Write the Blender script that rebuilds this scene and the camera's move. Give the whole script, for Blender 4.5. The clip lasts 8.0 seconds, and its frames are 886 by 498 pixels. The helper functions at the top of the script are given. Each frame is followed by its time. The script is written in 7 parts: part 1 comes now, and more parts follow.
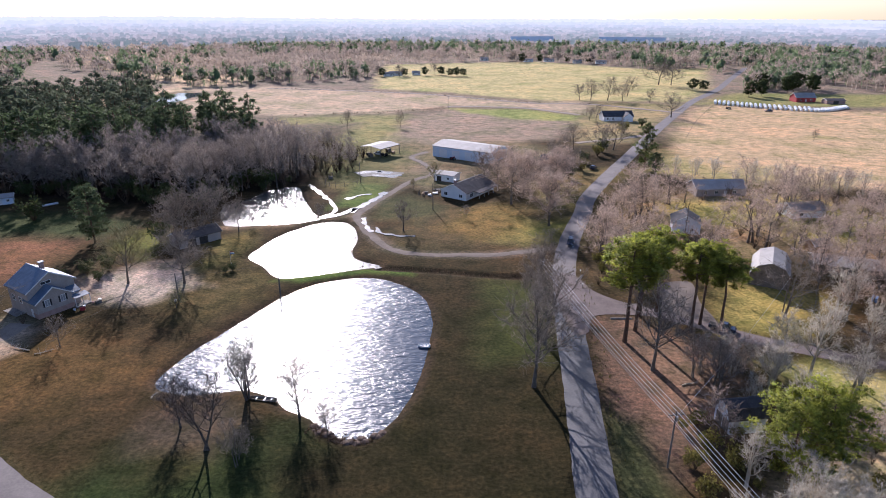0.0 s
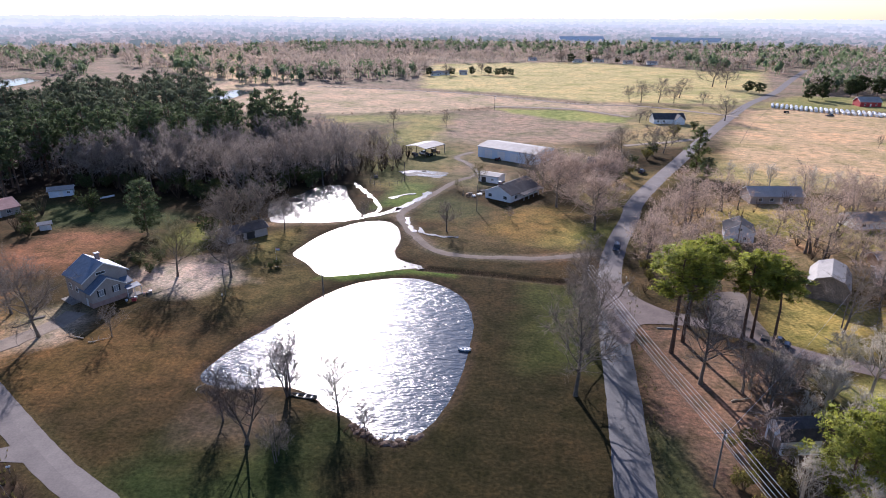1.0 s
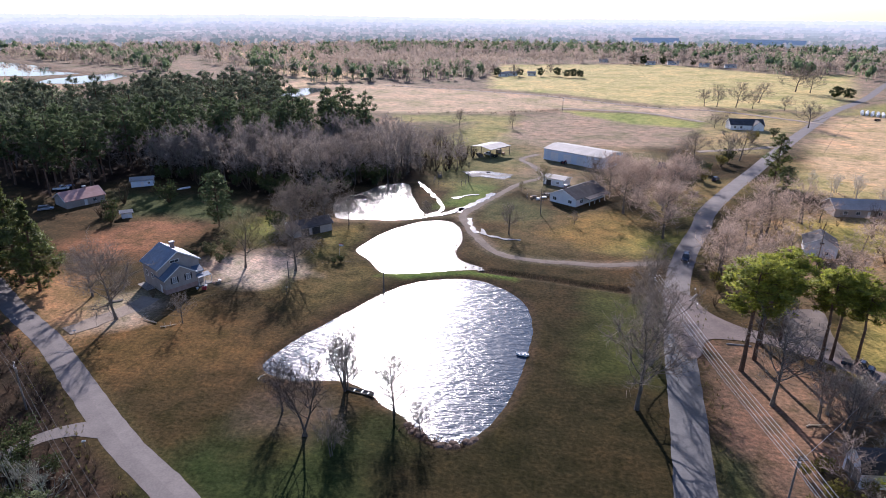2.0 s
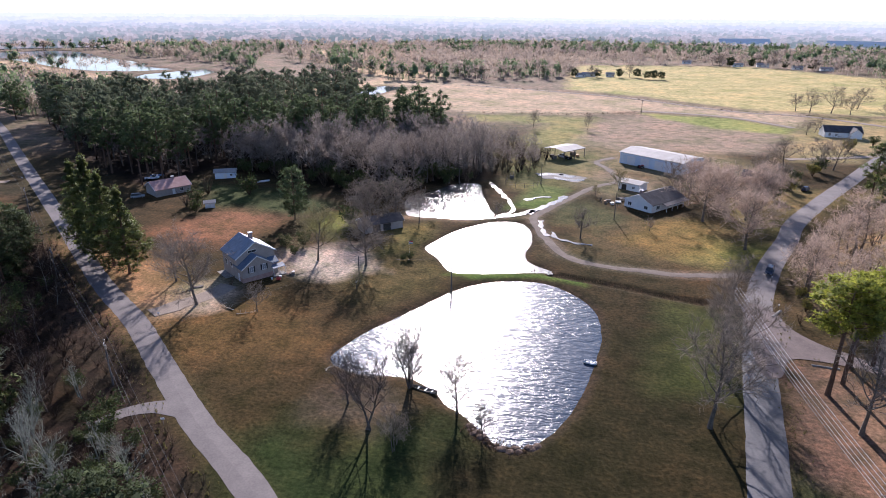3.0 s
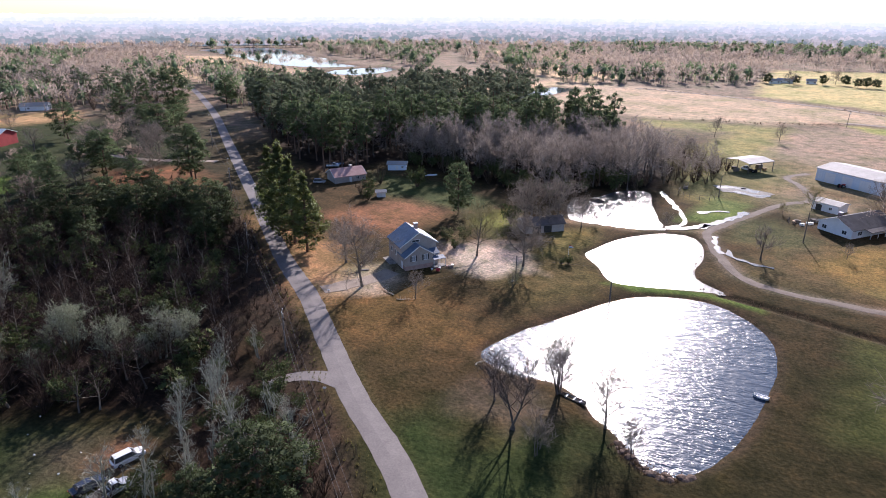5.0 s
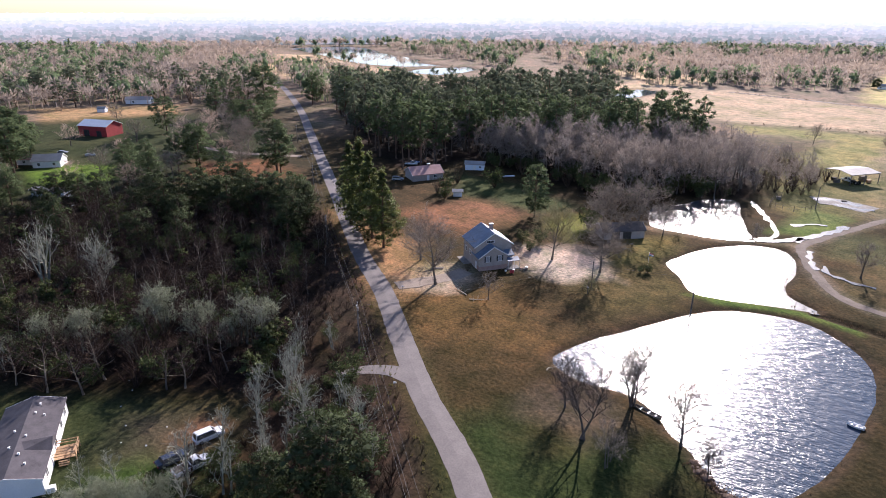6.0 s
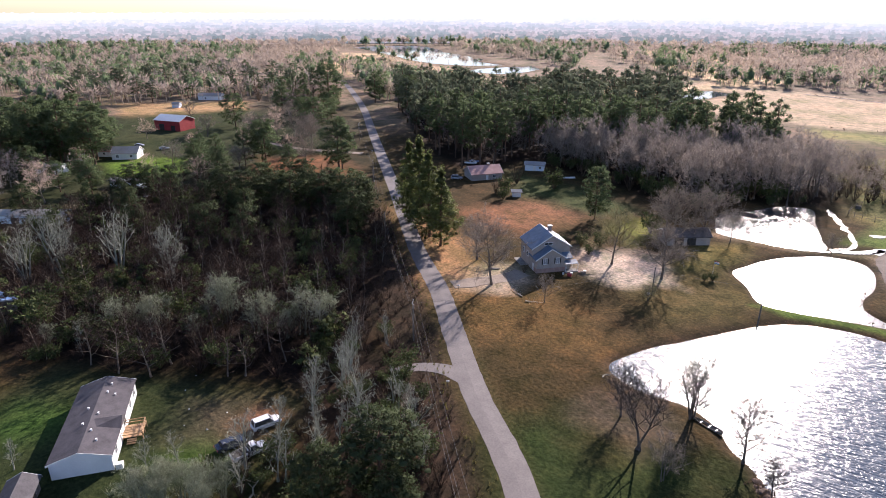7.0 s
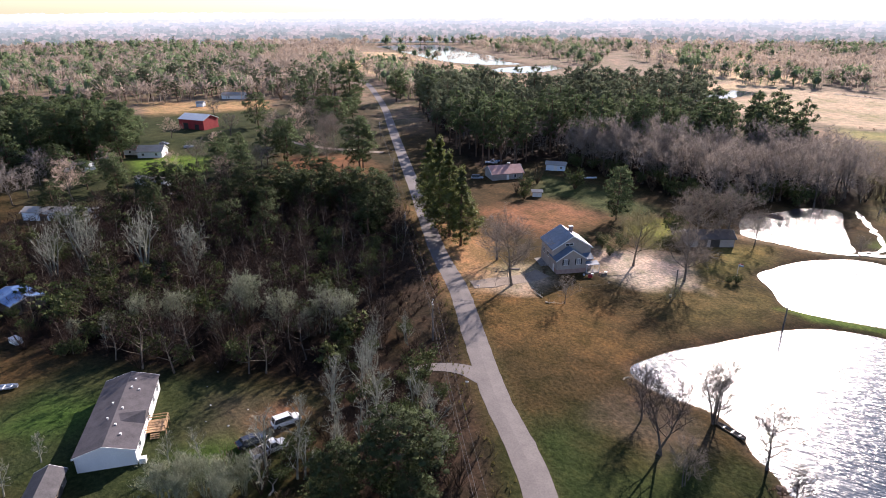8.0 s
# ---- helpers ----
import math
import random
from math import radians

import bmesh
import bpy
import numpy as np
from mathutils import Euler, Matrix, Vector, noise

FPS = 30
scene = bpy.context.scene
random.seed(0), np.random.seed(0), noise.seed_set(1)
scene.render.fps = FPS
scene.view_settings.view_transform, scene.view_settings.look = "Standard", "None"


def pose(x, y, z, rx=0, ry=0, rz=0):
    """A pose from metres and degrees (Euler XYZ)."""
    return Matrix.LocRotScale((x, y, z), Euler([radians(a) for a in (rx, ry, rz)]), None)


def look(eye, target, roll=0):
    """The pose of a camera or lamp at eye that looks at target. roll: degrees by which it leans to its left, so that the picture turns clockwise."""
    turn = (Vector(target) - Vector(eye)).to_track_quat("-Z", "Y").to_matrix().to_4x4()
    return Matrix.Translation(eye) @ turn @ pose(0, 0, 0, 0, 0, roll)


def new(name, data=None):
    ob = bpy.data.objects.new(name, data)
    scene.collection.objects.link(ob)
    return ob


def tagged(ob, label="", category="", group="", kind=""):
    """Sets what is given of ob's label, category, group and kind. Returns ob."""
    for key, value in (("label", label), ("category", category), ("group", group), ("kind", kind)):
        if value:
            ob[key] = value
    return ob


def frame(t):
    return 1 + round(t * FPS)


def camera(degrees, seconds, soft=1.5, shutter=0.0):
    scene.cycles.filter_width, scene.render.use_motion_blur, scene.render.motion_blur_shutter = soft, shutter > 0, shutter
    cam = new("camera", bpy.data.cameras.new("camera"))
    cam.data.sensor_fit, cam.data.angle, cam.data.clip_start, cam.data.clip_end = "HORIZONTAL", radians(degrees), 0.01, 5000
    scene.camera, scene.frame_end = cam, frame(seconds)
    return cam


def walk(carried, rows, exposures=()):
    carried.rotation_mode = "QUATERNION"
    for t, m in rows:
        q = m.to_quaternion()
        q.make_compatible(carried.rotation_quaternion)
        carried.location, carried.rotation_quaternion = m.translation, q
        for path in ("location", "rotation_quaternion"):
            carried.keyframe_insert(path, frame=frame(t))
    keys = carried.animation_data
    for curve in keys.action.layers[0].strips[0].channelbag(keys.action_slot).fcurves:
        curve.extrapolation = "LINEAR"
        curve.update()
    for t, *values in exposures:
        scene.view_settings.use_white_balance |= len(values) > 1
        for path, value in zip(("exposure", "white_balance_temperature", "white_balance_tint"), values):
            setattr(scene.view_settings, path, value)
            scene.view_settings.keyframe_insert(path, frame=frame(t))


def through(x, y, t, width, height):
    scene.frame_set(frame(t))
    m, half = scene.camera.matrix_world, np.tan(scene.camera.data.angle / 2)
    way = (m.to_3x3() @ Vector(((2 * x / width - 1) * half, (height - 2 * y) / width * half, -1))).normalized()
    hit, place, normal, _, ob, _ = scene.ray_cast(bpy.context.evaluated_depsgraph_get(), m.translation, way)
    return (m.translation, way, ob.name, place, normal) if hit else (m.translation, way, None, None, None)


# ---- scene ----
import itertools

cam = camera(71.79, 8.0, soft=0.9)
PATH = [
    (0.0, (-0.00, -0.00, 64.00), (-0.00, 93.32, 28.06), 0.02),
    (0.5, (-0.18, 0.61, 64.18), (-2.95, 93.85, 28.17), 0.14),
    (1.0, (-0.27, 1.15, 64.22), (-7.11, 94.18, 28.17), 0.13),
    (1.5, (-0.40, 1.59, 64.15), (-12.22, 94.13, 28.14), 0.21),
    (3.0, (-1.20, 2.39, 64.17), (-28.48, 91.54, 28.01), 0.35),
    (3.5, (-1.41, 2.44, 64.04), (-35.44, 89.23, 27.87), 0.33),
    (4.0, (-1.81, 2.47, 63.86), (-42.04, 86.59, 27.74), 0.33),
    (4.5, (-2.01, 2.33, 63.90), (-47.21, 83.88, 27.75), 0.24),
    (6.0, (-2.93, 2.07, 63.83), (-62.51, 73.77, 27.64), 0.21),
    (6.5, (-3.17, 2.06, 63.73), (-66.81, 70.16, 27.50), 0.21),
    (7.0, (-3.32, 2.10, 63.80), (-69.58, 67.60, 27.47), 0.10),
    (7.5, (-3.38, 2.25, 63.95), (-70.99, 66.27, 27.48), -0.05),
    (8.0, (-3.56, 2.13, 63.92), (-71.97, 65.30, 27.45), -0.13),
]
walk(cam, [(t, look(eye, target, roll)) for t, eye, target, roll in PATH], exposures=[(0.0, 0.82, 5600, 26), (3.5, 1.0, 5720, 26), (6.5, 1.18, 5980, 26), (8.0, 1.22, 6200, 26)])

# ---- daylight: a low winter sun ahead and a little to the left, clear pale sky ----
SUN_AZ, SUN_EL = radians(15.5), radians(25.0)
world = bpy.data.worlds.new("world")
scene.world = world
world.use_nodes = True
wn, wl = world.node_tree.nodes, world.node_tree.links
sky = wn.new("ShaderNodeTexSky")
sky.sky_type = "NISHITA"
sky.sun_disc = False
sky.sun_elevation, sky.sun_rotation = SUN_EL, -SUN_AZ
sky.altitude, sky.air_density, sky.dust_density, sky.ozone_density = 60, 1.0, 0.4, 2.0
wl.new(sky.outputs[0], wn["Background"].inputs[0])
wn["Background"].inputs[1].default_value = 0.08
sun_data = bpy.data.lights.new("sun", "SUN")
sun_data.energy, sun_data.angle, sun_data.color = 5.0, radians(0.6), (1.0, 0.90, 0.74)
sun = new("sun", sun_data)
sun.matrix_world = look((0, 0, 300), (300 * math.sin(SUN_AZ), -300 * math.cos(SUN_AZ), 300 - 300 * math.tan(SUN_EL)))


# ---- materials ----
def node_material(name):
    m = bpy.data.materials.new(name)
    m.use_nodes = True
    nt = m.node_tree
    return m, nt.nodes, nt.links, nt.nodes["Principled BSDF"]


def noise_node(n, l, scale, detail=4.0, vector=None, rough=0.6):
    t = n.new("ShaderNodeTexNoise")
    t.inputs["Scale"].default_value, t.inputs["Detail"].default_value, t.inputs["Roughness"].default_value = scale, detail, rough
    if vector:
        l.new(vector, t.inputs["Vector"])
    return t.outputs["Fac"]


def ramp(n, l, fac, stops):
    r = n.new("ShaderNodeValToRGB")
    e = r.color_ramp.elements
    while len(e) < len(stops):
        e.new(0.5)
    for i, (at, c) in enumerate(stops):
        e[i].position, e[i].color = at, (*c, 1)
    l.new(fac, r.inputs[0])
    return r.outputs[0]


def mixed(n, l, kind, fac, a, b):
    x = n.new("ShaderNodeMix")
    x.data_type, x.blend_type = "RGBA", kind
    for sock, v in ((x.inputs["Factor"], fac), (x.inputs[6], a), (x.inputs[7], b)):
        if isinstance(v, (int, float)):
            sock.default_value = v
        elif isinstance(v, tuple):
            sock.default_value = (*v, 1)
        else:
            l.new(v, sock)
    return x.outputs[2]


def surface(name, dark, light, coarse=0.4, fine=6.0, rough=0.85, bump=0.3, metal=0.0, island=0.0, spread=0.0, through=0.0, depth=0.03, fuzz=0.0):
    """A weathered surface: a dark and a light tone mixed by two sizes of noise. spread varies it from object to object, island from
    piece to piece; through is light let through thin leaves and twigs."""
    m, n, l, p = node_material(name)
    at = n.new("ShaderNodeTexCoord").outputs["Object"]
    a, b = noise_node(n, l, coarse, 5, at), noise_node(n, l, fine, 3, at)
    add = n.new("ShaderNodeMath")
    add.operation = "MULTIPLY_ADD"
    l.new(a, add.inputs[0])
    add.inputs[1].default_value = 0.6
    sc = n.new("ShaderNodeMath")
    sc.operation = "MULTIPLY"
    sc.inputs[1].default_value = 0.4
    l.new(b, sc.inputs[0])
    l.new(sc.outputs[0], add.inputs[2])
    c = ramp(n, l, add.outputs[0], [(0.33, dark), (0.67, light)])
    if island or spread:
        src = n.new("ShaderNodeNewGeometry").outputs["Random Per Island"] if island else n.new("ShaderNodeObjectInfo").outputs["Random"]
        k = island or spread
        c = mixed(n, l, "MULTIPLY", 1.0, c, ramp(n, l, src, [(0.0, (1 - k,) * 3), (1.0, (1 + k, 1 + k, 1 + 0.7 * k))]))
    l.new(c, p.inputs["Base Color"])
    p.inputs["Roughness"].default_value, p.inputs["Metallic"].default_value = rough, metal
    if fuzz:
        p.inputs["Sheen Weight"].default_value, p.inputs["Sheen Roughness"].default_value = fuzz, 0.6
    if rough > 0.8:
        p.inputs["Specular IOR Level"].default_value = 0.2
    if bump:
        k = n.new("ShaderNodeBump")
        k.inputs["Strength"].default_value, k.inputs["Distance"].default_value = bump, depth
        l.new(b, k.inputs["Height"])
        l.new(k.outputs[0], p.inputs["Normal"])
    if through:
        tr = n.new("ShaderNodeBsdfTranslucent")
        l.new(c, tr.inputs[0])
        mix = n.new("ShaderNodeMixShader")
        mix.inputs[0].default_value = through
        l.new(p.outputs[0], mix.inputs[1])
        l.new(tr.outputs[0], mix.inputs[2])
        l.new(mix.outputs[0], n["Material Output"].inputs[0])
    return m


def water_material(name, rough, wave, strength, tint=(0.02, 0.03, 0.036), depth=0.12):
    m, n, l, p = node_material(name)
    at = n.new("ShaderNodeTexCoord").outputs["Object"]
    mp = n.new("ShaderNodeMapping")
    mp.inputs["Rotation"].default_value = (0, 0, radians(12))
    mp.inputs["Scale"].default_value = (0.38, 1.0, 1.0)
    l.new(at, mp.inputs[0])
    a, b = noise_node(n, l, wave, 3, mp.outputs[0], 0.55), noise_node(n, l, wave * 3.1, 2, mp.outputs[0])
    calm = noise_node(n, l, 0.05, 2, at)
    h = n.new("ShaderNodeMath")
    h.operation = "MULTIPLY_ADD"
    l.new(b, h.inputs[0])
    h.inputs[1].default_value = 0.35
    l.new(a, h.inputs[2])
    k = n.new("ShaderNodeBump")
    k.inputs["Distance"].default_value = depth
    s = n.new("ShaderNodeMapRange")
    s.inputs[1].default_value, s.inputs[2].default_value, s.inputs[3].default_value, s.inputs[4].default_value = 0.3, 0.6, strength * 0.35, strength
    l.new(calm, s.inputs[0])
    l.new(s.outputs[0], k.inputs["Strength"])
    l.new(h.outputs[0], k.inputs["Height"])
    l.new(k.outputs[0], p.inputs["Normal"])
    p.inputs["Base Color"].default_value = (*tint, 1)
    p.inputs["Roughness"].default_value, p.inputs["IOR"].default_value = rough, 1.33
    return m


def ground_material():
    m, n, l, p = node_material("ground_cover")
    at = n.new("ShaderNodeTexCoord").outputs["Object"]
    col = n.new("ShaderNodeVertexColor")
    col.layer_name = "cover"
    big, mid, fine, tiny = (noise_node(n, l, s, d, at) for s, d in ((0.035, 5), (0.22, 6), (1.3, 6), (6.0, 3)))
    c = mixed(n, l, "MULTIPLY", 1.0, col.outputs[0], ramp(n, l, big, [(0.32, (0.68, 0.78, 0.62)), (0.5, (1.0, 1.0, 1.0)), (0.68, (1.28, 1.14, 1.1))]))
    c = mixed(n, l, "MULTIPLY", 1.0, c, ramp(n, l, mid, [(0.33, (0.60, 0.66, 0.56)), (0.5, (1, 1, 1)), (0.68, (1.36, 1.24, 1.17))]))
    c = mixed(n, l, "MULTIPLY", 1.0, c, ramp(n, l, fine, [(0.3, (0.5, 0.53, 0.5)), (0.52, (1, 1, 1)), (0.74, (1.7, 1.55, 1.45))]))
    c = mixed(n, l, "MULTIPLY", 0.6, c, ramp(n, l, tiny, [(0.25, (0.5, 0.5, 0.5)), (0.8, (1.5, 1.5, 1.5))]))
    l.new(c, p.inputs["Base Color"])
    p.inputs["Roughness"].default_value = 1.0
    p.inputs["Specular IOR Level"].default_value = 0.05
    k = n.new("ShaderNodeBump")
    k.inputs["Strength"].default_value, k.inputs["Distance"].default_value = 0.7, 0.25
    l.new(fine, k.inputs["Height"])
    l.new(k.outputs[0], p.inputs["Normal"])
    return m


def glass_material(name, tint):
    m, n, l, p = node_material(name)
    p.inputs["Base Color"].default_value = (*tint, 1)
    p.inputs["Roughness"].default_value = 0.08
    p.inputs["IOR"].default_value = 1.5
    return m


GROUND = ground_material()
# blue in the base tint stands in for reflected sky
WATER_RIPPLED = water_material("rippled_pond_water", 0.225, 0.85, 1.0, (0.025, 0.045, 0.075), depth=0.36)
WATER_CALM = water_material("calm_pond_water", 0.26, 0.9, 0.7)
WATER_STILL = water_material("still_pond_water", 0.17, 0.8, 0.6)
WATER_FAR = water_material("lake_water", 0.06, 0.4, 0.03, (0.06, 0.075, 0.085))
ASPHALT = surface("aged_asphalt", (0.092, 0.079, 0.076), (0.162, 0.14, 0.132), 0.25, 3.0, 0.8, 0.25)
# dark blue-grey stands for tree shade and sky sheen on the near road
ASPHALT_DARK = surface("patched_asphalt", (0.038, 0.042, 0.05), (0.09, 0.089, 0.095), 0.2, 3.0, 0.65, 0.25)
LANE_PAVING = surface("sandy_worn_paving", (0.115, 0.093, 0.087), (0.20, 0.163, 0.15), 0.25, 3.0, 0.95, 0.25)
GRAVEL = surface("pale_gravel", (0.19, 0.15, 0.115), (0.34, 0.28, 0.225), 0.3, 5.0, 0.95, 0.5)
DIRT = surface("rutted_dirt", (0.11, 0.088, 0.07), (0.215, 0.175, 0.143), 0.3, 4.0, 0.95, 0.5)
CONCRETE = surface("weathered_concrete", (0.14, 0.13, 0.12), (0.36, 0.34, 0.31), 0.35, 4.0, 0.95, 0.2)
BARK_GREY = surface("grey_bark", (0.085, 0.07, 0.058), (0.21, 0.18, 0.15), 0.6, 9.0, 0.95, 0.5, spread=0.25)
TWIG = surface("winter_twigs", (0.15, 0.125, 0.108), (0.30, 0.255, 0.225), 0.5, 4.0, 0.95, 0, island=0.5, through=0.25)
TWIG_GROVE = surface("pinkish_grey_twigs", (0.29, 0.215, 0.185), (0.62, 0.49, 0.43), 0.5, 4.0, 0.9, 0, island=0.6, through=0.35)
TWIG_GROVE_MASS = surface("pinkish_grey_twigs_massed", (0.29, 0.215, 0.185), (0.62, 0.49, 0.43), 0.05, 0.3, 0.9, 0, island=0.6, through=0.35)
TWIG_PALE = surface("pale_winter_twigs", (0.42, 0.375, 0.325), (0.68, 0.62, 0.54), 0.5, 4.0, 0.9, 0, island=0.4, through=0.4)
# dark brown, lowered further for the shade inside the west wood
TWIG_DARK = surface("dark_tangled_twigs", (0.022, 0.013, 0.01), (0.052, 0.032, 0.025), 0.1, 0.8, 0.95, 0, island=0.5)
TWIG_POND = surface("brown_pond_twigs", (0.06, 0.048, 0.042), (0.15, 0.122, 0.108), 0.5, 4.0, 0.95, 0, island=0.4)
TWIG_LICHEN = surface("lichened_twigs", (0.19, 0.195, 0.17), (0.37, 0.375, 0.33), 0.5, 4.0, 0.9, 0, island=0.5, through=0.2)
TWIG_FAN = surface("mossy_twigs", (0.17, 0.185, 0.125), (0.33, 0.345, 0.25), 0.5, 4.0, 0.9, 0, island=0.4, through=0.2)
TWIG_OLIVE = surface("budding_twigs", (0.17, 0.15, 0.08), (0.33, 0.29, 0.14), 0.5, 4.0, 0.95, 0, spread=0.2, through=0.25)
TWIG_WOOD = surface("wood_edge_twigs", (0.19, 0.16, 0.148), (0.38, 0.325, 0.298), 0.5, 4.0, 0.95, 0, island=0.5, through=0.35)
TWIG_MASS = surface("winter_twigs_massed", (0.165, 0.145, 0.142), (0.34, 0.30, 0.288), 0.05, 0.3, 0.95, 0, island=0.5, through=0.35)
# lighter and greyer than NEEDLE: haze over the wood is in its colour
NEEDLE_MASS = surface("pine_needles_massed", (0.085, 0.112, 0.075), (0.18, 0.212, 0.125), 0.08, 0.5, 0.85, 0, island=0.12, through=0.45)
SHRUB_MASS = surface("undergrowth_massed", (0.065, 0.045, 0.032), (0.16, 0.115, 0.078), 0.08, 0.5, 0.95, 0, island=0.5, through=0.15)
BARK_PINE = surface("pine_bark", (0.07, 0.045, 0.032), (0.19, 0.12, 0.085), 0.8, 7.0, 0.95, 0.5, spread=0.2)
NEEDLE = surface("pine_needles", (0.06, 0.095, 0.05), (0.145, 0.19, 0.085), 0.6, 3.0, 0.85, 0, island=0.25, through=0.45)
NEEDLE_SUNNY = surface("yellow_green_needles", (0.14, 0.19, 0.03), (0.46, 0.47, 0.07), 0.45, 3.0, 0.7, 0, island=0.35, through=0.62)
NEEDLE_OLIVE = surface("olive_green_needles", (0.065, 0.098, 0.032), (0.19, 0.215, 0.06), 0.45, 3.0, 0.7, 0, island=0.3, through=0.45)
LEAF = surface("evergreen_leaves", (0.035, 0.05, 0.02), (0.095, 0.115, 0.042), 0.6, 3.0, 0.9, 0, island=0.4, through=0.25)
SHRUB_TWIG = surface("undergrowth", (0.065, 0.045, 0.032), (0.16, 0.115, 0.078), 0.4, 3.0, 0.95, 0, island=0.5, through=0.15)
SHRUB_GREEN = surface("weedy_growth", (0.11, 0.10, 0.03), (0.32, 0.275, 0.075), 0.4, 3.0, 0.95, 0, island=0.45, through=0.3)
# distant foliage: base colours lightened in place of haze
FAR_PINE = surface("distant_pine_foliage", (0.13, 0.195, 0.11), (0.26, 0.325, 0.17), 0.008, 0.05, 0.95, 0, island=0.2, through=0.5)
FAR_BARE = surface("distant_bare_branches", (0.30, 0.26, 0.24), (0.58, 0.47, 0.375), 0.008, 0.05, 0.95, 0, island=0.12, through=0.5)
# darkened copy of NEEDLE for the shade over the west wood's pines
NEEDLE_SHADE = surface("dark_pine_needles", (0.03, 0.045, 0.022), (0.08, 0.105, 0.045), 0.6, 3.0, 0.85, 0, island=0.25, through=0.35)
WHITE_SIDING = surface("white_siding", (0.72, 0.725, 0.73), (0.84, 0.84, 0.84), 0.5, 5.0, 0.6, 0.1)
BEIGE_SIDING = surface("beige_siding", (0.32, 0.275, 0.24), (0.46, 0.40, 0.355), 0.5, 5.0, 0.7, 0.1)
BRICK_PINK = surface("pinkish_brick", (0.30, 0.19, 0.16), (0.45, 0.31, 0.27), 1.0, 12.0, 0.9, 0.4)
SHINGLE_BLUE = surface("slate_blue_shingles", (0.06, 0.095, 0.145), (0.135, 0.19, 0.265), 0.6, 6.0, 0.6, 0.4)
SHINGLE_DARK = surface("dark_grey_shingles", (0.045, 0.042, 0.045), (0.11, 0.105, 0.11), 0.6, 6.0, 0.85, 0.4)
SHINGLE_BROWN = surface("grey_brown_shingles", (0.052, 0.048, 0.053), (0.108, 0.10, 0.108), 0.6, 6.0, 0.9, 0.4)
SHINGLE_PINK = surface("faded_red_shingles", (0.40, 0.20, 0.17), (0.56, 0.33, 0.285), 0.6, 6.0, 0.8, 0.3)
METAL_ROOF = surface("galvanised_roof", (0.24, 0.23, 0.215), (0.37, 0.355, 0.335), 0.25, 3.0, 0.78, 0.1)
TAN_ROOF = surface("tan_metal_roof", (0.34, 0.305, 0.27), (0.50, 0.455, 0.41), 0.3, 3.0, 0.7, 0.1)
METAL_BLUE = surface("pale_blue_metal_siding", (0.58, 0.67, 0.76), (0.72, 0.79, 0.86), 0.3, 3.0, 0.5, 0.1)
RED_PAINT = surface("barn_red_paint", (0.28, 0.02, 0.025), (0.46, 0.05, 0.05), 0.5, 5.0, 0.7, 0.2)
BARE_WOOD = surface("new_timber", (0.30, 0.18, 0.09), (0.48, 0.31, 0.17), 0.8, 10.0, 0.8, 0.3)
GREY_WOOD = surface("weathered_timber", (0.10, 0.085, 0.07), (0.24, 0.21, 0.18), 0.8, 10.0, 0.9, 0.4)
WHITE_PAINT = surface("white_trim", (0.7, 0.7, 0.69), (0.82, 0.82, 0.8), 0.6, 6.0, 0.5, 0.05)
DARK_TRIM = surface("black_shutters", (0.012, 0.012, 0.014), (0.03, 0.03, 0.033), 0.6, 6.0, 0.6, 0.05)
DARK_INSIDE = surface("shadowed_clutter", (0.03, 0.028, 0.026), (0.09, 0.08, 0.07), 0.6, 6.0, 0.9, 0.2)
GLASS = glass_material("window_glass", (0.05, 0.055, 0.06))
BLIND = glass_material("window_with_blinds", (0.32, 0.34, 0.36))
RUBBER = surface("tyre_rubber", (0.012, 0.012, 0.012), (0.03, 0.03, 0.03), 1.0, 9.0, 0.9, 0.1)
CHROME = surface("steel_rim", (0.4, 0.4, 0.4), (0.6, 0.6, 0.6), 1.0, 9.0, 0.35, 0.0, 0.9)
CAR_WHITE = surface("white_car_paint", (0.68, 0.69, 0.7), (0.78, 0.79, 0.8), 0.4, 5.0, 0.25, 0.0)
CAR_DARK = surface("dark_blue_car_paint", (0.02, 0.026, 0.04), (0.05, 0.06, 0.09), 0.4, 5.0, 0.25, 0.0)
CAR_SILVER = surface("silver_car_paint", (0.36, 0.38, 0.41), (0.5, 0.52, 0.55), 0.4, 5.0, 0.25, 0.0, 0.4)
BLUE_TARP = surface("blue_tarpaulin", (0.08, 0.16, 0.34), (0.18, 0.30, 0.52), 0.6, 5.0, 0.5, 0.3)
WIRE_DARK = surface("dark_cable", (0.03, 0.03, 0.03), (0.07, 0.07, 0.07), 0.5, 5.0, 0.7, 0.0)
WIRE = surface("weathered_cable", (0.45, 0.45, 0.45), (0.6, 0.6, 0.6), 0.5, 5.0, 0.5, 0.0, 0.5)
BALE_WRAP = surface("white_bale_wrap", (0.58, 0.6, 0.63), (0.8, 0.81, 0.82), 0.8, 6.0, 0.45, 0.2, spread=0.1)
STONE = surface("shore_rock", (0.06, 0.042, 0.033), (0.17, 0.12, 0.095), 0.6, 6.0, 0.95, 0.6, spread=0.2)


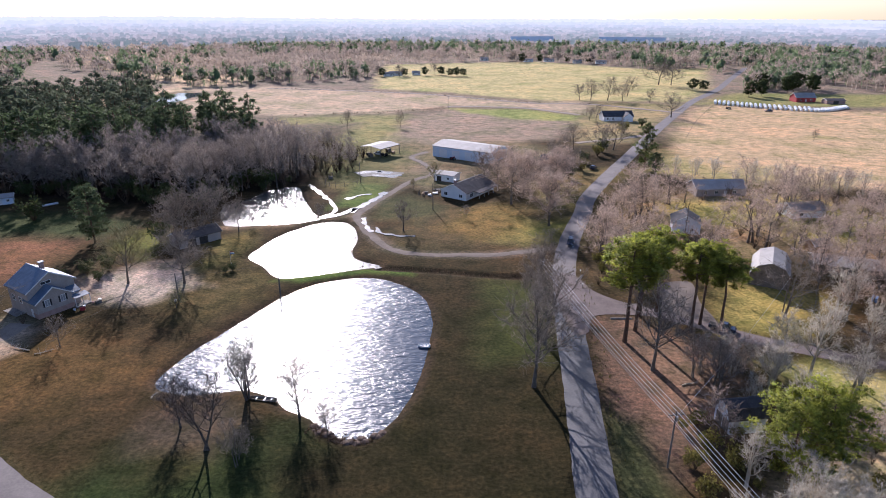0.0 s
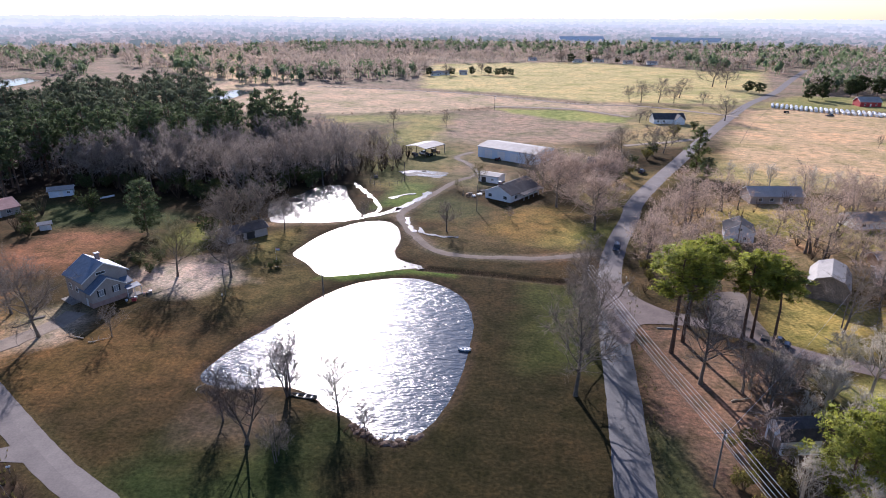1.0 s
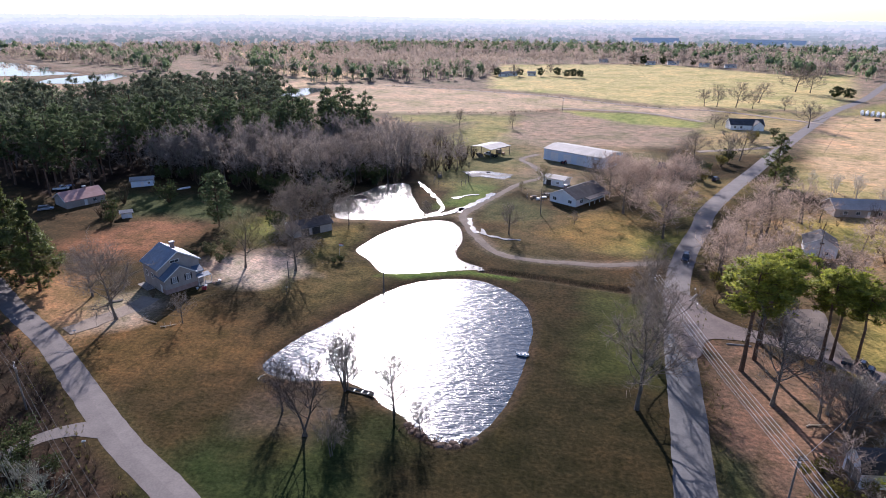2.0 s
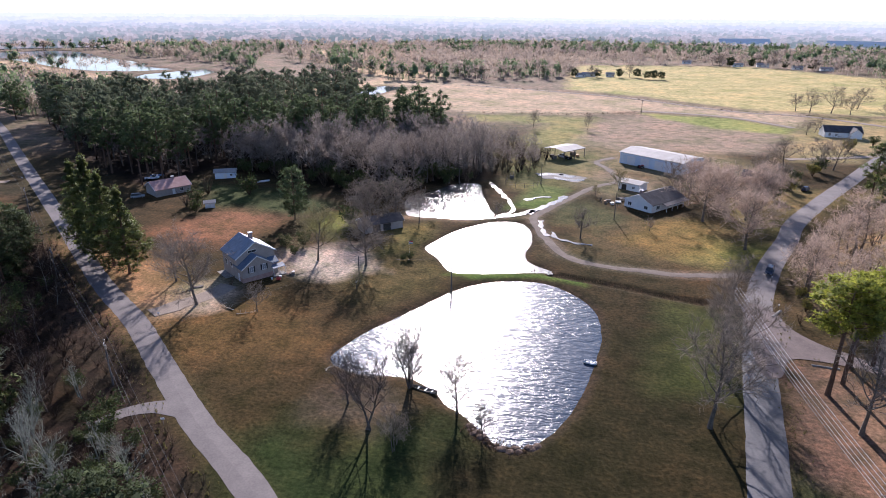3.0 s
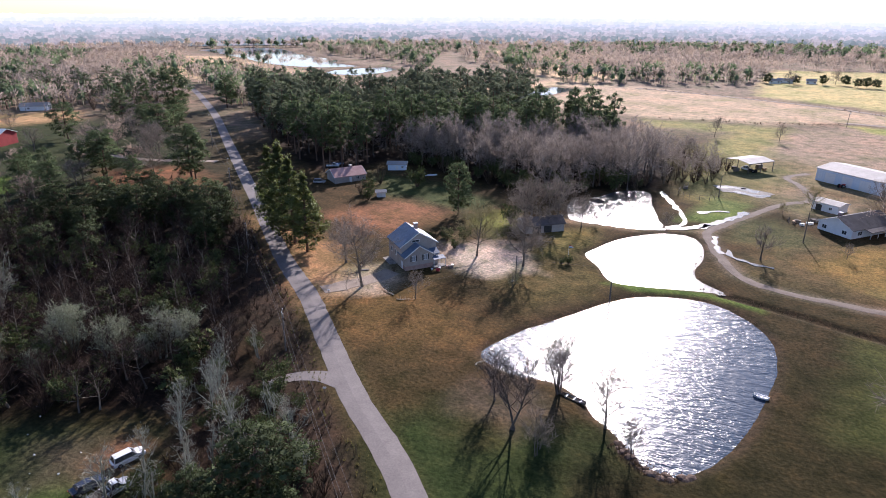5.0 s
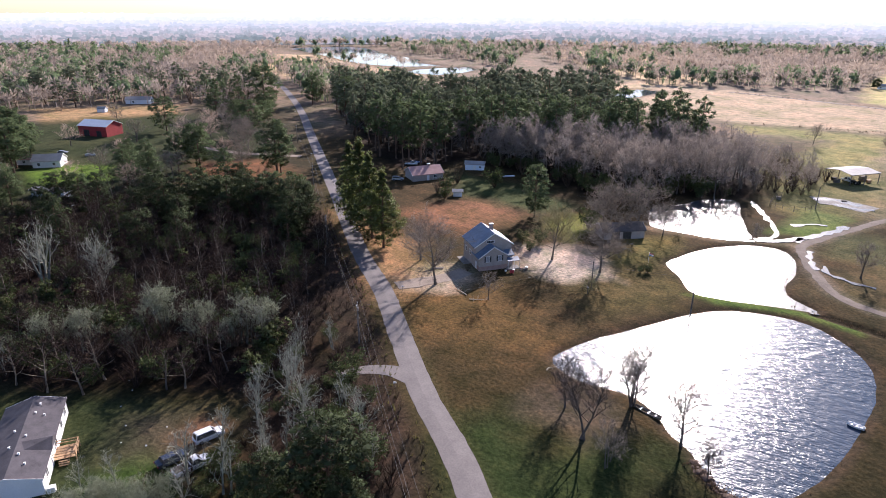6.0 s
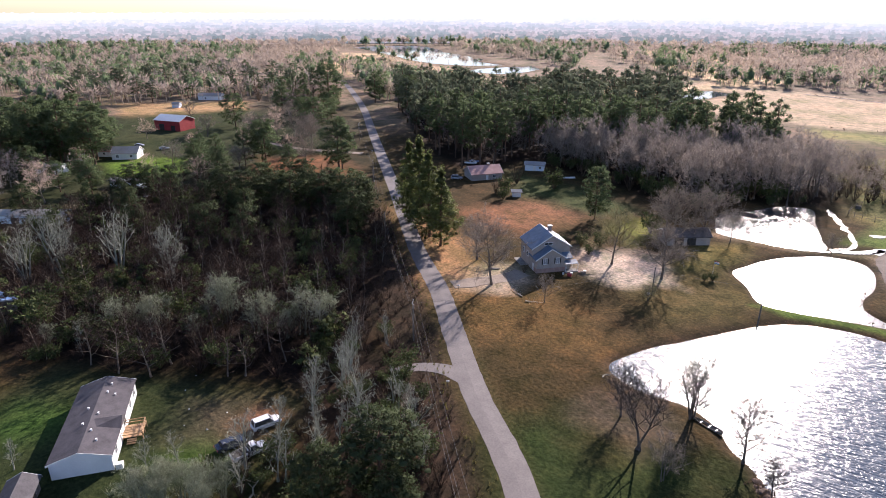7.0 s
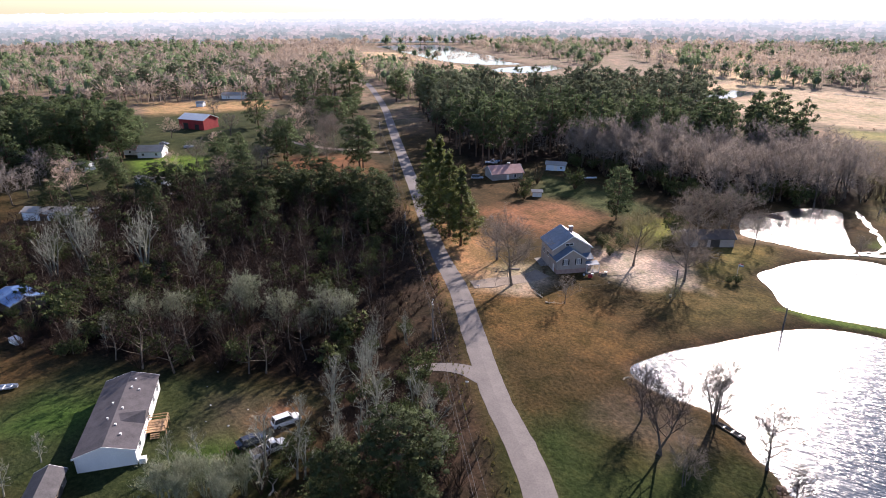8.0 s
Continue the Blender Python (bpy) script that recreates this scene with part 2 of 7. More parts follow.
# ---- mesh helpers ----
class Geo:
    """A growing mesh: vertices and faces."""

    def __init__(self):
        self.v, self.f = [], []

    def face(self, *pts):
        k = len(self.v)
        self.v.extend(tuple(p) for p in pts)
        self.f.append(tuple(range(k, k + len(pts))))

    def prism(self, lower, upper):
        """A closed solid between two loops of equal length, both counter-clockwise from above."""
        k, c = len(self.v), len(lower)
        self.v.extend(tuple(p) for p in lower)
        self.v.extend(tuple(p) for p in upper)
        self.f.append(tuple(range(k + c - 1, k - 1, -1)))
        self.f.append(tuple(range(k + c, k + 2 * c)))
        for i in range(c):
            j = (i + 1) % c
            self.f.append((k + i, k + j, k + c + j, k + c + i))

    def box(self, x0, y0, z0, x1, y1, z1, bevel=0.0):
        lo = [(x0, y0), (x1, y0), (x1, y1), (x0, y1)]
        if not bevel:
            self.prism([(x, y, z0) for x, y in lo], [(x, y, z1) for x, y in lo])
            return
        hi = [(x0 + bevel, y0 + bevel), (x1 - bevel, y0 + bevel), (x1 - bevel, y1 - bevel), (x0 + bevel, y1 - bevel)]
        self.prism([(x, y, z0) for x, y in lo], [(x, y, z1 - bevel) for x, y in lo])
        self.prism([(x, y, z1 - bevel) for x, y in lo], [(x, y, z1) for x, y in hi])

    def tube(self, pts, radii, sides=6, cap=True):
        k = len(self.v)
        d0 = (Vector(pts[-1]) - Vector(pts[0])).normalized()
        u = d0.orthogonal().normalized()
        w = d0.cross(u)
        for p, r in zip(pts, radii):
            for s in range(sides):
                a = 2 * math.pi * s / sides
                self.v.append(tuple(Vector(p) + r * (math.cos(a) * u + math.sin(a) * w)))
        for i in range(len(pts) - 1):
            for s in range(sides):
                a, b = k + i * sides + s, k + i * sides + (s + 1) % sides
                self.f.append((a, b, b + sides, a + sides))
        if cap:
            self.f.append(tuple(range(k + sides - 1, k - 1, -1)))
            self.f.append(tuple(range(k + (len(pts) - 1) * sides, k + len(pts) * sides)))

    def spike(self, p, q, r):
        """A thin three-sided point from p to q."""
        p, q = Vector(p), Vector(q)
        d = (q - p).normalized()
        u = d.orthogonal().normalized() * r
        w = d.cross(u)
        k = len(self.v)
        self.v.extend((tuple(p + u), tuple(p - 0.5 * u + 0.87 * w), tuple(p - 0.5 * u - 0.87 * w), tuple(q)))
        self.f.extend(((k, k + 1, k + 3), (k + 1, k + 2, k + 3), (k + 2, k, k + 3)))

    def mesh(self, name, material, smooth=False):
        me = bpy.data.meshes.new(name)
        me.from_pydata(self.v, [], self.f)
        me.materials.append(material)
        if smooth:
            me.polygons.foreach_set("use_smooth", [True] * len(me.polygons))
        me.update()
        return me


def part(name, geo, material, parent=None, label="", smooth=False):
    ob = new(name, geo.mesh(name, material, smooth))
    ob.parent = parent
    return tagged(ob, label) if label else ob


def thing(name, m, label, category, group=""):
    ob = new(name)
    ob.empty_display_size = 0.5
    ob.matrix_basis = m
    return tagged(ob, label, category, group)


def spline(points, step):
    """Points about every step metres along a smooth curve through the given ones."""
    p = [np.array(q, float) for q in points]
    p = [2 * p[0] - p[1], *p, 2 * p[-1] - p[-2]]
    out = []
    for i in range(1, len(p) - 2):
        a, b, c, d = p[i - 1], p[i], p[i + 1], p[i + 2]
        n = max(1, int(np.linalg.norm(c - b) / step))
        for k in range(n):
            t = k / n
            out.append(0.5 * (2 * b + (c - a) * t + (2 * a - 5 * b + 4 * c - d) * t * t + (3 * b - a - 3 * c + d) * t ** 3))
    return np.array(out + [p[-2]])


def closed_spline(points, step):
    k = len(points)
    s = spline([*points[-2:], *points, *points[:2]], step)
    a = np.argmin(np.hypot(*(s - np.array(points[0])).T))
    b = len(s) - 1 - np.argmin(np.hypot(*(s[::-1] - np.array(points[0])).T))
    if b <= a + k:
        b = a + np.argmin(np.hypot(*(s[a + k:] - np.array(points[0])).T)) + k
    return s[a:b]


def inside(P, poly):
    """Signed distance of points to a polygon, negative inside."""
    poly = np.asarray(poly, float)
    best, odd = np.full(len(P), 1e12), np.zeros(len(P), bool)
    for a, b in zip(poly, np.roll(poly, -1, 0)):
        e, w = b - a, P - a
        t = np.clip((w @ e) / max(e @ e, 1e-9), 0, 1)
        best = np.minimum(best, ((w - t[:, None] * e) ** 2).sum(1))
        cross = (a[1] <= P[:, 1]) != (b[1] <= P[:, 1])
        with np.errstate(divide="ignore", invalid="ignore"):
            xs = a[0] + (P[:, 1] - a[1]) * e[0] / e[1]
        odd ^= cross & (P[:, 0] < xs)
    return np.where(odd, -1, 1) * np.sqrt(best)


def off_line(P, line):
    line, best = np.asarray(line, float), np.full(len(P), 1e12)
    for a, b in zip(line[:-1], line[1:]):
        e, w = b - a, P - a
        t = np.clip((w @ e) / max(e @ e, 1e-9), 0, 1)
        best = np.minimum(best, ((w - t[:, None] * e) ** 2).sum(1))
    return np.sqrt(best)


# ---- the plan ----
POND_NEAR = [(-53.7, 97.5), (-49.6, 94.3), (-44.5, 93.6), (-39.5, 94.9), (-34.8, 95.0), (-30.0, 92.3), (-27.2, 89.2), (-23.1, 87.3),
             (-19.6, 83.3), (-14.5, 81.0), (-10.5, 83.0), (-6.3, 91.0), (-3.9, 103.5), (-2.3, 119), (-3.1, 128), (-6.3, 136.8), (-12.2, 143.4),
             (-19.8, 146.3), (-28.3, 144.6), (-36.0, 139.2), (-42.0, 128.5), (-47.2, 117.2), (-51.6, 107.5)]
POND_MIDDLE = [(-55.0, 160.7), (-54.0, 167.3), (-51.4, 176.5), (-46.4, 184.9), (-40.5, 190.6), (-33.4, 192.0), (-28.6, 186.5), (-26.1, 175.1),
               (-26.3, 165.4), (-23.7, 158.8), (-17.0, 154.5), (-20.5, 152.9), (-28.0, 150.2), (-38.0, 146.6), (-43.5, 146.8), (-49.0, 154.0)]
POND_FAR = [(-72.3, 191.0), (-78.0, 208.4), (-71.5, 219.6), (-67.5, 231.5), (-58.0, 236.0), (-52.1, 220.7), (-46.1, 204.5), (-42.9, 196.6),
            (-51.7, 190.6), (-60.9, 188.4), (-69.0, 187.8)]
LAKE = [(-962, 716), (-980, 765), (-955, 805), (-925, 842), (-895, 835), (-865, 822), (-790, 775), (-757, 747), (-657, 703), (-600, 672), (-585, 640), (-544, 629),
        (-520, 620), (-545, 581), (-593, 573), (-644, 584), (-756, 635), (-887, 691)]
SLOUGH = [(-222, 452), (-236, 500), (-228, 545), (-202, 540), (-206, 500), (-212, 465)]
BACKWATER = [(-494, 522), (-507, 559), (-500, 598), (-486, 632), (-452, 606), (-443, 565), (-446, 526)]
ROAD_WEST = [(-30.0, 46.5), (-43.6, 57.8), (-51.6, 63.3), (-64.7, 71.2), (-81.2, 82.9), (-101.2, 97.4), (-125.1, 112.0), (-173.4, 145.5),
             (-235.8, 188.1), (-279.8, 218.4), (-340, 260), (-404, 301), (-490, 352), (-600, 405)]
ROAD_EAST = [(19.8, 40), (21.9, 68.1), (23.0, 77.9), (24.9, 93.1), (27.1, 113.5), (30.0, 135.8), (33.0, 153.8), (39.2, 176.3), (47.4, 198.9),
             (54.0, 219.4), (70.4, 253.6), (87.3, 286.2), (107.9, 327), (142.1, 392), (193.7, 485), (244.8, 562), (300, 660), (380, 800)]
LANE_EAST = [(29.5, 134.0), (39.0, 128.5), (46.4, 126.5), (53.0, 122.8), (65.0, 113.6), (73.4, 109.4), (87, 103.0), (110, 96), (150, 90)]
TRACK = [(31.5, 166.6), (18.7, 162.6), (10.6, 161.3), (-7.1, 162.1), (-15.5, 166.6), (-22.6, 178.8), (-27.9, 192.7), (-29.0, 200.1),
         (-20.2, 224.7), (-12.5, 244.1), (-4.5, 256), (-9, 275), (-15, 288), (-8, 300)]
DAM_TRACK = [(-29.0, 199.0), (-38.6, 194.8), (-48.5, 188.4), (-60.9, 186.4), (-69.6, 185.0)]
DITCH = [(-17.5, 152.3), (-8.1, 150.8), (0.0, 149.5), (9.0, 147.4), (18.7, 146.0), (24, 147)]
WOOD_NORTH = [(-55, 240), (-79, 222), (-84, 205), (-99, 204), (-126, 216), (-170, 222), (-176, 190), (-214, 200), (-287, 252), (-352, 298),
              (-340, 330), (-250, 322), (-192, 322), (-130, 322), (-84, 308), (-59, 280)]
WOOD_WEST = [(-149, 119), (-100, 79), (-88, 66), (-90, 52), (-107, 35), (-123, 23), (-144, 9), (-206, 12), (-232, 42), (-236, 84), (-200, 125), (-166, 127)]
THICKET = [(-86, 73), (-66, 61), (-50, 50), (-58, 38), (-70, 36), (-78, 44), (-92, 53), (-90, 66)]
GROVE_EAST = [(41, 150), (48, 140), (62, 150), (80, 160), (110, 150), (150, 170), (150, 215), (110, 235), (75, 222), (58, 200), (48, 178)]


def axis(lo, hi, a, b, fine, cap, far):
    """Grid lines: fine from a to b, growing outwards to steps of at most cap as far as lo and hi, then on to far."""
    out = list(np.arange(a, b + fine, fine))
    for sign, end, start in ((1, hi, out[-1]), (-1, lo, out[0])):
        s, x = fine, start
        line = []
        while abs(x) < far:
            s = min(s * 1.05, cap) if sign * (end - x) > 0 else s * 1.05
            x += sign * s
            line.append(x)
        out = out + line if sign > 0 else line[::-1] + out
    return np.array(out)


def build_ground():
    xs, ys = axis(-480, 330, -82, 4, 1.0, 5.6, 4900), axis(-20, 640, 78, 240, 1.0, 5.6, 4900)
    X, Y = np.meshgrid(xs, ys)
    P = np.stack([X.ravel(), Y.ravel()], 1)
    R = np.hypot(P[:, 0], P[:, 1])
    rough = np.array([noise.noise((x * 0.09, y * 0.09, 0)) + 0.5 * noise.noise((x * 0.31, y * 0.31, 4)) for x, y in P])
    wob = rough * 1.2
    z = 0.12 * rough * np.clip(R / 60, 0, 1)
    cover = np.tile(np.array([0.056, 0.039, 0.017]), (len(P), 1))

    def lay(mask, colour):
        cover[:] += mask[:, None] * (np.array(colour) - cover)

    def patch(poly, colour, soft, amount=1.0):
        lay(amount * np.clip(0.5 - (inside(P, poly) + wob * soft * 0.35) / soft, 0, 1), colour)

    # cover tones, from the broad to the small; woods and yards darkened for shade
    lay(np.clip((np.hypot(P[:, 0], P[:, 1]) - 330) / 60, 0, 1) * 0.95, (0.20, 0.155, 0.11))
    lay(np.clip((R - 520) / 150, 0, 1), (0.25, 0.195, 0.145))
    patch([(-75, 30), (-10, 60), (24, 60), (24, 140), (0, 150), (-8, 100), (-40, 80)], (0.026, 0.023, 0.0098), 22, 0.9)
    patch([(-45, 50), (-25, 62), (-24, 82), (-38, 84), (-55, 68)], (0.026, 0.044, 0.013), 14, 0.8)
    patch([(8, 105), (22, 105), (26, 140), (10, 146)], (0.065, 0.075, 0.022), 10, 0.7)
    patch([(-50, 100), (-85, 82), (-108, 100), (-90, 120), (-64, 112)], (0.13, 0.077, 0.028), 14, 0.85)
    patch([(-57, 158), (-45, 148), (-40, 143), (-56, 118), (-70, 130), (-68, 165)], (0.12, 0.092, 0.034), 10, 0.7)
    patch([(-44, 143), (-36, 142), (-20, 149), (-8, 147), (-8, 150), (-20, 151), (-40, 146.5)], (0.085, 0.135, 0.025), 2.5, 0.95)
    patch([(-10, 205), (-20, 165), (30, 168), (40, 195), (20, 215)], (0.105, 0.08, 0.037), 12, 0.8)
    patch([(24, 196), (44, 190), (32, 172), (18, 172)], (0.25, 0.22, 0.065), 12, 0.85)
    patch([(6, 204), (22, 214), (30, 200), (22, 178), (8, 174), (0, 186)], (0.26, 0.17, 0.05), 9, 0.6)
    patch([(-26, 214), (-12, 222), (0, 208), (-8, 190), (-24, 196)], (0.075, 0.085, 0.035), 8, 0.7)
    patch([(44, 200), (60, 230), (84, 262), (60, 270), (34, 236), (30, 204)], (0.20, 0.15, 0.06), 10, 0.8)
    patch([(-6, 232), (-24, 246), (-20, 276), (10, 262), (14, 240)], (0.23, 0.18, 0.115), 8, 0.85)
    patch([(-30, 262), (-48, 300), (-36, 330), (40, 330), (60, 290), (30, 262), (-8, 270)], (0.24, 0.19, 0.105), 12, 0.75)
    patch([(-44, 232), (-22, 232), (-14, 300), (-50, 330), (-62, 290)], (0.15, 0.15, 0.055), 14, 0.7)
    patch([(-40, 205), (-24, 215), (-22, 236), (-34, 240), (-38, 222)], (0.13, 0.165, 0.05), 5, 0.9)
    patch([(-30, 206), (-21, 226), (-24, 230), (-36, 212)], (0.14, 0.19, 0.045), 4, 0.8)
    patch([(-92, 146), (-86, 132), (-70, 131), (-62, 142), (-74, 156)], (0.50, 0.405, 0.325), 8, 0.9)
    patch([(-105, 100), (-106, 114), (-97, 125), (-87, 118), (-88, 108), (-98, 100)], (0.42, 0.33, 0.24), 5, 0.85)
    patch([(-150, 132), (-118, 128), (-103, 112), (-95, 98), (-101, 92), (-130, 110), (-160, 132)], (0.33, 0.195, 0.095), 9, 0.85)
    patch([(-142, 150), (-128, 176), (-106, 172), (-108, 146), (-122, 140)], (0.235, 0.115, 0.062), 12, 0.95)
    patch([(-165, 200), (-120, 200), (-100, 190), (-105, 175), (-140, 178)], (0.05, 0.07, 0.024), 10, 0.9)
    patch([(-70, 172), (-64, 150), (-56, 166), (-60, 182)], (0.19, 0.16, 0.05), 8, 0.7)
    patch([(-100, 172), (-84, 160), (-80, 176), (-92, 184)], (0.19, 0.20, 0.045), 7, 0.8)
    patch([(32, 124), (42, 125), (50, 112), (48, 90), (35, 72), (25, 64), (28, 93), (31, 112)], (0.14, 0.092, 0.064), 5, 0.95)
    patch([(40, 122), (50, 112), (58, 106), (60, 94), (52, 80), (40, 78), (40, 100)], (0.21, 0.14, 0.09), 7, 0.8)
    patch([(46, 66), (60, 84), (100, 84), (104, 60), (60, 52)], (0.48, 0.37, 0.23), 8, 0.9)
    patch([(24, 60), (27, 90), (33, 85), (33, 66), (34, 50)], (0.042, 0.056, 0.02), 4, 0.85)
    patch([(60, 118), (68, 140), (76, 156), (92, 132), (76, 116)], (0.33, 0.27, 0.08), 9, 0.9)
    patch([(62, 104), (74, 104), (110, 90), (100, 76), (70, 88)], (0.44, 0.37, 0.15), 8, 0.95)
    patch([(95, 250), (130, 240), (175, 228), (330, 200), (420, 300), (360, 440), (290, 432), (205, 462), (185, 455), (130, 345)], (0.50, 0.36, 0.21), 10, 1.0)
    patch([(88, 262), (104, 248), (150, 232), (165, 245), (120, 268), (112, 300)], (0.30, 0.27, 0.10), 18, 0.7)
    patch([(190, 470), (290, 455), (420, 460), (420, 520), (250, 540)], (0.26, 0.25, 0.09), 14, 0.9)
    patch([(-300, 560), (-160, 590), (-100, 562), (-8, 530), (70, 478), (112, 486), (98, 418), (60, 452), (6, 462), (-35, 430), (-100, 414), (-200, 430), (-215, 520)], (0.43, 0.33, 0.225), 12, 1.0)
    patch([(-36, 330), (-20, 412), (5, 440), (60, 432), (84, 380), (60, 330), (0, 320)], (0.30, 0.228, 0.165), 10, 0.95)
    patch([(-62, 320), (-30, 320), (-24, 420), (-110, 405), (-96, 380), (-50, 384)], (0.25, 0.235, 0.09), 12, 0.9)
    patch([(4, 448), (60, 443), (92, 412), (84, 392), (44, 402), (10, 436)], (0.26, 0.29, 0.08), 6, 0.9)
    patch([(84, 390), (100, 418), (116, 486), (180, 470), (130, 380), (98, 322), (72, 320)], (0.34, 0.27, 0.13), 10, 0.9)
    patch([(-70, 660), (-75, 850), (130, 905), (260, 770), (330, 800), (240, 570), (186, 482), (116, 490), (80, 490), (0, 545), (-60, 570)], (0.46, 0.39, 0.18), 14, 1.0)
    # tan far fields, lightened further in place of haze
    patch([(-900, 590), (-790, 645), (-560, 540), (-470, 520), (-382, 470), (-250, 530), (-250, 600), (-480, 860), (-600, 1010), (-480, 1060), (-330, 880), (-200, 660), (-230, 470), (-330, 420), (-560, 400), (-900, 540)], (0.56, 0.41, 0.26), 25, 1.0)
    # yard ground darkened for the deep shade among the pines
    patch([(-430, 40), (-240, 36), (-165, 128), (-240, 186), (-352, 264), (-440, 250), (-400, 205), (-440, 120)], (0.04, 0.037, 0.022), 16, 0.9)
    patch([(-492, 150), (-440, 229), (-395, 204), (-418, 131)], (0.36, 0.24, 0.125), 8, 1.0)
    patch([(-418, 131), (-400, 205), (-330, 190), (-290, 110), (-330, 80)], (0.075, 0.09, 0.035), 12, 0.9)
    patch([(-300, 100), (-286, 112), (-262, 100), (-270, 78), (-300, 82)], (0.12, 0.19, 0.03), 6, 0.9)
    patch([(-262, 140), (-240, 165), (-205, 152), (-200, 140), (-230, 120)], (0.26, 0.13, 0.07), 12, 0.8)
    patch([(-130, 24), (-112, 36), (-84, 48), (-72, 30), (-90, 0), (-120, 0)], (0.028, 0.041, 0.016), 9, 0.9)
    patch([(-84, 43), (-89, 42), (-88, 36), (-82, 35)], (0.24, 0.11, 0.07), 5, 0.7)
    patch([(-118, 12), (-108, 20), (-104, 13), (-112, 4)], (0.05, 0.095, 0.02), 7, 0.9)
    patch([(-87, 24), (-80, 24), (-80, 32), (-87, 31)], (0.06, 0.10, 0.02), 6, 0.8)
    patch([(-98, 34), (-90, 28), (-84, 36), (-92, 42)], (0.075, 0.062, 0.04), 7, 0.8)
    # dark green yard grass, lowered further for that shade
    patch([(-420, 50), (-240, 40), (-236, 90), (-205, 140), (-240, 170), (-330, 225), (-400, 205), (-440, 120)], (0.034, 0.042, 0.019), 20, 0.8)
    patch([(-262, 140), (-240, 165), (-205, 152), (-200, 135), (-230, 120)], (0.17, 0.085, 0.045), 12, 0.85)
    patch([(-300, 100), (-286, 112), (-262, 100), (-270, 78), (-300, 82)], (0.10, 0.17, 0.025), 6, 0.9)
    patch([(-48, 80), (-36, 76), (-33, 86), (-42, 92), (-50, 88)], (0.10, 0.075, 0.055), 7, 0.7)
    # near-black floors: the shade under woods and thicket is in the colour
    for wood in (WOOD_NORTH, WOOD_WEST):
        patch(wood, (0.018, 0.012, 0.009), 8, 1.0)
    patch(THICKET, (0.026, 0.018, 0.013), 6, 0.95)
    patch(GROVE_EAST, (0.30, 0.215, 0.115), 16, 0.85)
    patch([(96, 196), (126, 172), (150, 190), (130, 222), (110, 226)], (0.36, 0.31, 0.09), 12, 0.85)
    patch([(76, 196), (92, 186), (104, 196), (98, 214), (80, 214)], (0.33, 0.28, 0.08), 8, 0.85)
    patch([(104, 172), (128, 172), (124, 190), (108, 188)], (0.33, 0.27, 0.09), 8, 0.85)
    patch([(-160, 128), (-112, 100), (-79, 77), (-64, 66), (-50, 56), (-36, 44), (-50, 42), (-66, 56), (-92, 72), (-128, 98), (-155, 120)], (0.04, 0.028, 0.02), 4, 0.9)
    lay(0.7 * np.clip(1 - off_line(P, ROAD_WEST) / 4.6, 0, 1), (0.085, 0.078, 0.032))
    lay(0.8 * np.clip(1.3 - off_line(P, TRACK) / 3.0, 0, 1), (0.17, 0.135, 0.10))
    lay(0.6 * np.clip(1.3 - off_line(P, DAM_TRACK) / 2.6, 0, 1), (0.26, 0.20, 0.13))
    for line in (ROAD_WEST, ROAD_EAST, LANE_EAST, TRACK):
        z *= np.clip(off_line(P, line) / 5 - 0.7, 0, 1)
    ditch = off_line(P, DITCH)
    z -= 1.0 * np.clip(1 - ditch / 1.9, 0, 1)
    lay(0.85 * np.clip(1.5 - ditch / 1.5, 0, 1), (0.07, 0.05, 0.03))
    # basins of the ponds and the lake, with a low muddy bank
    for shore, bank, wild in ((closed_spline(POND_NEAR, 1.5), 1.8, 0.45), (closed_spline(POND_MIDDLE, 1.5), 1.5, 0.3), (closed_spline(POND_FAR, 1.5), 1.8, 0.5),
                              (LAKE, 14.0, 4), (SLOUGH, 9.0, 3), (BACKWATER, 10.0, 3)):
        d = inside(P, shore) + wild * rough
        z = np.where(d < bank, np.minimum(z, -0.5 + np.clip(d / bank, -1.6, 1) * 0.5), z)
        lay(0.7 * np.clip(0.95 - np.abs(d - 0.25 * bank) / bank, 0, 1), (0.062, 0.044, 0.03))
    # low hills towards the horizon
    hill = np.array([noise.noise((x * 0.0011, y * 0.0011, 7)) for x, y in P])
    z += np.clip((R - 1500) / 2500, 0, 1) * (14 + 12 * hill)
    me = bpy.data.meshes.new("ground")
    me.vertices.add(len(P))
    me.vertices.foreach_set("co", np.column_stack([P, z]).ravel())
    nx, ny = len(xs), len(ys)
    a = (np.arange(ny - 1)[:, None] * nx + np.arange(nx - 1)[None]).ravel()
    quads = np.stack([a, a + 1, a + 1 + nx, a + nx], 1)
    me.loops.add(quads.size)
    me.loops.foreach_set("vertex_index", quads.ravel())
    me.polygons.add(len(quads))
    me.polygons.foreach_set("loop_start", np.arange(0, quads.size, 4))
    me.polygons.foreach_set("use_smooth", np.ones(len(quads), bool))
    me.update(calc_edges=True)
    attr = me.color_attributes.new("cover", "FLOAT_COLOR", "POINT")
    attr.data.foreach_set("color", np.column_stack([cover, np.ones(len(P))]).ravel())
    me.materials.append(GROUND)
    return tagged(new("ground", me), "dry winter lawn, fields and woodland floor", "ground", kind="structure")


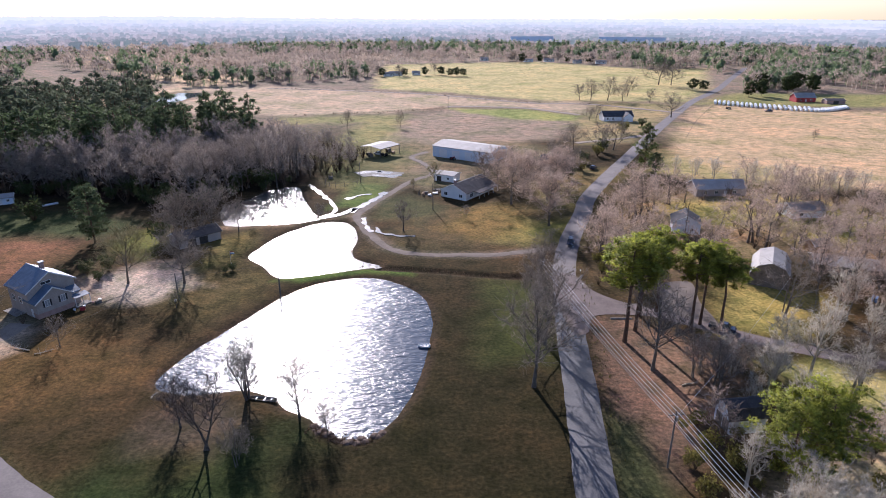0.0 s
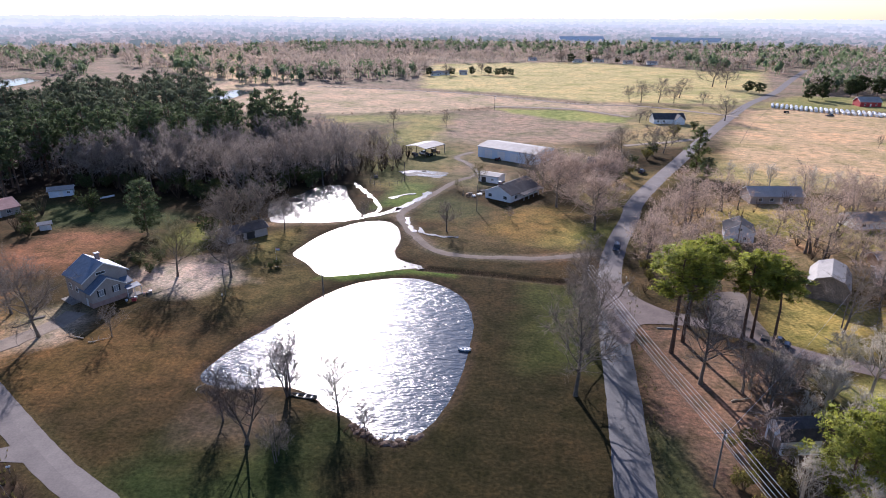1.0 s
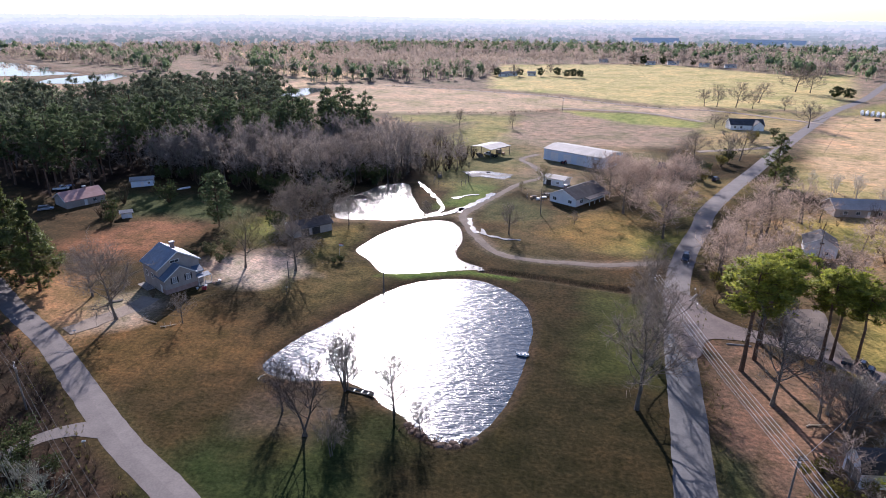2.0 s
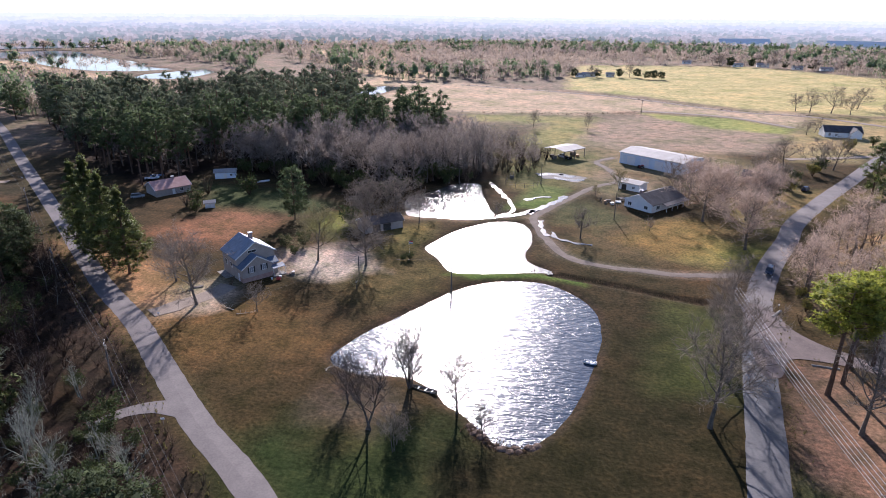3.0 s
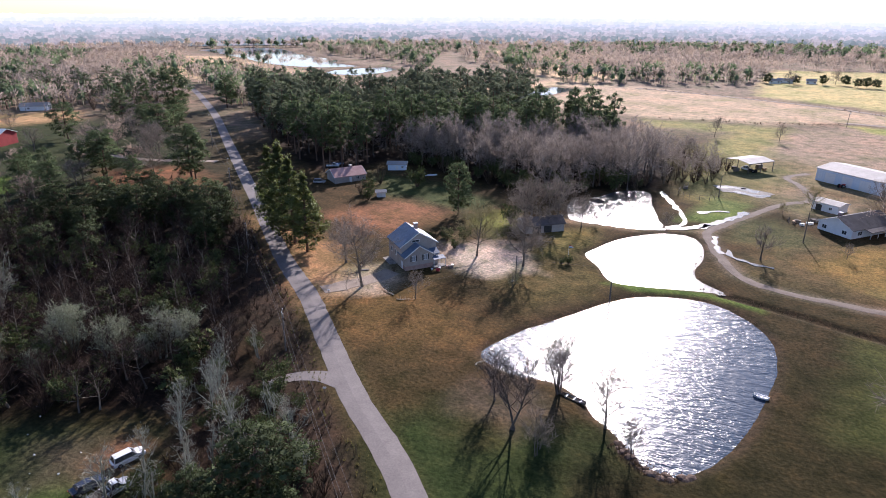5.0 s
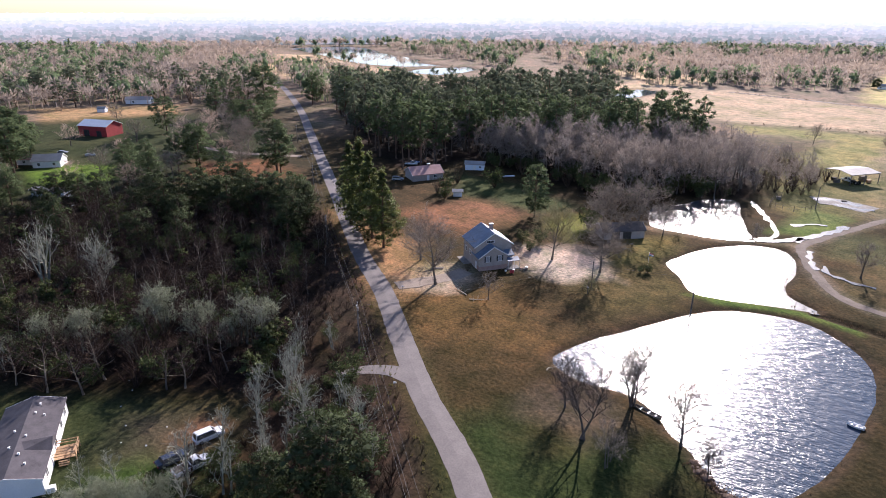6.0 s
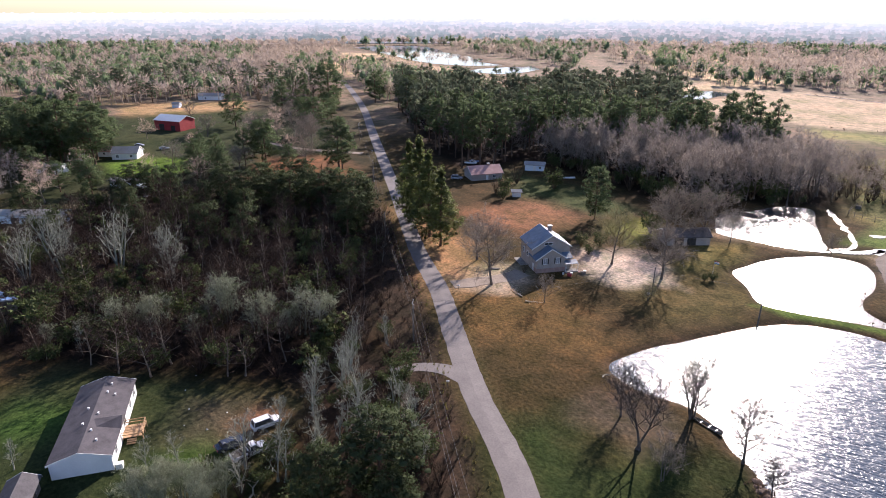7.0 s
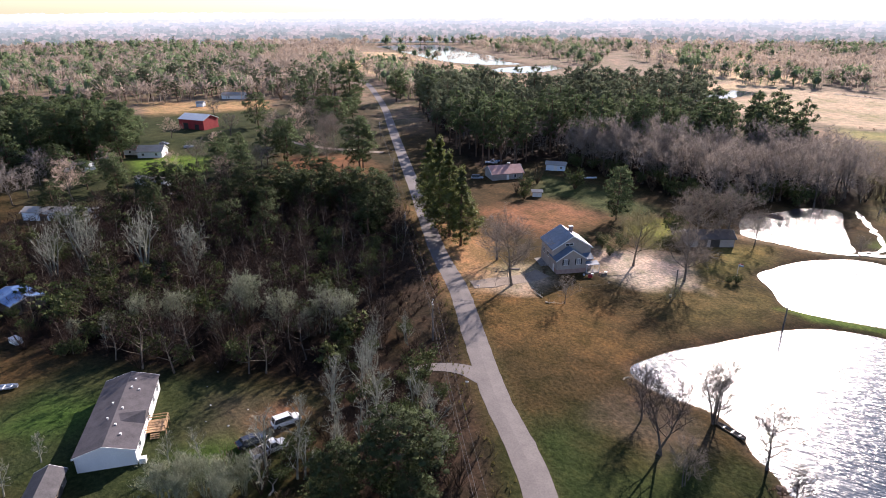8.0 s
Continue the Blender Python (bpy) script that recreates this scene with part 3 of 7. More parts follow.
def water_sheet(shore, level, material, label, grow=2.0, name="water"):
    s = np.array(shore)
    c = s.mean(0)
    g = Geo()
    ring = [tuple(q) for q in s + (s - c) / np.linalg.norm(s - c, axis=1)[:, None] * grow]
    bm = bmesh.new()
    f = bm.faces.new([bm.verts.new((x, y, level)) for x, y in ring])
    f.normal_update()
    if f.normal.z < 0:
        f.normal_flip()
    bmesh.ops.triangulate(bm, faces=[f])
    me = bpy.data.meshes.new(name)
    bm.to_mesh(me)
    bm.free()
    me.materials.append(material)
    return tagged(new(name, me), label, "water", kind="structure")


def ribbon(name, line, width, material, label, category, z=0.05, step=2.0, ragged=0.25, crown=0.06):
    """A road along a line: raised a little in the middle, with uneven edges."""
    p = spline(line, step)
    d = np.gradient(p, axis=0)
    side = np.column_stack([-d[:, 1], d[:, 0]]) / np.linalg.norm(d, axis=1)[:, None]
    g = Geo()
    for i, (q, s) in enumerate(zip(p, side)):
        rag = [ragged * noise.noise((q[0] * 0.35, q[1] * 0.35, k)) for k in (1, 9)]
        for off, h in ((-width / 2 + rag[0], -0.16), (-width / 2 + rag[0] + 0.05, z), (0, z + crown), (width / 2 + rag[1] - 0.05, z), (width / 2 + rag[1], -0.16)):
            g.v.append((*(q + s * off), h))
    for i in range(len(p) - 1):
        for k in range(4):
            a = i * 5 + k
            g.f.append((a, a + 5, a + 6, a + 1))
    ob = new(name, g.mesh(name, material))
    return tagged(ob, label, category, kind="structure")


def paved(name, outline, z, material, label, category):
    """A flat piece of paving with a rounded outline."""
    ob = water_sheet(closed_spline(outline, 1.0), z, material, label, 0.0, name)
    ob["category"] = category
    return ob


build_ground()
paved("pavement", [(28.5, 147), (34.5, 146), (37.0, 137.5), (42.0, 131.5), (46.5, 129), (46.0, 124.3), (40.0, 124.6), (34.0, 123.5), (31.0, 116), (27.5, 118)], 0.1, LANE_PAVING, "asphalt apron where the lane meets the road", "road")
paved("pavement", [(49, 125.5), (53.0, 134), (55.5, 141.5), (63.0, 142.5), (61.0, 131), (60.0, 120)], 0.05, DIRT, "grey-brown dirt yard under the roadside pines", "gravel yard")
water_sheet(closed_spline(POND_NEAR, 2.0), -0.5, WATER_RIPPLED, "sunlit rippled water of the large pond")
water_sheet(closed_spline(POND_MIDDLE, 2.0), -0.5, WATER_CALM, "glaring still water of the middle pond", 1.5)
water_sheet(closed_spline(POND_FAR, 2.0), -0.5, WATER_STILL, "still water of the pond below the wood")
water_sheet(LAKE, -0.5, WATER_FAR, "pale water of the distant lake", 14)
water_sheet(SLOUGH, -0.5, WATER_FAR, "glinting water of a field slough", 10)
water_sheet(BACKWATER, -0.5, WATER_FAR, "shallow backwater before the lake", 12)
ribbon("road", ROAD_WEST, 5.0, ASPHALT, "narrow worn asphalt road with grassy edges", "road", z=0.03)
# one road: near tone holds shade and sheen, far tone holds glare
ribbon("road", ROAD_EAST[:6], 6.2, ASPHALT_DARK, "patched asphalt country road, blue-grey for tree shade and sheen", "road", z=0.03)
ribbon("road", ROAD_EAST[5:], 6.2, ASPHALT, "asphalt country road running to the fields, paler for low-angle glare", "road", z=0.03)
ribbon("road", LANE_EAST, 4.6, LANE_PAVING, "side lane of worn grey asphalt", "road", z=0.025)
ribbon("track", TRACK, 2.8, DIRT, "rutted grey-brown farm track", "track", z=0.03, ragged=0.6)
ribbon("track", [(70, 322), (104, 338), (118, 348)], 4.0, GRAVEL, "gravel drive to a white house", "track", z=0.12, ragged=0.6)
ribbon("track", [(3, 458), (30, 456), (61, 448), (92, 418)], 5.0, GRAVEL, "pale sandy strip beside a green field", "track", z=0.14, ragged=1.0)
ribbon("track", [(-160, 574), (-99, 560), (-9, 528), (64, 478), (112, 468), (165, 425)], 5.0, GRAVEL, "sandy track between two fields", "track", z=0.14, ragged=1.0)
paved("driveway", [(-68.5, 76.5), (-71.5, 75.6), (-75.5, 74.4), (-79.5, 71.0), (-81.5, 66.5), (-79.5, 65.8), (-77.5, 69.0), (-74.0, 71.2), (-70.0, 71.5), (-66.0, 72.0)], 0.055, ASPHALT, "short asphalt drive mouth by the thicket", "driveway")
ribbon("driveway", [(-100.5, 101.5), (-97, 108), (-94, 114), (-93, 120)], 5.0, GRAVEL, "sandy drive up to the gabled house", "driveway", z=0.1, ragged=0.7)
ribbon("driveway", [(-236, 178), (-262, 164), (-290, 158)], 4.0, GRAVEL, "pale drive off the road", "driveway", z=0.1, ragged=0.7)


# ---- trees ----
def rand_dir(rng, up=0.0):
    while True:
        d = Vector((rng.uniform(-1, 1), rng.uniform(-1, 1), rng.uniform(-1, 1)))
        if 0.1 < d.length < 1:
            return (d.normalized() + Vector((0, 0, up))).normalized()


def bare_tree_meshes(seed, height, spread, limbs, boughs, twigs, tips, material, thick=1.0, trunks=1, fine=0.03, light=False, sweep=0.25, low=0.26):
    """A leafless tree: a tapered trunk that splits into limbs, boughs, twigs and fine tips."""
    rng = random.Random(seed)
    trunk, crown = Geo(), Geo()
    r0 = height * 0.016 * thick

    def bend(p, d, length, n, wander, lift):
        pts = [Vector(p)]
        for _ in range(n):
            d = (d + rand_dir(rng) * wander + Vector((0, 0, lift))).normalized()
            pts.append(pts[-1] + d * (length / n))
        return pts, d

    def blade(p, q, w):
        s = (q - p).cross(rand_dir(rng)).normalized() * w
        crown.face(p - s, p + s, q)

    for k in range(trunks):
        lean = rand_dir(rng) * (0.10 if trunks == 1 else 0.22)
        foot = Vector((0, 0, -0.3)) if trunks == 1 else Vector((rng.uniform(-.5, .5), rng.uniform(-.5, .5), -0.3))
        stem, _ = bend(foot, (Vector((0, 0, 1)) + lean).normalized(), height * 0.7, 7, 0.10, 0.08)
        trunk.tube(stem, [r0 * (1.35 if i == 0 else 1.0 - 0.12 * i) for i in range(8)], 6 if light else 7)
        for j in range(limbs // trunks):
            f = low + (1 - low) * (j + rng.random()) * trunks / limbs
            i = min(6, int(f * 7))
            base = stem[i].lerp(stem[i + 1], f * 7 - i)
            a = 2.4 * j + rng.uniform(-0.5, 0.5)
            d = Vector((math.cos(a), math.sin(a), sweep + 0.85 * f * f + rng.uniform(0, 0.2))).normalized()
            ln = height * spread * (1.12 - 0.55 * f) * rng.uniform(0.8, 1.15)
            limb, ld = bend(base, d, ln, 4, 0.22, 0.10)
            rl = r0 * 0.42 * (1.2 - 0.7 * f)
            trunk.tube(limb, [rl, rl * 0.8, rl * 0.6, rl * 0.42, rl * 0.25], 3 if light else 4, False)
            for b in range(boughs):
                g = rng.uniform(0.2, 1.0)
                q = min(3, int(g * 4))
                bb = limb[q].lerp(limb[q + 1], g * 4 - q)
                bough, bd = bend(bb, (ld + rand_dir(rng, 0.25) * 1.0).normalized(), ln * rng.uniform(0.35, 0.6), 2, 0.25, 0.1)
                rb = rl * 0.5
                if light:
                    crown.spike(bough[0], bough[2], rb)
                else:
                    crown.tube(bough, [rb, rb * 0.75, rb * 0.4], 3, False)
                for t in range(twigs):
                    w = bough[1].lerp(bough[2], rng.uniform(-0.8, 1.0)) if t else bough[2]
                    e = w + (bd + rand_dir(rng, 0.25) * 0.95).normalized() * ln * rng.uniform(0.18, 0.36)
                    if light:
                        blade(w, e, fine * 1.3)
                    else:
                        crown.spike(w, e, max(0.022, rb * 0.5))
                    for _ in range(tips):
                        o = w.lerp(e, rng.uniform(0.2, 1.0))
                        blade(o, o + rand_dir(rng, 0.4) * ln * (rng.uniform(0.1, 0.24) if light else rng.uniform(0.16, 0.36)), fine)
    return trunk.mesh("trunk", material if material in (TWIG_PALE, TWIG_LICHEN, TWIG_POND, TWIG_FAN) else BARK_GREY), crown.mesh("crown", material)


ICO = [Vector(v).normalized() for v in ((0, 1, 1.618), (0, -1, 1.618), (0, 1, -1.618), (0, -1, -1.618), (1, 1.618, 0), (-1, 1.618, 0), (1, -1.618, 0), (-1, -1.618, 0),
                                        (1.618, 0, 1), (1.618, 0, -1), (-1.618, 0, 1), (-1.618, 0, -1))]
ICO_FACES = [f for f in itertools.combinations(range(12), 3) if all((ICO[a] - ICO[b]).length < 1.1 for a, b in itertools.combinations(f, 2))]
ICO_FACES = [f if (ICO[f[1]] - ICO[f[0]]).cross(ICO[f[2]] - ICO[f[0]]).dot(ICO[f[0]]) > 0 else f[::-1] for f in ICO_FACES]


def lump(g, rng, c, r, flat):
    """The dense heart of a spray: a small uneven lump."""
    k = len(g.v)
    for v in ICO:
        q = v * r * rng.uniform(0.6, 1.15)
        g.v.append((c.x + q.x, c.y + q.y, c.z + q.z * flat))
    g.f.extend(tuple(k + i for i in f) for f in ICO_FACES)


def tuft(g, rng, c, r, count, size, flat=0.75, heart=0.0):
    """A spray of needle or leaf blades round a point, with a dense heart where one is asked for."""
    if heart:
        lump(g, rng, c, r * heart, flat)
    for _ in range(count):
        d = rand_dir(rng, 0.25)
        o = c + Vector((d.x, d.y, d.z * flat)) * r * rng.uniform(0.45, 1.05)
        t = (d + rand_dir(rng) * 0.7).normalized() * size * rng.uniform(0.6, 1.3)
        s = t.cross(rand_dir(rng)).normalized() * size * 0.3
        g.face(o - s, o + s, o + t)


def pine_meshes(seed, height, crown_from, width, limbs, tufts, blades, size, material, cone=False, flat=0.6, heart=0.45):
    rng = random.Random(seed)
    trunk, crown = Geo(), Geo()
    r0 = height * 0.0135
    top = Vector((rng.uniform(-.4, .4), rng.uniform(-.4, .4), height * 0.96))
    stem = [Vector((0, 0, -0.3)).lerp(top, i / 6) + Vector((rng.uniform(-.12, .12), rng.uniform(-.12, .12), 0)) * (0 < i < 6) for i in range(7)]
    trunk.tube(stem, [r0 * (1.3, 1, .9, .78, .62, .4, .12)[i] for i in range(7)], 7)
    for j in range(limbs):
        f = (j + rng.random()) / limbs
        z = height * (crown_from + (0.97 - crown_from) * f)
        a = 2.4 * j + rng.uniform(-0.4, 0.4)
        shape = (1.05 - f) if cone else math.sin(math.pi * (0.2 + 0.66 * f)) ** 0.8
        ln = width * max(0.12, shape) * rng.uniform(0.65, 1.2)
        base = stem[0].lerp(stem[-1], z / height)
        end = base + Vector((math.cos(a) * ln, math.sin(a) * ln, ln * rng.uniform(0.0, 0.5)))
        mid = base.lerp(end, 0.5) - Vector((0, 0, 0.08 * ln))
        rl = r0 * 0.32 * (1.1 - 0.6 * f)
        trunk.tube([base, mid, end], [rl, rl * 0.7, rl * 0.3], 3, False)
        for k in range(tufts):
            c = base.lerp(end, rng.uniform(0.4, 1.05)) + rand_dir(rng) * ln * 0.2
            tuft(crown, rng, c, rng.uniform(0.3, 0.55) * min(2.2, 0.6 + ln * 0.4), blades, size, flat, heart)
    tuft(crown, rng, top, 0.8, blades, size, 0.9, heart)
    me = crown.mesh("crown", material, True)
    # each crown is lit as a rounded, tufted mass
    co = np.array(crown.v)
    mid = height * (0.5 + 0.4 * crown_from)
    rs = np.random.RandomState(seed)
    soft = np.column_stack([co[:, 0] / width, co[:, 1] / width, 1.2 * (co[:, 2] - mid) / (height - mid) + 0.35])
    soft += rs.normal(size=(len(co), 3)) * 0.16
    me.normals_split_custom_set_from_vertices(soft / np.linalg.norm(soft, axis=1)[:, None])
    return trunk.mesh("trunk", BARK_PINE), me


def shrub_meshes(seed, height, width, stems, blades, size, leaf, wood):
    rng = random.Random(seed)
    stem, crown = Geo(), Geo()
    for j in range(stems):
        a = 2.4 * j
        d = Vector((math.cos(a) * width * rng.uniform(0.2, 0.9), math.sin(a) * width * rng.uniform(0.2, 0.9), height * rng.uniform(0.55, 1.0)))
        stem.tube([(0, 0, -0.2), d * 0.5 + rand_dir(rng) * 0.15, d], [0.06, 0.04, 0.012], 3, False)
        for t in range(5):
            o = d * rng.uniform(0.4, 1.0)
            stem.spike(o, o + rand_dir(rng, 0.5) * height * 0.28, 0.018)
        if blades:
            for t in range(3):
                tuft(crown, rng, d * rng.uniform(0.5, 1.0), height * 0.22, blades, size)
    return stem.mesh("stem", wood), (crown.mesh("foliage", leaf) if blades else None)


class Kind:
    """A kind of tree built once; each planting stands a copy of it."""

    def __init__(self, name, meshes, height, label, category="tree", group="", top="crown"):
        self.name, self.meshes, self.height, self.label, self.category, self.group, self.first, self.top = name, meshes, height, label, category, group, None, top

    def plant(self, x, y, height, turn, label="", group="", squash=1.0, z=0.0):
        s = height / self.height
        m = pose(x, y, z, 0, 0, turn) @ Matrix.Diagonal((s * squash, s * squash, s, 1))
        if self.first is None:
            ob = thing(self.name, m, self.label, self.category, self.group)
            for me in self.meshes:
                if me:
                    p = new(me.name.split(".")[0], me)
                    p.parent = ob
            self.first = ob
        else:
            ob = self.first.copy()
            scene.collection.objects.link(ob)
            ob.matrix_basis = m
            for c in self.first.children:
                k = c.copy()
                scene.collection.objects.link(k)
                k.parent = ob
        return tagged(ob, label or self.label, "", group or self.group)


BARE = [Kind("bare_tree", bare_tree_meshes(s, 15, sp, 15, 6, 5, 4, TWIG, 1.0, tr, 0.02), 15.5, "leafless grey-brown deciduous tree on the grass", group="bare trees")
        for s, sp, tr in ((11, 0.34, 1), (12, 0.40, 1), (13, 0.32, 2), (14, 0.44, 1))]
POND_TREE = [Kind("bare_tree", bare_tree_meshes(s, 15, sp, lm, 6, 5, 3, TWIG_POND, th, tr, 0.023, False, 0.8, lo), 15.5, "slender leafless tree at the pond's edge", group="pond-side trees")
             for s, sp, tr, lm, th, lo in ((15, 0.28, 2, 22, 0.8, 0.28), (16, 0.31, 1, 21, 0.85, 0.14), (17, 0.31, 4, 38, 0.8, 0.17))]
SAPLING = [Kind("bare_tree", bare_tree_meshes(s, 11, 0.34, 13, 5, 4, 4, TWIG, 0.6, 2, 0.018, False, 0.7, 0.2), 11.5, "thin grey leafless sapling on the lawn", group="pond-side trees") for s in (18,)]
BARE_PALE = [Kind("bare_tree", bare_tree_meshes(s, 13, sp, 13, 6, 4, 5, TWIG_PALE, 1.0, tr, 0.022, False, 0.8), 13.5, "pale leafless tree catching the skylight", group="pale bare trees")
             for s, sp, tr in ((21, 0.28, 1), (22, 0.26, 2), (23, 0.36, 2))]
BARE_DENSE = [Kind("bare_tree", bare_tree_meshes(s, 14, 0.42, 17, 7, 5, 4, TWIG, 1.0, 1, 0.02), 14.5, "full-crowned bare grey tree", group="yard trees") for s in (34, 35)]
BARE_LICHEN = [Kind("bare_tree", bare_tree_meshes(s, 13, sp, 12, 5, 3, 2, TWIG_LICHEN, 1.0, tr, 0.02, False, 1.2, 0.18), 13.5, "slender leafless tree with lichened twigs", group="pale thicket trees")
               for s, sp, tr in ((24, 0.22, 1), (25, 0.2, 2), (26, 0.24, 1))]
WHITE_STEM = [Kind("bare_tree", bare_tree_meshes(27, 18, 0.22, 30, 4, 3, 2, TWIG_LICHEN, 0.8, 5, 0.018, False, 0.9, 0.3), 18.5, "tall white-barked many-stemmed leafless tree", group="pale thicket trees")]
FAN_BUSH = [Kind("bare_tree", bare_tree_meshes(s, 10, 0.34, 36, 4, 4, 4, TWIG_FAN, 0.7, 6, 0.024, False, 0.9, 0.2), 10.5, "grey-green fan-shaped leafless bush tree", group="bushy front trees") for s in (28, 29)]
BARE_OLIVE = [Kind("bare_tree", bare_tree_meshes(31, 14, 0.42, 16, 7, 5, 5, TWIG_OLIVE, 1.0, 1, 0.02), 14.5, "broad bare yard tree with olive twigs", group="bare trees")]
BARE_WOOD_TREE = [Kind("bare_tree", bare_tree_meshes(s, 16, sp, 11, 5, 5, 4, TWIG_WOOD, 0.9, 1, 0.04, True), 16.5, "leafless grey hardwood of the wood", group="hardwoods of the wood")
                  for s, sp in ((41, 0.30), (42, 0.35), (43, 0.40))]
BARE_DARK = [Kind("bare_tree", bare_tree_meshes(s, 14, sp, 11, 5, 4, 3, TWIG_DARK, 0.9, 1, 0.042, True), 14.5, "brown leafless tree of the tangled wood, darkened for shade", group="hardwoods of the wood")
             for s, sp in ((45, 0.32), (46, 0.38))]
BARE_GROVE = [Kind("bare_tree", bare_tree_meshes(s, 15, sp, 11, 6, 5, 4, TWIG_GROVE, 0.9, tr, 0.032, True), 15.5, "leafless pinkish-grey tree of the grove", group="trees of the grove")
              for s, sp, tr in ((36, 0.38, 1), (37, 0.44, 1), (38, 0.36, 2))]
PINE = [Kind("pine_tree", pine_meshes(s, 22, cf, w, 34, 4, 34, 0.36, NEEDLE, False, 0.55), 22, "tall dark-green pine with a clumpy crown", group="pines")
        for s, cf, w in ((51, 0.42, 4.2), (52, 0.50, 3.8), (53, 0.36, 4.6))]
PINE_SUNNY = [Kind("pine_tree", pine_meshes(s, 22, cf, w, 30, 5, 46, 0.36, NEEDLE_SUNNY, False, 0.5), 22, "sunlit yellow-green pine with an open crown", group="roadside pines")
              for s, cf, w in ((61, 0.55, 5.0), (62, 0.62, 4.6))]
PINE_YOUNG = [Kind("pine_tree", pine_meshes(65, 14, 0.16, 6.0, 40, 7, 46, 0.30, NEEDLE_SUNNY, False, 0.5), 14, "young bright yellow-green pine with a broad crown", group="roadside pines")]
PINE_YOUNG_DARK = Kind("pine_tree", pine_meshes(66, 14, 0.1, 5.6, 44, 6, 40, 0.32, NEEDLE_SHADE, False, 0.5), 14, "dark bushy young pine beside the road", group="evergreens")
PINE_CONE = [Kind("pine_tree", pine_meshes(s, 20, 0.10, 5.6, 60, 6, 34, 0.36, NEEDLE_OLIVE, True), 20, "full conical dark-green evergreen", group="evergreens") for s in (71, 72)]
PINE_BROAD = [Kind("pine_tree", pine_meshes(s, 20, cf, 5.8, 36, 5, 30, 0.45, NEEDLE), 20, "broad dark pine with a rounded crown", group="pines") for s, cf in ((75, 0.16), (76, 0.24))]
PINE_SHADE = [Kind("pine_tree", pine_meshes(s, 20, cf, 5.8, 36, 5, 30, 0.45, NEEDLE_SHADE), 20, "broad pine of the tangled wood, darkened for shade", group="pines of the wood") for s, cf in ((79, 0.14), (80, 0.2))]
PINE_WOOD = [Kind("pine_tree", pine_meshes(s, 21, cf, w, 26, 3, 17, 0.6, NEEDLE, False, 0.7, 0.55), 21, "dark green pine of the wood", group="pines of the wood")
             for s, cf, w in ((81, 0.30, 4.0), (82, 0.42, 3.8), (83, 0.24, 4.3))]
EVERGREEN_LOW = [Kind("evergreen_tree", pine_meshes(s, 8, 0.12, 3.2, 18, 4, 12, 0.5, LEAF, False, 0.6, 0.7), 8, "dark evergreen of the tangled wood", group="evergreens of the wood") for s in (93, 94)]
PINE_FULL = [Kind("pine_tree", pine_meshes(77, 18, 0.12, 4.6, 54, 5, 30, 0.36, NEEDLE), 18, "full dark pine in a red-earth yard", group="pines")]
OAK_GREEN = [Kind("evergreen_tree", pine_meshes(91, 10, 0.16, 4.6, 30, 4, 16, 0.6, LEAF, False, 0.7, 0.7), 10, "rounded dark evergreen field tree", group="evergreen trees")]
SHRUB = [Kind("shrub", shrub_meshes(s, 4, 2.2, 14, 0, 0.3, LEAF, SHRUB_TWIG), 4, "tangled leafless shrub of the undergrowth", "shrub", "undergrowth shrubs") for s in (101, 102)]
BRAMBLE = [Kind("shrub", shrub_meshes(s, 4, 2.8, 15, 0, 0.3, LEAF, TWIG_DARK), 4, "brown brambly shrub, darkened as in wood shade", "shrub", "undergrowth shrubs") for s in (103, 104)]
SHRUB_LEAFY = [Kind("shrub", shrub_meshes(s, 4, 2.4, 14, 12, 0.5, lf, SHRUB_TWIG), 4, lb, "shrub", "leafy shrubs")
               for s, lf, lb in ((111, LEAF, "dense dark-green leafy shrub"), (112, SHRUB_GREEN, "yellowish weedy half-bare shrub"))]

RNG = random.Random(5)


def stand(kinds, spots, label="", group="", squash=1.0):
    for i, (x, y, h) in enumerate(spots):
        kinds[i % len(kinds)].plant(x, y, h, RNG.uniform(0, 360), label, group, squash * RNG.uniform(0.9, 1.1))


def triangles(me):
    """A mesh's vertices and triangles as arrays."""
    me.calc_loop_triangles()
    v, t = np.empty(len(me.vertices) * 3), np.empty(len(me.loop_triangles) * 3, int)
    me.vertices.foreach_get("co", v)
    me.loop_triangles.foreach_get("vertices", t)
    return v.reshape(-1, 3), t.reshape(-1, 3)


def vertex_normals(me):
    """One normal for each vertex, as the mesh is shaded."""
    loop_v, loop_n = np.empty(len(me.loops), int), np.empty(len(me.loops) * 3)
    me.loops.foreach_get("vertex_index", loop_v)
    me.corner_normals.foreach_get("vector", loop_n)
    out = np.tile([0.0, 0.0, 1.0], (len(me.vertices), 1))
    out[loop_v] = loop_n.reshape(-1, 3)
    return out


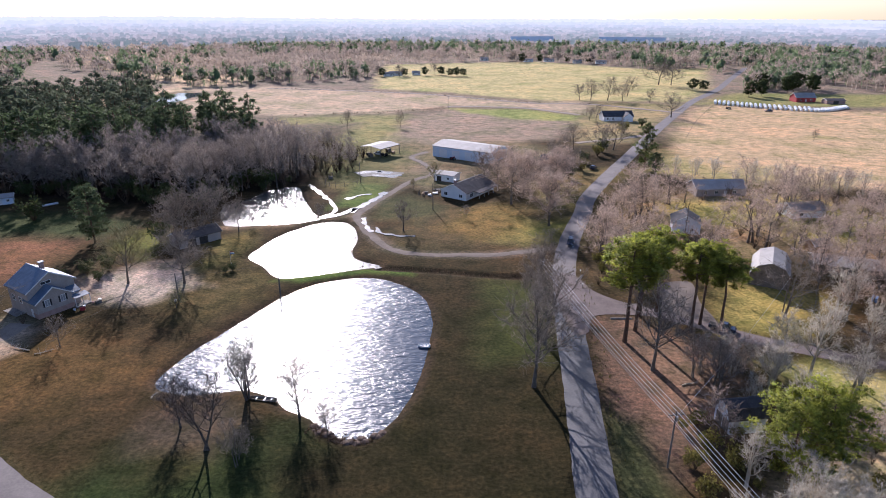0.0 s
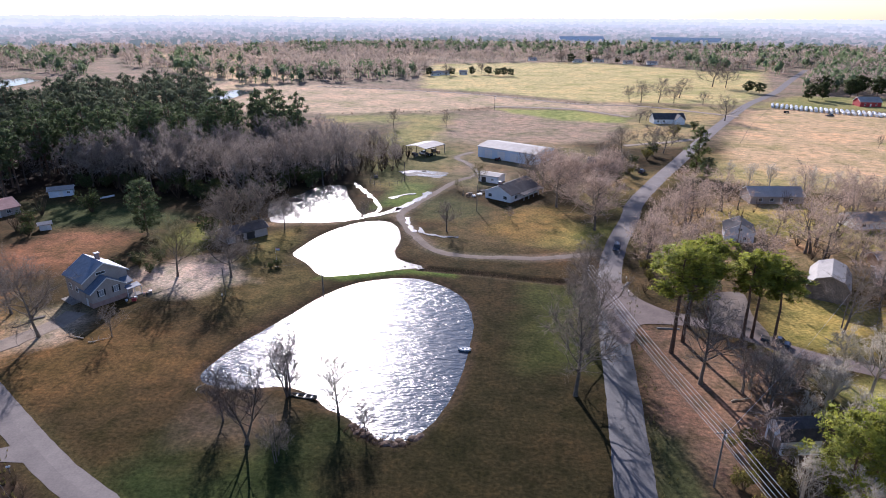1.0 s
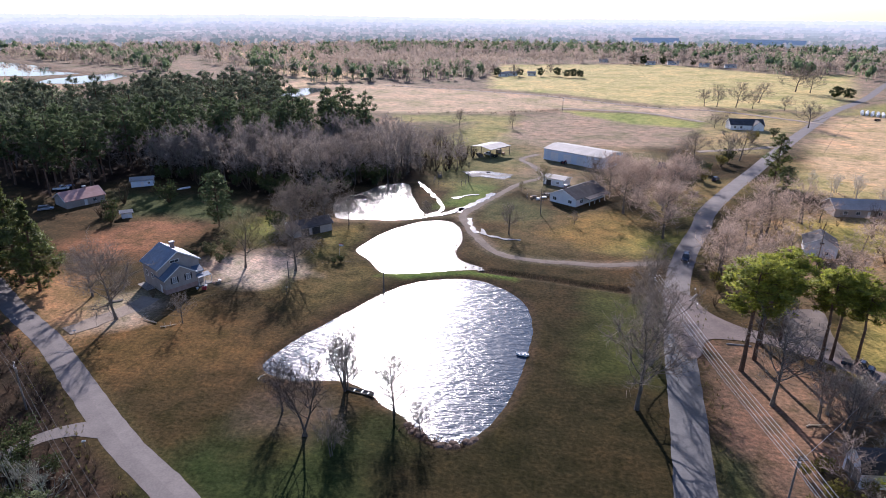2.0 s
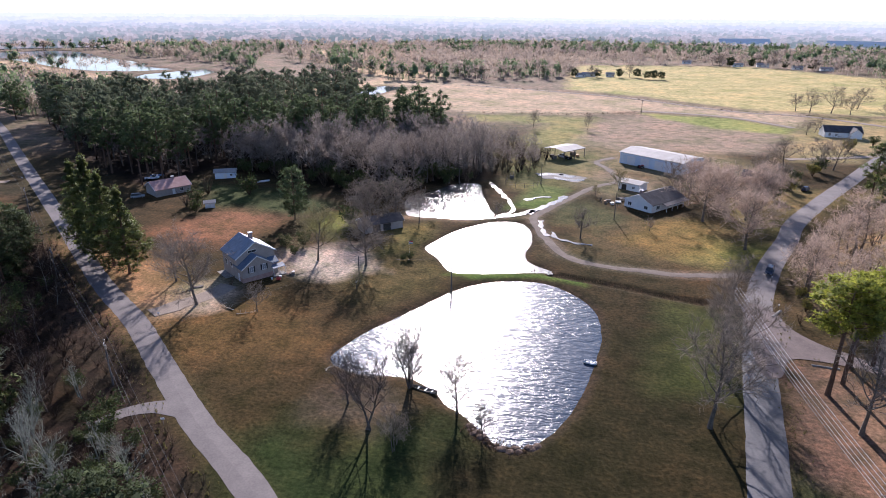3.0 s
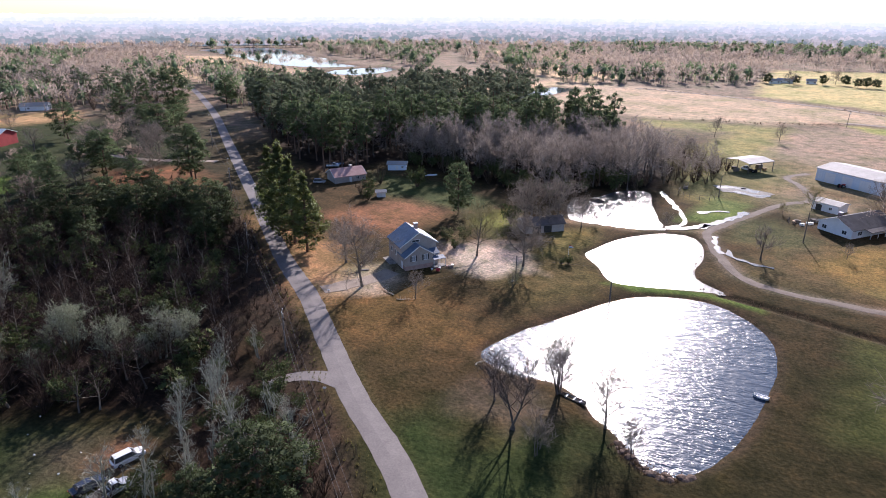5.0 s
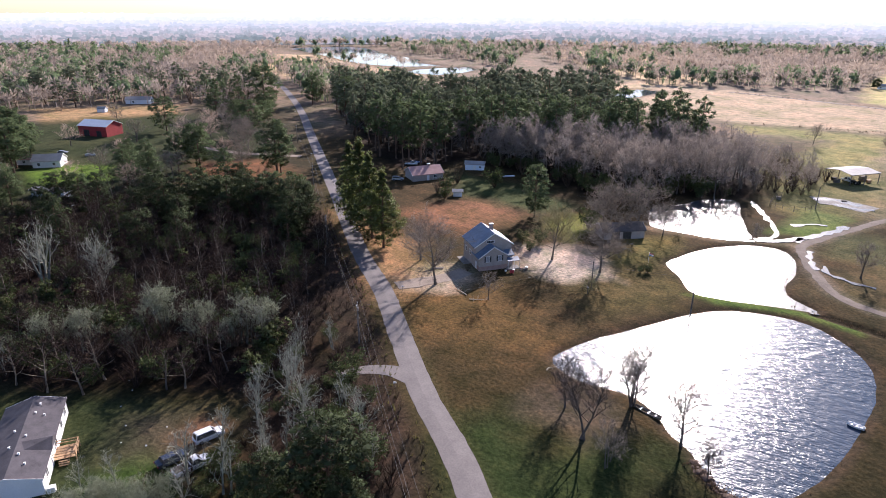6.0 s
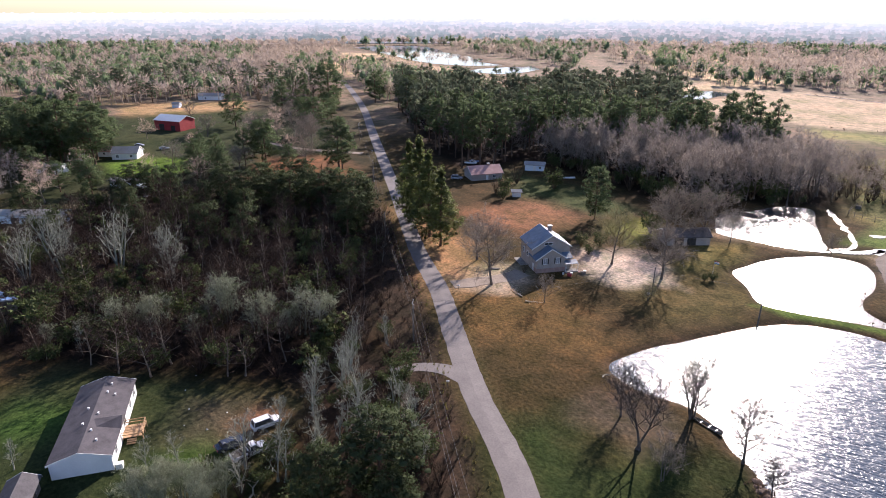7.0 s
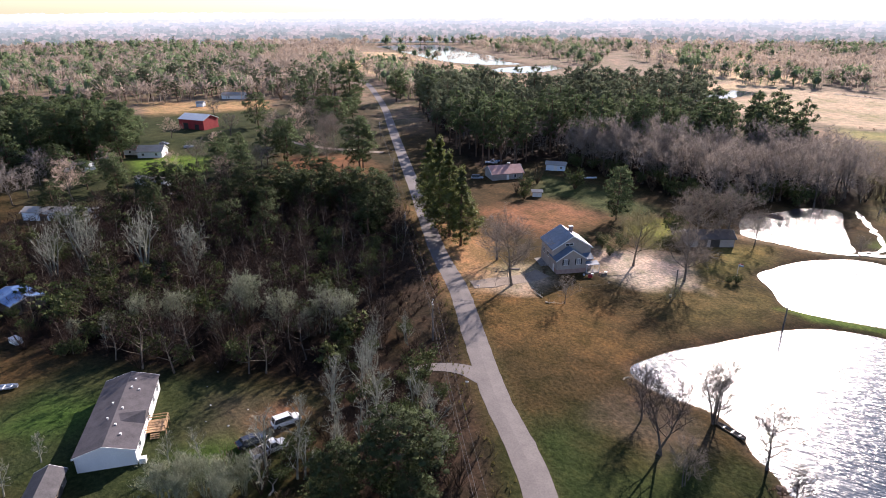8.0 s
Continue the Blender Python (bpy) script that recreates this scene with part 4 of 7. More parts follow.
def massed(name, label, category, plantings):
    """Plants too many to count, joined into one mesh: rows of kind, x, y, height, turn, squash."""
    V, T, M, N, mats, n = [], [], [], [], [], 0
    cache = {}
    for kind, x, y, h, turn, squash in plantings:
        if kind not in cache:
            cache[kind] = [(*triangles(me), me.materials[0], vertex_normals(me)) for me in kind.meshes if me]
        c, s, k = math.cos(turn), math.sin(turn), h / kind.height
        for v, t, mat, nor in cache[kind]:
            N.append(np.column_stack([c * nor[:, 0] - s * nor[:, 1], s * nor[:, 0] + c * nor[:, 1], nor[:, 2]]))
            mat = JOINED.get(mat, mat)
            if mat not in mats:
                mats.append(mat)
            xy = v[:, :2] * k * squash
            V.append(np.column_stack([x + c * xy[:, 0] - s * xy[:, 1], y + s * xy[:, 0] + c * xy[:, 1], v[:, 2] * k]))
            T.append(t + n)
            M.append(np.full(len(t), mats.index(mat)))
            n += len(v)
    v, t, mi = np.vstack(V), np.vstack(T), np.concatenate(M)
    me = bpy.data.meshes.new(name)
    me.vertices.add(len(v))
    me.vertices.foreach_set("co", v.ravel())
    me.loops.add(t.size)
    me.loops.foreach_set("vertex_index", t.ravel())
    me.polygons.add(len(t))
    me.polygons.foreach_set("loop_start", np.arange(0, t.size, 3))
    for m in mats:
        me.materials.append(m)
    me.polygons.foreach_set("material_index", mi)
    me.update(calc_edges=True)
    if any(kind.meshes[0].materials[0] == BARK_PINE for kind in cache):
        me.polygons.foreach_set("use_smooth", np.ones(len(t), bool))
        me.normals_split_custom_set_from_vertices(np.vstack(N))
    return tagged(new(name, me), label, category, kind="stuff")


JOINED = {TWIG: TWIG_MASS, TWIG_WOOD: TWIG_MASS, NEEDLE: NEEDLE_MASS, TWIG_GROVE: TWIG_GROVE_MASS, SHRUB_TWIG: SHRUB_MASS}


def scatter(poly, spacing, kinds, low, high, keep=1.0, seed=1, label="", group="", squash=1.0, avoid=(), single=0, mass=None, road_gap=6.0):
    """Plants over an area at an uneven spacing. The ones nearest the lawn stand singly, as many as given; the others are massed."""
    rng = random.Random(seed)
    p = np.array(poly, float)
    (x0, y0), (x1, y1) = p.min(0), p.max(0)
    spots = []
    for i in range(int((x1 - x0) / spacing) + 1):
        for j in range(int((y1 - y0) / spacing) + 1):
            if rng.random() < keep:
                spots.append((x0 + (i + rng.uniform(-.45, .45)) * spacing, y0 + (j + 0.5 * (i % 2) + rng.uniform(-.4, .4)) * spacing))
    if not spots:
        return
    q = np.array(spots)
    ok = inside(q, p) < 0
    for line, gap in ((ROAD_WEST, road_gap), (ROAD_EAST, 6.0), (LANE_EAST, 4.5), *avoid):
        ok &= off_line(q, line) > gap
    q = q[ok]
    q = q[np.argsort(np.hypot(q[:, 0] + 20, q[:, 1] - 60))]
    rest = []
    for i, (x, y) in enumerate(q):
        kind, h, turn, sq = rng.choice(kinds), rng.uniform(low, high), rng.uniform(0, 360), squash * rng.uniform(0.85, 1.15)
        if mass is None or i < single:
            kind.plant(x, y, h, turn, label, group, sq)
        else:
            rest.append((kind, x, y, h, radians(turn), sq))
    if rest:
        massed(*mass, rest)


HARDWOODS = ("hardwood_stand", "massed leafless grey hardwoods with fine twigs", "woods")
PINES = ("pine_stand", "massed dark green pines with clumpy crowns", "woods")
BRUSH = ("undergrowth", "tangled brown and green undergrowth of shrubs", "undergrowth")
# by the ponds
stand([POND_TREE[0]], [(-37.3, 78.4, 17.5)], "leafless twin-stemmed tree on the pond bank", "pond-side trees")
stand(POND_TREE[1:2], [(-43.4, 83.9, 11.5), (-24.5, 87.2, 14.0), (-19.0, 83.2, 7.8)], "slender leafless tree at the pond's edge", "pond-side trees")
stand([POND_TREE[2]], [(-34.9, 92.1, 14.8)], "dark many-stemmed leafless tree at the water", "pond-side trees")
stand(SAPLING, [(-31.0, 74.2, 10.0), (-31.6, 76.5, 7.0)], "", "", 1.15)
stand(BARE, [(-61.2, 186.0, 5.8), (-40.0, 191.0, 7.3), (-12.7, 181.8, 12.2), (7.7, 195.5, 5.5), (-25.7, 370, 12), (-57.2, 366, 13)])
# round the gabled house
stand(BARE, [(-107.4, 118.2, 14.0)], "large bare shade tree by the drive", "yard trees", 1.2)
stand(BARE_OLIVE, [(-79.9, 141.8, 17.0), (-62.0, 128.0, 5.0)], "", "yard trees", 1.2)
stand(BARE_OLIVE, [(-3.5, 241.5, 9.5), (-11.5, 232, 4.5)], "grey-green half-bare tree before the pale shed", "yard trees")
stand(BARE_DENSE, [(-65.7, 142.0, 16.5), (-70.9, 177.5, 18.5), (-77.4, 171.8, 17.5), (-93.7, 108.5, 20.5)], "full-crowned bare grey tree in the yard", "yard trees", 1.15)
stand([BARE[3], BARE[1]], [(-78.4, 109.8, 8.3), (-83, 180, 15), (-64, 181, 12)], "bare grey tree with a fine-twigged crown", "yard trees")
stand(PINE_FULL, [(-103.9, 171.3, 18.0)])
stand(PINE_CONE, [(-122.0, 118.4, 24), (-129.9, 121.5, 27), (-140, 126.5, 29), (-149, 131.0, 26)], "tall full evergreen beside the road", "roadside evergreens")
stand(SHRUB_LEAFY[:1], [(-135.0, 192.1, 7), (-84.4, 171.9, 6), (-89, 150, 4.5), (-93, 147, 4), (-97, 141, 4), (-140, 168, 4), (-146, 176, 5), (-88, 143, 3), (-56, 150, 2.2), (-57.5, 149, 1.6)])
stand(SHRUB, [(-147, 172, 6.5), (-101, 116, 4), (-92.5, 120, 3), (-150, 188, 8)])
# along the east road
stand(BARE, [(16.7, 95.8, 24.0), (21.0, 111.2, 21.0), (22.0, 129.6, 17.0), (20.5, 121, 16), (24.5, 141.1, 16.5), (17, 236, 17), (38, 217, 15),
             (45.5, 232, 17), (36, 246, 14), (27, 252, 15), (56, 259, 14), (50, 274, 13), (38, 203, 9)], "tall bare roadside tree with grey twigs", "roadside bare trees")
stand(SHRUB_LEAFY, [(52, 247, 5), (60, 262, 5), (64, 276, 5), (103.1, 350, 6.5), (120, 372, 5), (74, 290, 5), (79, 300, 6)])
stand(PINE_SUNNY, [(37.9, 112.3, 23.5), (53.2, 116.5, 20.9), (56.5, 119.8, 20.0), (44.5, 124.0, 20.5), (41.5, 117, 21.5), (59.5, 116.5, 18.5), (49.0, 126.0, 20.5)], "", "", 1.2)
stand(PINE_YOUNG, [(50.8, 72.0, 14.5), (56.6, 74.2, 14.0)], "", "", 0.85)
stand([Kind("pine_tree", pine_meshes(78, 20, 0.08, 3.9, 40, 5, 26, 0.45, NEEDLE_OLIVE), 20, "columnar green pine beside the country road", group="pines")], [(88.4, 263.7, 21.0)])
stand(PINE_CONE, [(15.2, 52.8, 14.0)], "olive-green pine top beside the country road", "roadside pines", 0.8)
stand(PINE_FULL, [(91, 257, 9.0)], "low dark evergreen at the foot of a columnar pine", "pines", 1.1)
stand(BARE, [(40.3, 101.5, 22.0), (77.0, 123.3, 17.4), (49.0, 92.9, 13), (75.8, 94.9, 14)], "bare grey tree over leaf litter", "bare trees by the lane", 1.1)
stand(BARE_PALE, [(68.9, 98.6, 21.0), (89.1, 123.9, 17.0), (95, 113, 18.6), (86, 108, 14), (104, 120, 17), (70, 80, 11), (98, 100, 15)], "pale leafless tree beside the lane", "bare trees by the lane")
scatter(GROVE_EAST, 9.6, BARE_GROVE, 9, 19, 0.85, 3, "", "", 1.4, single=40, avoid=(([(62, 150), (68, 166), (77, 184)], 6.0), ([(62, 178), (72, 178), (90, 200), (108, 216)], 6.5), ([(100, 196), (122, 188)], 6)) , mass=HARDWOODS)
scatter(GROVE_EAST, 8.0, SHRUB, 3, 6, 0.7, 4, single=10, mass=BRUSH)
scatter([(84, 128), (100, 150), (150, 168), (170, 120), (110, 100)], 8.4, BARE_GROVE + BARE_PALE[2:], 12, 18, 0.9, 6, "leafless tree of the roadside grove", "trees of the grove", single=20, mass=HARDWOODS)
scatter([(90, 240), (120, 232), (165, 220), (175, 232), (130, 255), (100, 262)], 8.0, BARE_PALE, 7, 11, 0.8, 8, "thin leafless tree at the field's edge", "trees of the field edge")
scatter([(36, 70), (44, 80), (52, 92), (62, 84), (58, 60), (44, 52)], 7.5, SHRUB_LEAFY[1:], 1.5, 3.5, 0.7, 9, single=20, mass=BRUSH)
scatter([(42, 86), (46, 100), (62, 104), (84, 100), (110, 88), (110, 66), (62, 58), (46, 54)], 9.5, BARE_GROVE + BARE_PALE, 9, 14, 0.75, 31, "", "", 1.05, single=25, mass=HARDWOODS)
scatter([(35, 64), (36, 80), (44, 90), (60, 96), (100, 84), (100, 62), (56, 56), (38, 54)], 7.0, SHRUB_LEAFY[1:] + SHRUB_LEAFY[1:] + SHRUB, 1.5, 3.2, 0.7, 32, single=30, mass=BRUSH)
scatter([(34, 126), (30, 170), (42, 196), (56, 222), (62, 218), (46, 180), (42, 150), (44, 134)], 4.6, SHRUB + SHRUB_LEAFY[1:], 1.5, 4, 0.6, 33, single=20, mass=BRUSH)
stand(BARE_PALE, [(41, 57.5, 12.5), (44.5, 56, 13), (48, 57.5, 13), (51.5, 57, 13.5), (46, 60, 12.5), (50, 61, 12.5), (54, 60, 13), (38.5, 60, 10), (66, 72, 14), (70, 76, 14), (73, 70, 14)], "pale sunlit leafless tree below the pines", "bare trees by the lane")
stand(SHRUB_LEAFY[1:], [(38, 74, 3.6), (41.5, 78, 3.5), (42, 84, 3.2), (43.5, 74, 4), (37, 68, 3.5)], "yellow-olive bush by the power line", "leafy shrubs")
stand(BARE_PALE, [(51.7, 99, 11.5), (55, 101, 10.5), (48.5, 100.5, 10), (66.6, 104.6, 13), (60, 96, 11), (72, 92, 13)], "pale round-crowned bare tree by the lane", "bare trees by the lane", 1.5)
stand(BARE_GROVE, [(46, 146, 20), (43, 156, 18), (46, 165, 17), (52, 150, 18), (49, 172, 16), (56, 182, 17), (60, 160, 18), (50, 96.5, 14), (47, 99, 12)], "", "")
stand(BARE, [(199, 327.6, 8.0)], "small lone bare tree in the tan field")
stand(PINE_BROAD, [(-217.4, 152.8, 21), (-377, 303, 22), (-202.4, 109.4, 12.5), (-200.4, 113.5, 9.5), (-179.5, 121, 10), (-183, 113, 10.5)], "broad dark pine standing by the yards", "pines")
stand(PINE, [(-438, 293, 25), (-421.5, 292, 24), (-432, 280.5, 23), (-414, 260.7, 21.5), (-419, 245, 19)], "tall pine at the edge of the yards", "pines")
stand(BARE_DENSE, [(-288.7, 180, 14), (-300, 188, 13), (-278, 172, 13), (-265, 186, 12), (-256, 172, 12), (-310, 172, 12), (-238, 148, 12), (-246, 120, 12)], "wide bare tree in the shaded yards", "bare trees of the yards", 1.35)
stand([Kind("bare_tree", bare_tree_meshes(33, 14, 0.40, 16, 7, 5, 7, TWIG_GROVE, 1.0, 1, 0.022), 14.5, "broad bare tree with hazy twigs", group="roadside bare trees")], [(24.5, 211.0, 23), (34.2, 187.2, 21), (30.5, 224, 20), (42, 224, 19), (22, 240, 18), (48, 240, 18)], "broad bare tree with hazy twigs beside the ranch house", "roadside bare trees", 1.15)
stand([BARE[1], BARE[3]], [(152.9, 520.1, 18), (116.1, 491.7, 18.5), (129.4, 491.8, 20.6), (150.1, 407.7, 18.3), (65.7, 305.5, 15.4), (78.3, 298.8, 16.5), (85.6, 305.5, 16.8), (158.7, 478.8, 12),
                           (207, 606, 27), (217, 600, 22), (108, 495, 14), (140, 488, 14), (100, 404, 10), (94, 396, 9)], "bare spreading tree among the fields", "field trees", 1.3)
stand(OAK_GREEN, [(250.5, 513, 12), (263, 518, 13), (222, 560, 10), (230, 556, 9), (296, 540, 14), (306, 548, 16), (320, 545, 15), (285, 566, 14)], "grey-green round evergreen among the fields", "field evergreens")
stand(OAK_GREEN, [(-66, 684, 9), (-42, 692, 8), (-20, 698, 9), (8, 690, 8), (15, 692, 9), (22, 690, 8), (-2, 704, 9), (110, 890, 12), (135, 892, 10), (200, 872, 12), (172, 884, 10)], "dark round evergreen by the far farm", "field evergreens")
stand(BARE_DENSE, [(-47, 684, 14), (-72, 700, 13), (98, 896, 16), (228, 862, 16), (160, 890, 15), (-10, 712, 14)], "bare tree by the far farm buildings", "field trees", 1.2)
# the wood behind the houses: pines at the back and west, hardwoods towards the ponds
scatter([(-352, 298), (-287, 250), (-214, 199), (-178, 188), (-172, 232), (-120, 250), (-92, 270), (-84, 305), (-150, 320), (-250, 322), (-340, 328)], 9.6, PINE_WOOD, 20, 31, 0.8, 12, single=60, mass=PINES)
scatter([(-300, 322), (-205, 318), (-150, 330), (-185, 398), (-235, 402), (-285, 360)], 10.5, PINE_WOOD, 23, 33, 0.7, 51, mass=PINES)
stand(PINE_WOOD, [(-96, 285, 27), (-104, 279, 28), (-111, 290, 26), (-88, 280, 22), (-120, 284, 25)], "dark pine over the bare hardwoods", "pines of the wood")
scatter([(-56, 240), (-79, 224), (-86, 207), (-126, 218), (-170, 224), (-172, 245), (-120, 268), (-70, 285), (-58, 270)], 7.4, BARE_WOOD_TREE, 18, 26, 0.92, 13, single=40, mass=HARDWOODS)
scatter(WOOD_NORTH, 15.0, BARE_WOOD_TREE, 15, 22, 0.8, 14, mass=HARDWOODS)
scatter([(-54, 240), (-79, 219), (-84, 203), (-99, 202), (-126, 214), (-170, 221), (-172, 230), (-120, 232), (-70, 252)], 4.6, SHRUB + SHRUB_LEAFY[:1], 3, 7, 0.8, 15, single=15, mass=BRUSH)
scatter([(-56, 250), (-40, 262), (-40, 300), (-58, 320), (-70, 300)], 7, BARE_WOOD_TREE, 7, 13, 0.8, 16, "young leafless tree at the wood's end", single=15, mass=HARDWOODS)
scatter([(-56, 250), (-36, 258), (-36, 300), (-58, 320), (-70, 300)], 5, SHRUB + BRAMBLE, 3, 6.5, 0.8, 17, single=12, mass=BRUSH)
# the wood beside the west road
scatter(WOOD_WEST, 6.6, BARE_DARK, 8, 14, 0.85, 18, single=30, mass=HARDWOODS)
scatter(WOOD_WEST, 9.0, EVERGREEN_LOW, 3, 7, 0.5, 28, "dark evergreen of the tangled wood", "evergreens of the wood", single=40, mass=("evergreen_stand", "massed dark low evergreens in the wood", "woods"))
scatter([(-149, 119), (-128, 101), (-150, 80), (-190, 60), (-225, 50), (-234, 80), (-200, 124), (-166, 126)], 13.0, PINE_SHADE, 9, 17, 0.6, 19, single=30, mass=PINES)
scatter(WOOD_WEST, 4.4, BRAMBLE + BRAMBLE + SHRUB_LEAFY[:1], 2.5, 5.5, 0.9, 20, single=30, mass=BRUSH)
scatter([(-106, 68), (-96, 56), (-114, 40), (-150, 14), (-170, 26), (-150, 50), (-125, 62)], 6.5, SHRUB_LEAFY[:1] + SHRUB, 4, 7, 0.6, 21, "green-brown leafy shrub of the thicket", "", 1.2, single=30, mass=BRUSH)
stand(WHITE_STEM, [(-173, 34, 24), (-154, 54, 19), (-166, 45, 21), (-175, 26, 19)], "", "", 1.1)
stand(BARE_LICHEN, [(-174, 34.3, 21), (-152.7, 53.0, 16), (-123.7, 52.1, 12.8), (-126.3, 38.0, 11.5), (-105, 60.9, 13), (-99.8, 63, 12.9), (-82.9, 49.2, 12.5), (-89.1, 71, 10),
                  (-76.2, 54, 14.5), (-80.9, 53.8, 15), (-66.8, 49, 14.5), (-76, 32.7, 14), (-75.3, 37.9, 14.1), (-84, 57, 13), (-87, 60, 12), (-72, 50, 13), (-70, 46, 12), (-66, 57, 11), (-80, 47, 12), (-73, 43, 12), (-62, 48, 11), (-58, 52, 10), (-94, 66, 11), (-72, 30, 10), (-84, 26, 8), (-70, 35, 12), (-86, 22, 8), (-100, 8, 7), (-74.5, 24.9, 8.4), (-79.4, 19.6, 8.3), (-62.9, 55.2, 12.5), (-138.4, 21.5, 6.2),
                  (-128.6, 25.4, 8.5), (-95.4, 2.5, 8.8), (-71, 58, 12), (-68, 41, 11)], "pale slender leafless tree of the thicket", "pale thicket trees")
stand(FAN_BUSH, [(-131, 33, 11.0), (-127, 39, 11.3), (-119, 44, 7.1), (-122, 53, 13.0), (-111, 54, 11.7), (-107, 63, 11.3), (-102, 64, 11.7), (-138, 22, 5.6), (-135, 28, 6.2), (-115, 59, 8.8), (-131, 37, 7.8), (-106, 58, 7.6), (-126, 50, 6.8), (-131, 44, 6.8)], "", "", 1.1)
stand(FAN_BUSH, [(-78.1, 21.4, 8.5), (-76.5, 23.2, 8), (-74.4, 25.1, 9), (-79.5, 18.4, 8), (-72.5, 27.5, 8), (-76, 20, 7.5), (-80.5, 22.5, 6.5), (-71, 24, 9)], "grey-green bushy leafless tree below the white home", "bushy front trees", 1.0)
stand([PINE_YOUNG_DARK], [(-57.8, 43.5, 14.5), (-52, 41, 9), (-60.5, 36, 11)], "", "", 0.95)
scatter([(-92, 75), (-66, 62), (-50, 51), (-52, 34), (-70, 22), (-80, 27), (-78, 42), (-92, 51), (-97, 62)], 3.0, BRAMBLE + SHRUB[:1] + SHRUB_LEAFY[:1], 1.8, 4.0, 0.85, 22, single=40, mass=BRUSH)
VERGE_WEST = [(-160, 128), (-112, 100), (-92, 85), (-79, 77), (-64, 66), (-50, 56), (-36, 44), (-50, 42), (-66, 56), (-92, 72), (-128, 98), (-155, 120)]
scatter(VERGE_WEST, 2.4, BRAMBLE + SHRUB[:1], 1.0, 2.6, 0.85, 61, single=30, mass=BRUSH, road_gap=4.4, avoid=(([(-68, 74), (-76, 73), (-80, 67)], 3.5),))
stand(PINE_BROAD, [(-247.1, 133.2, 20), (-170, 116.6, 15), (-163.8, 120.4, 15), (-203.8, 107.6, 13), (-257, 107.6, 14), (-226.8, 77.8, 13), (-250.4, 63.5, 13), (-262, 56, 12),
             (-332, 204.6, 15), (-318, 215, 15), (-367.1, 290.9, 22), (-302.6, 268, 26), (-316, 281, 24), (-330, 226, 13)], "broad dark pine in the yards", "pines", 1.2)
stand(BARE, [(-269.7, 171.9, 17), (-295.1, 155.5, 17.4), (-327.1, 144, 15), (-269.6, 101.6, 13.5), (-282, 178, 16), (-310, 186, 15), (-345, 205, 15), (-256, 158, 13), (-385, 160, 16), (-350, 170, 14)],
      "bare yard tree among scattered houses", "bare trees of the yards", 1.25)
scatter([(-470, 60), (-380, 60), (-350, 95), (-330, 70), (-320, 30), (-270, 0), (-460, 0)], 15, PINE_WOOD, 16, 24, 0.9, 23, "", "", 1.4, mass=PINES)
scatter([(-300, 70), (-245, 38), (-240, 10), (-300, 5), (-330, 40)], 12, BARE_WOOD_TREE, 12, 17, 0.8, 24, "", "", 1.2, mass=HARDWOODS)
scatter([(-520, 120), (-470, 150), (-500, 235), (-450, 262), (-400, 290), (-430, 330), (-620, 330), (-640, 150)], 19, PINE_WOOD + BARE_WOOD_TREE[:2], 15, 23, 0.85, 25, "", "", 1.4, mass=HARDWOODS)
scatter([(-470, 250), (-400, 270), (-330, 215), (-340, 205), (-400, 235), (-440, 232)], 12, BARE_WOOD_TREE + SHRUB, 9, 15, 0.7, 26, "", "", 1.2, mass=HARDWOODS)


scatter([(-316, 45), (-300, 78), (-322, 96), (-381, 102), (-402, 59), (-340, 38)], 11, PINE_BROAD, 19, 26, 0.9, 34, single=40, mass=PINES)
stand(PINE_BROAD, [(-247, 102, 14.4), (-253, 135, 19), (-216, 150, 23), (-316, 61, 27), (-307, 70, 29), (-298, 79, 24), (-380, 66, 23), (-295, 190, 20), (-341, 167, 20), (-371, 216, 18), (-376, 236, 16), (-370, 252, 30)],
      "large broad dark pine with a full crown in the yards", "pines", 1.3)
stand(PINE_SHADE, [(-196, 116, 13), (-189, 95, 15), (-172, 115, 14), (-228, 72, 14), (-256, 65, 11), (-177, 103, 15), (-233, 39, 12), (-202, 92, 14), (-185, 101, 13.5), (-168, 110, 14), (-155, 112, 17)],
      "low broad pine standing out of the tangled wood", "pines", 1.5)
stand(PINE_BROAD, [(-252, 126, 17), (-238, 108, 14), (-262, 118, 14), (-226, 132, 13), (-278, 118, 12), (-340, 232, 16), (-352, 244, 17), (-272, 66, 13), (-284, 52, 15), (-300, 38, 18), (-318, 32, 20), (-340, 212, 14)], "broad dark pine in the yards", "pines", 1.1)
stand(BARE_GROVE, [(-290, 120, 12), (-344, 118, 12), (-276, 140, 14), (-300, 170, 15), (-320, 165, 13), (-336, 190, 14), (-262, 88, 12), (-284, 70, 12), (-270, 52, 14), (-240, 100, 12), (-250, 48, 16), (-256, 150, 13)], "bare tree in the shaded yards", "bare trees of the yards", 1.2)


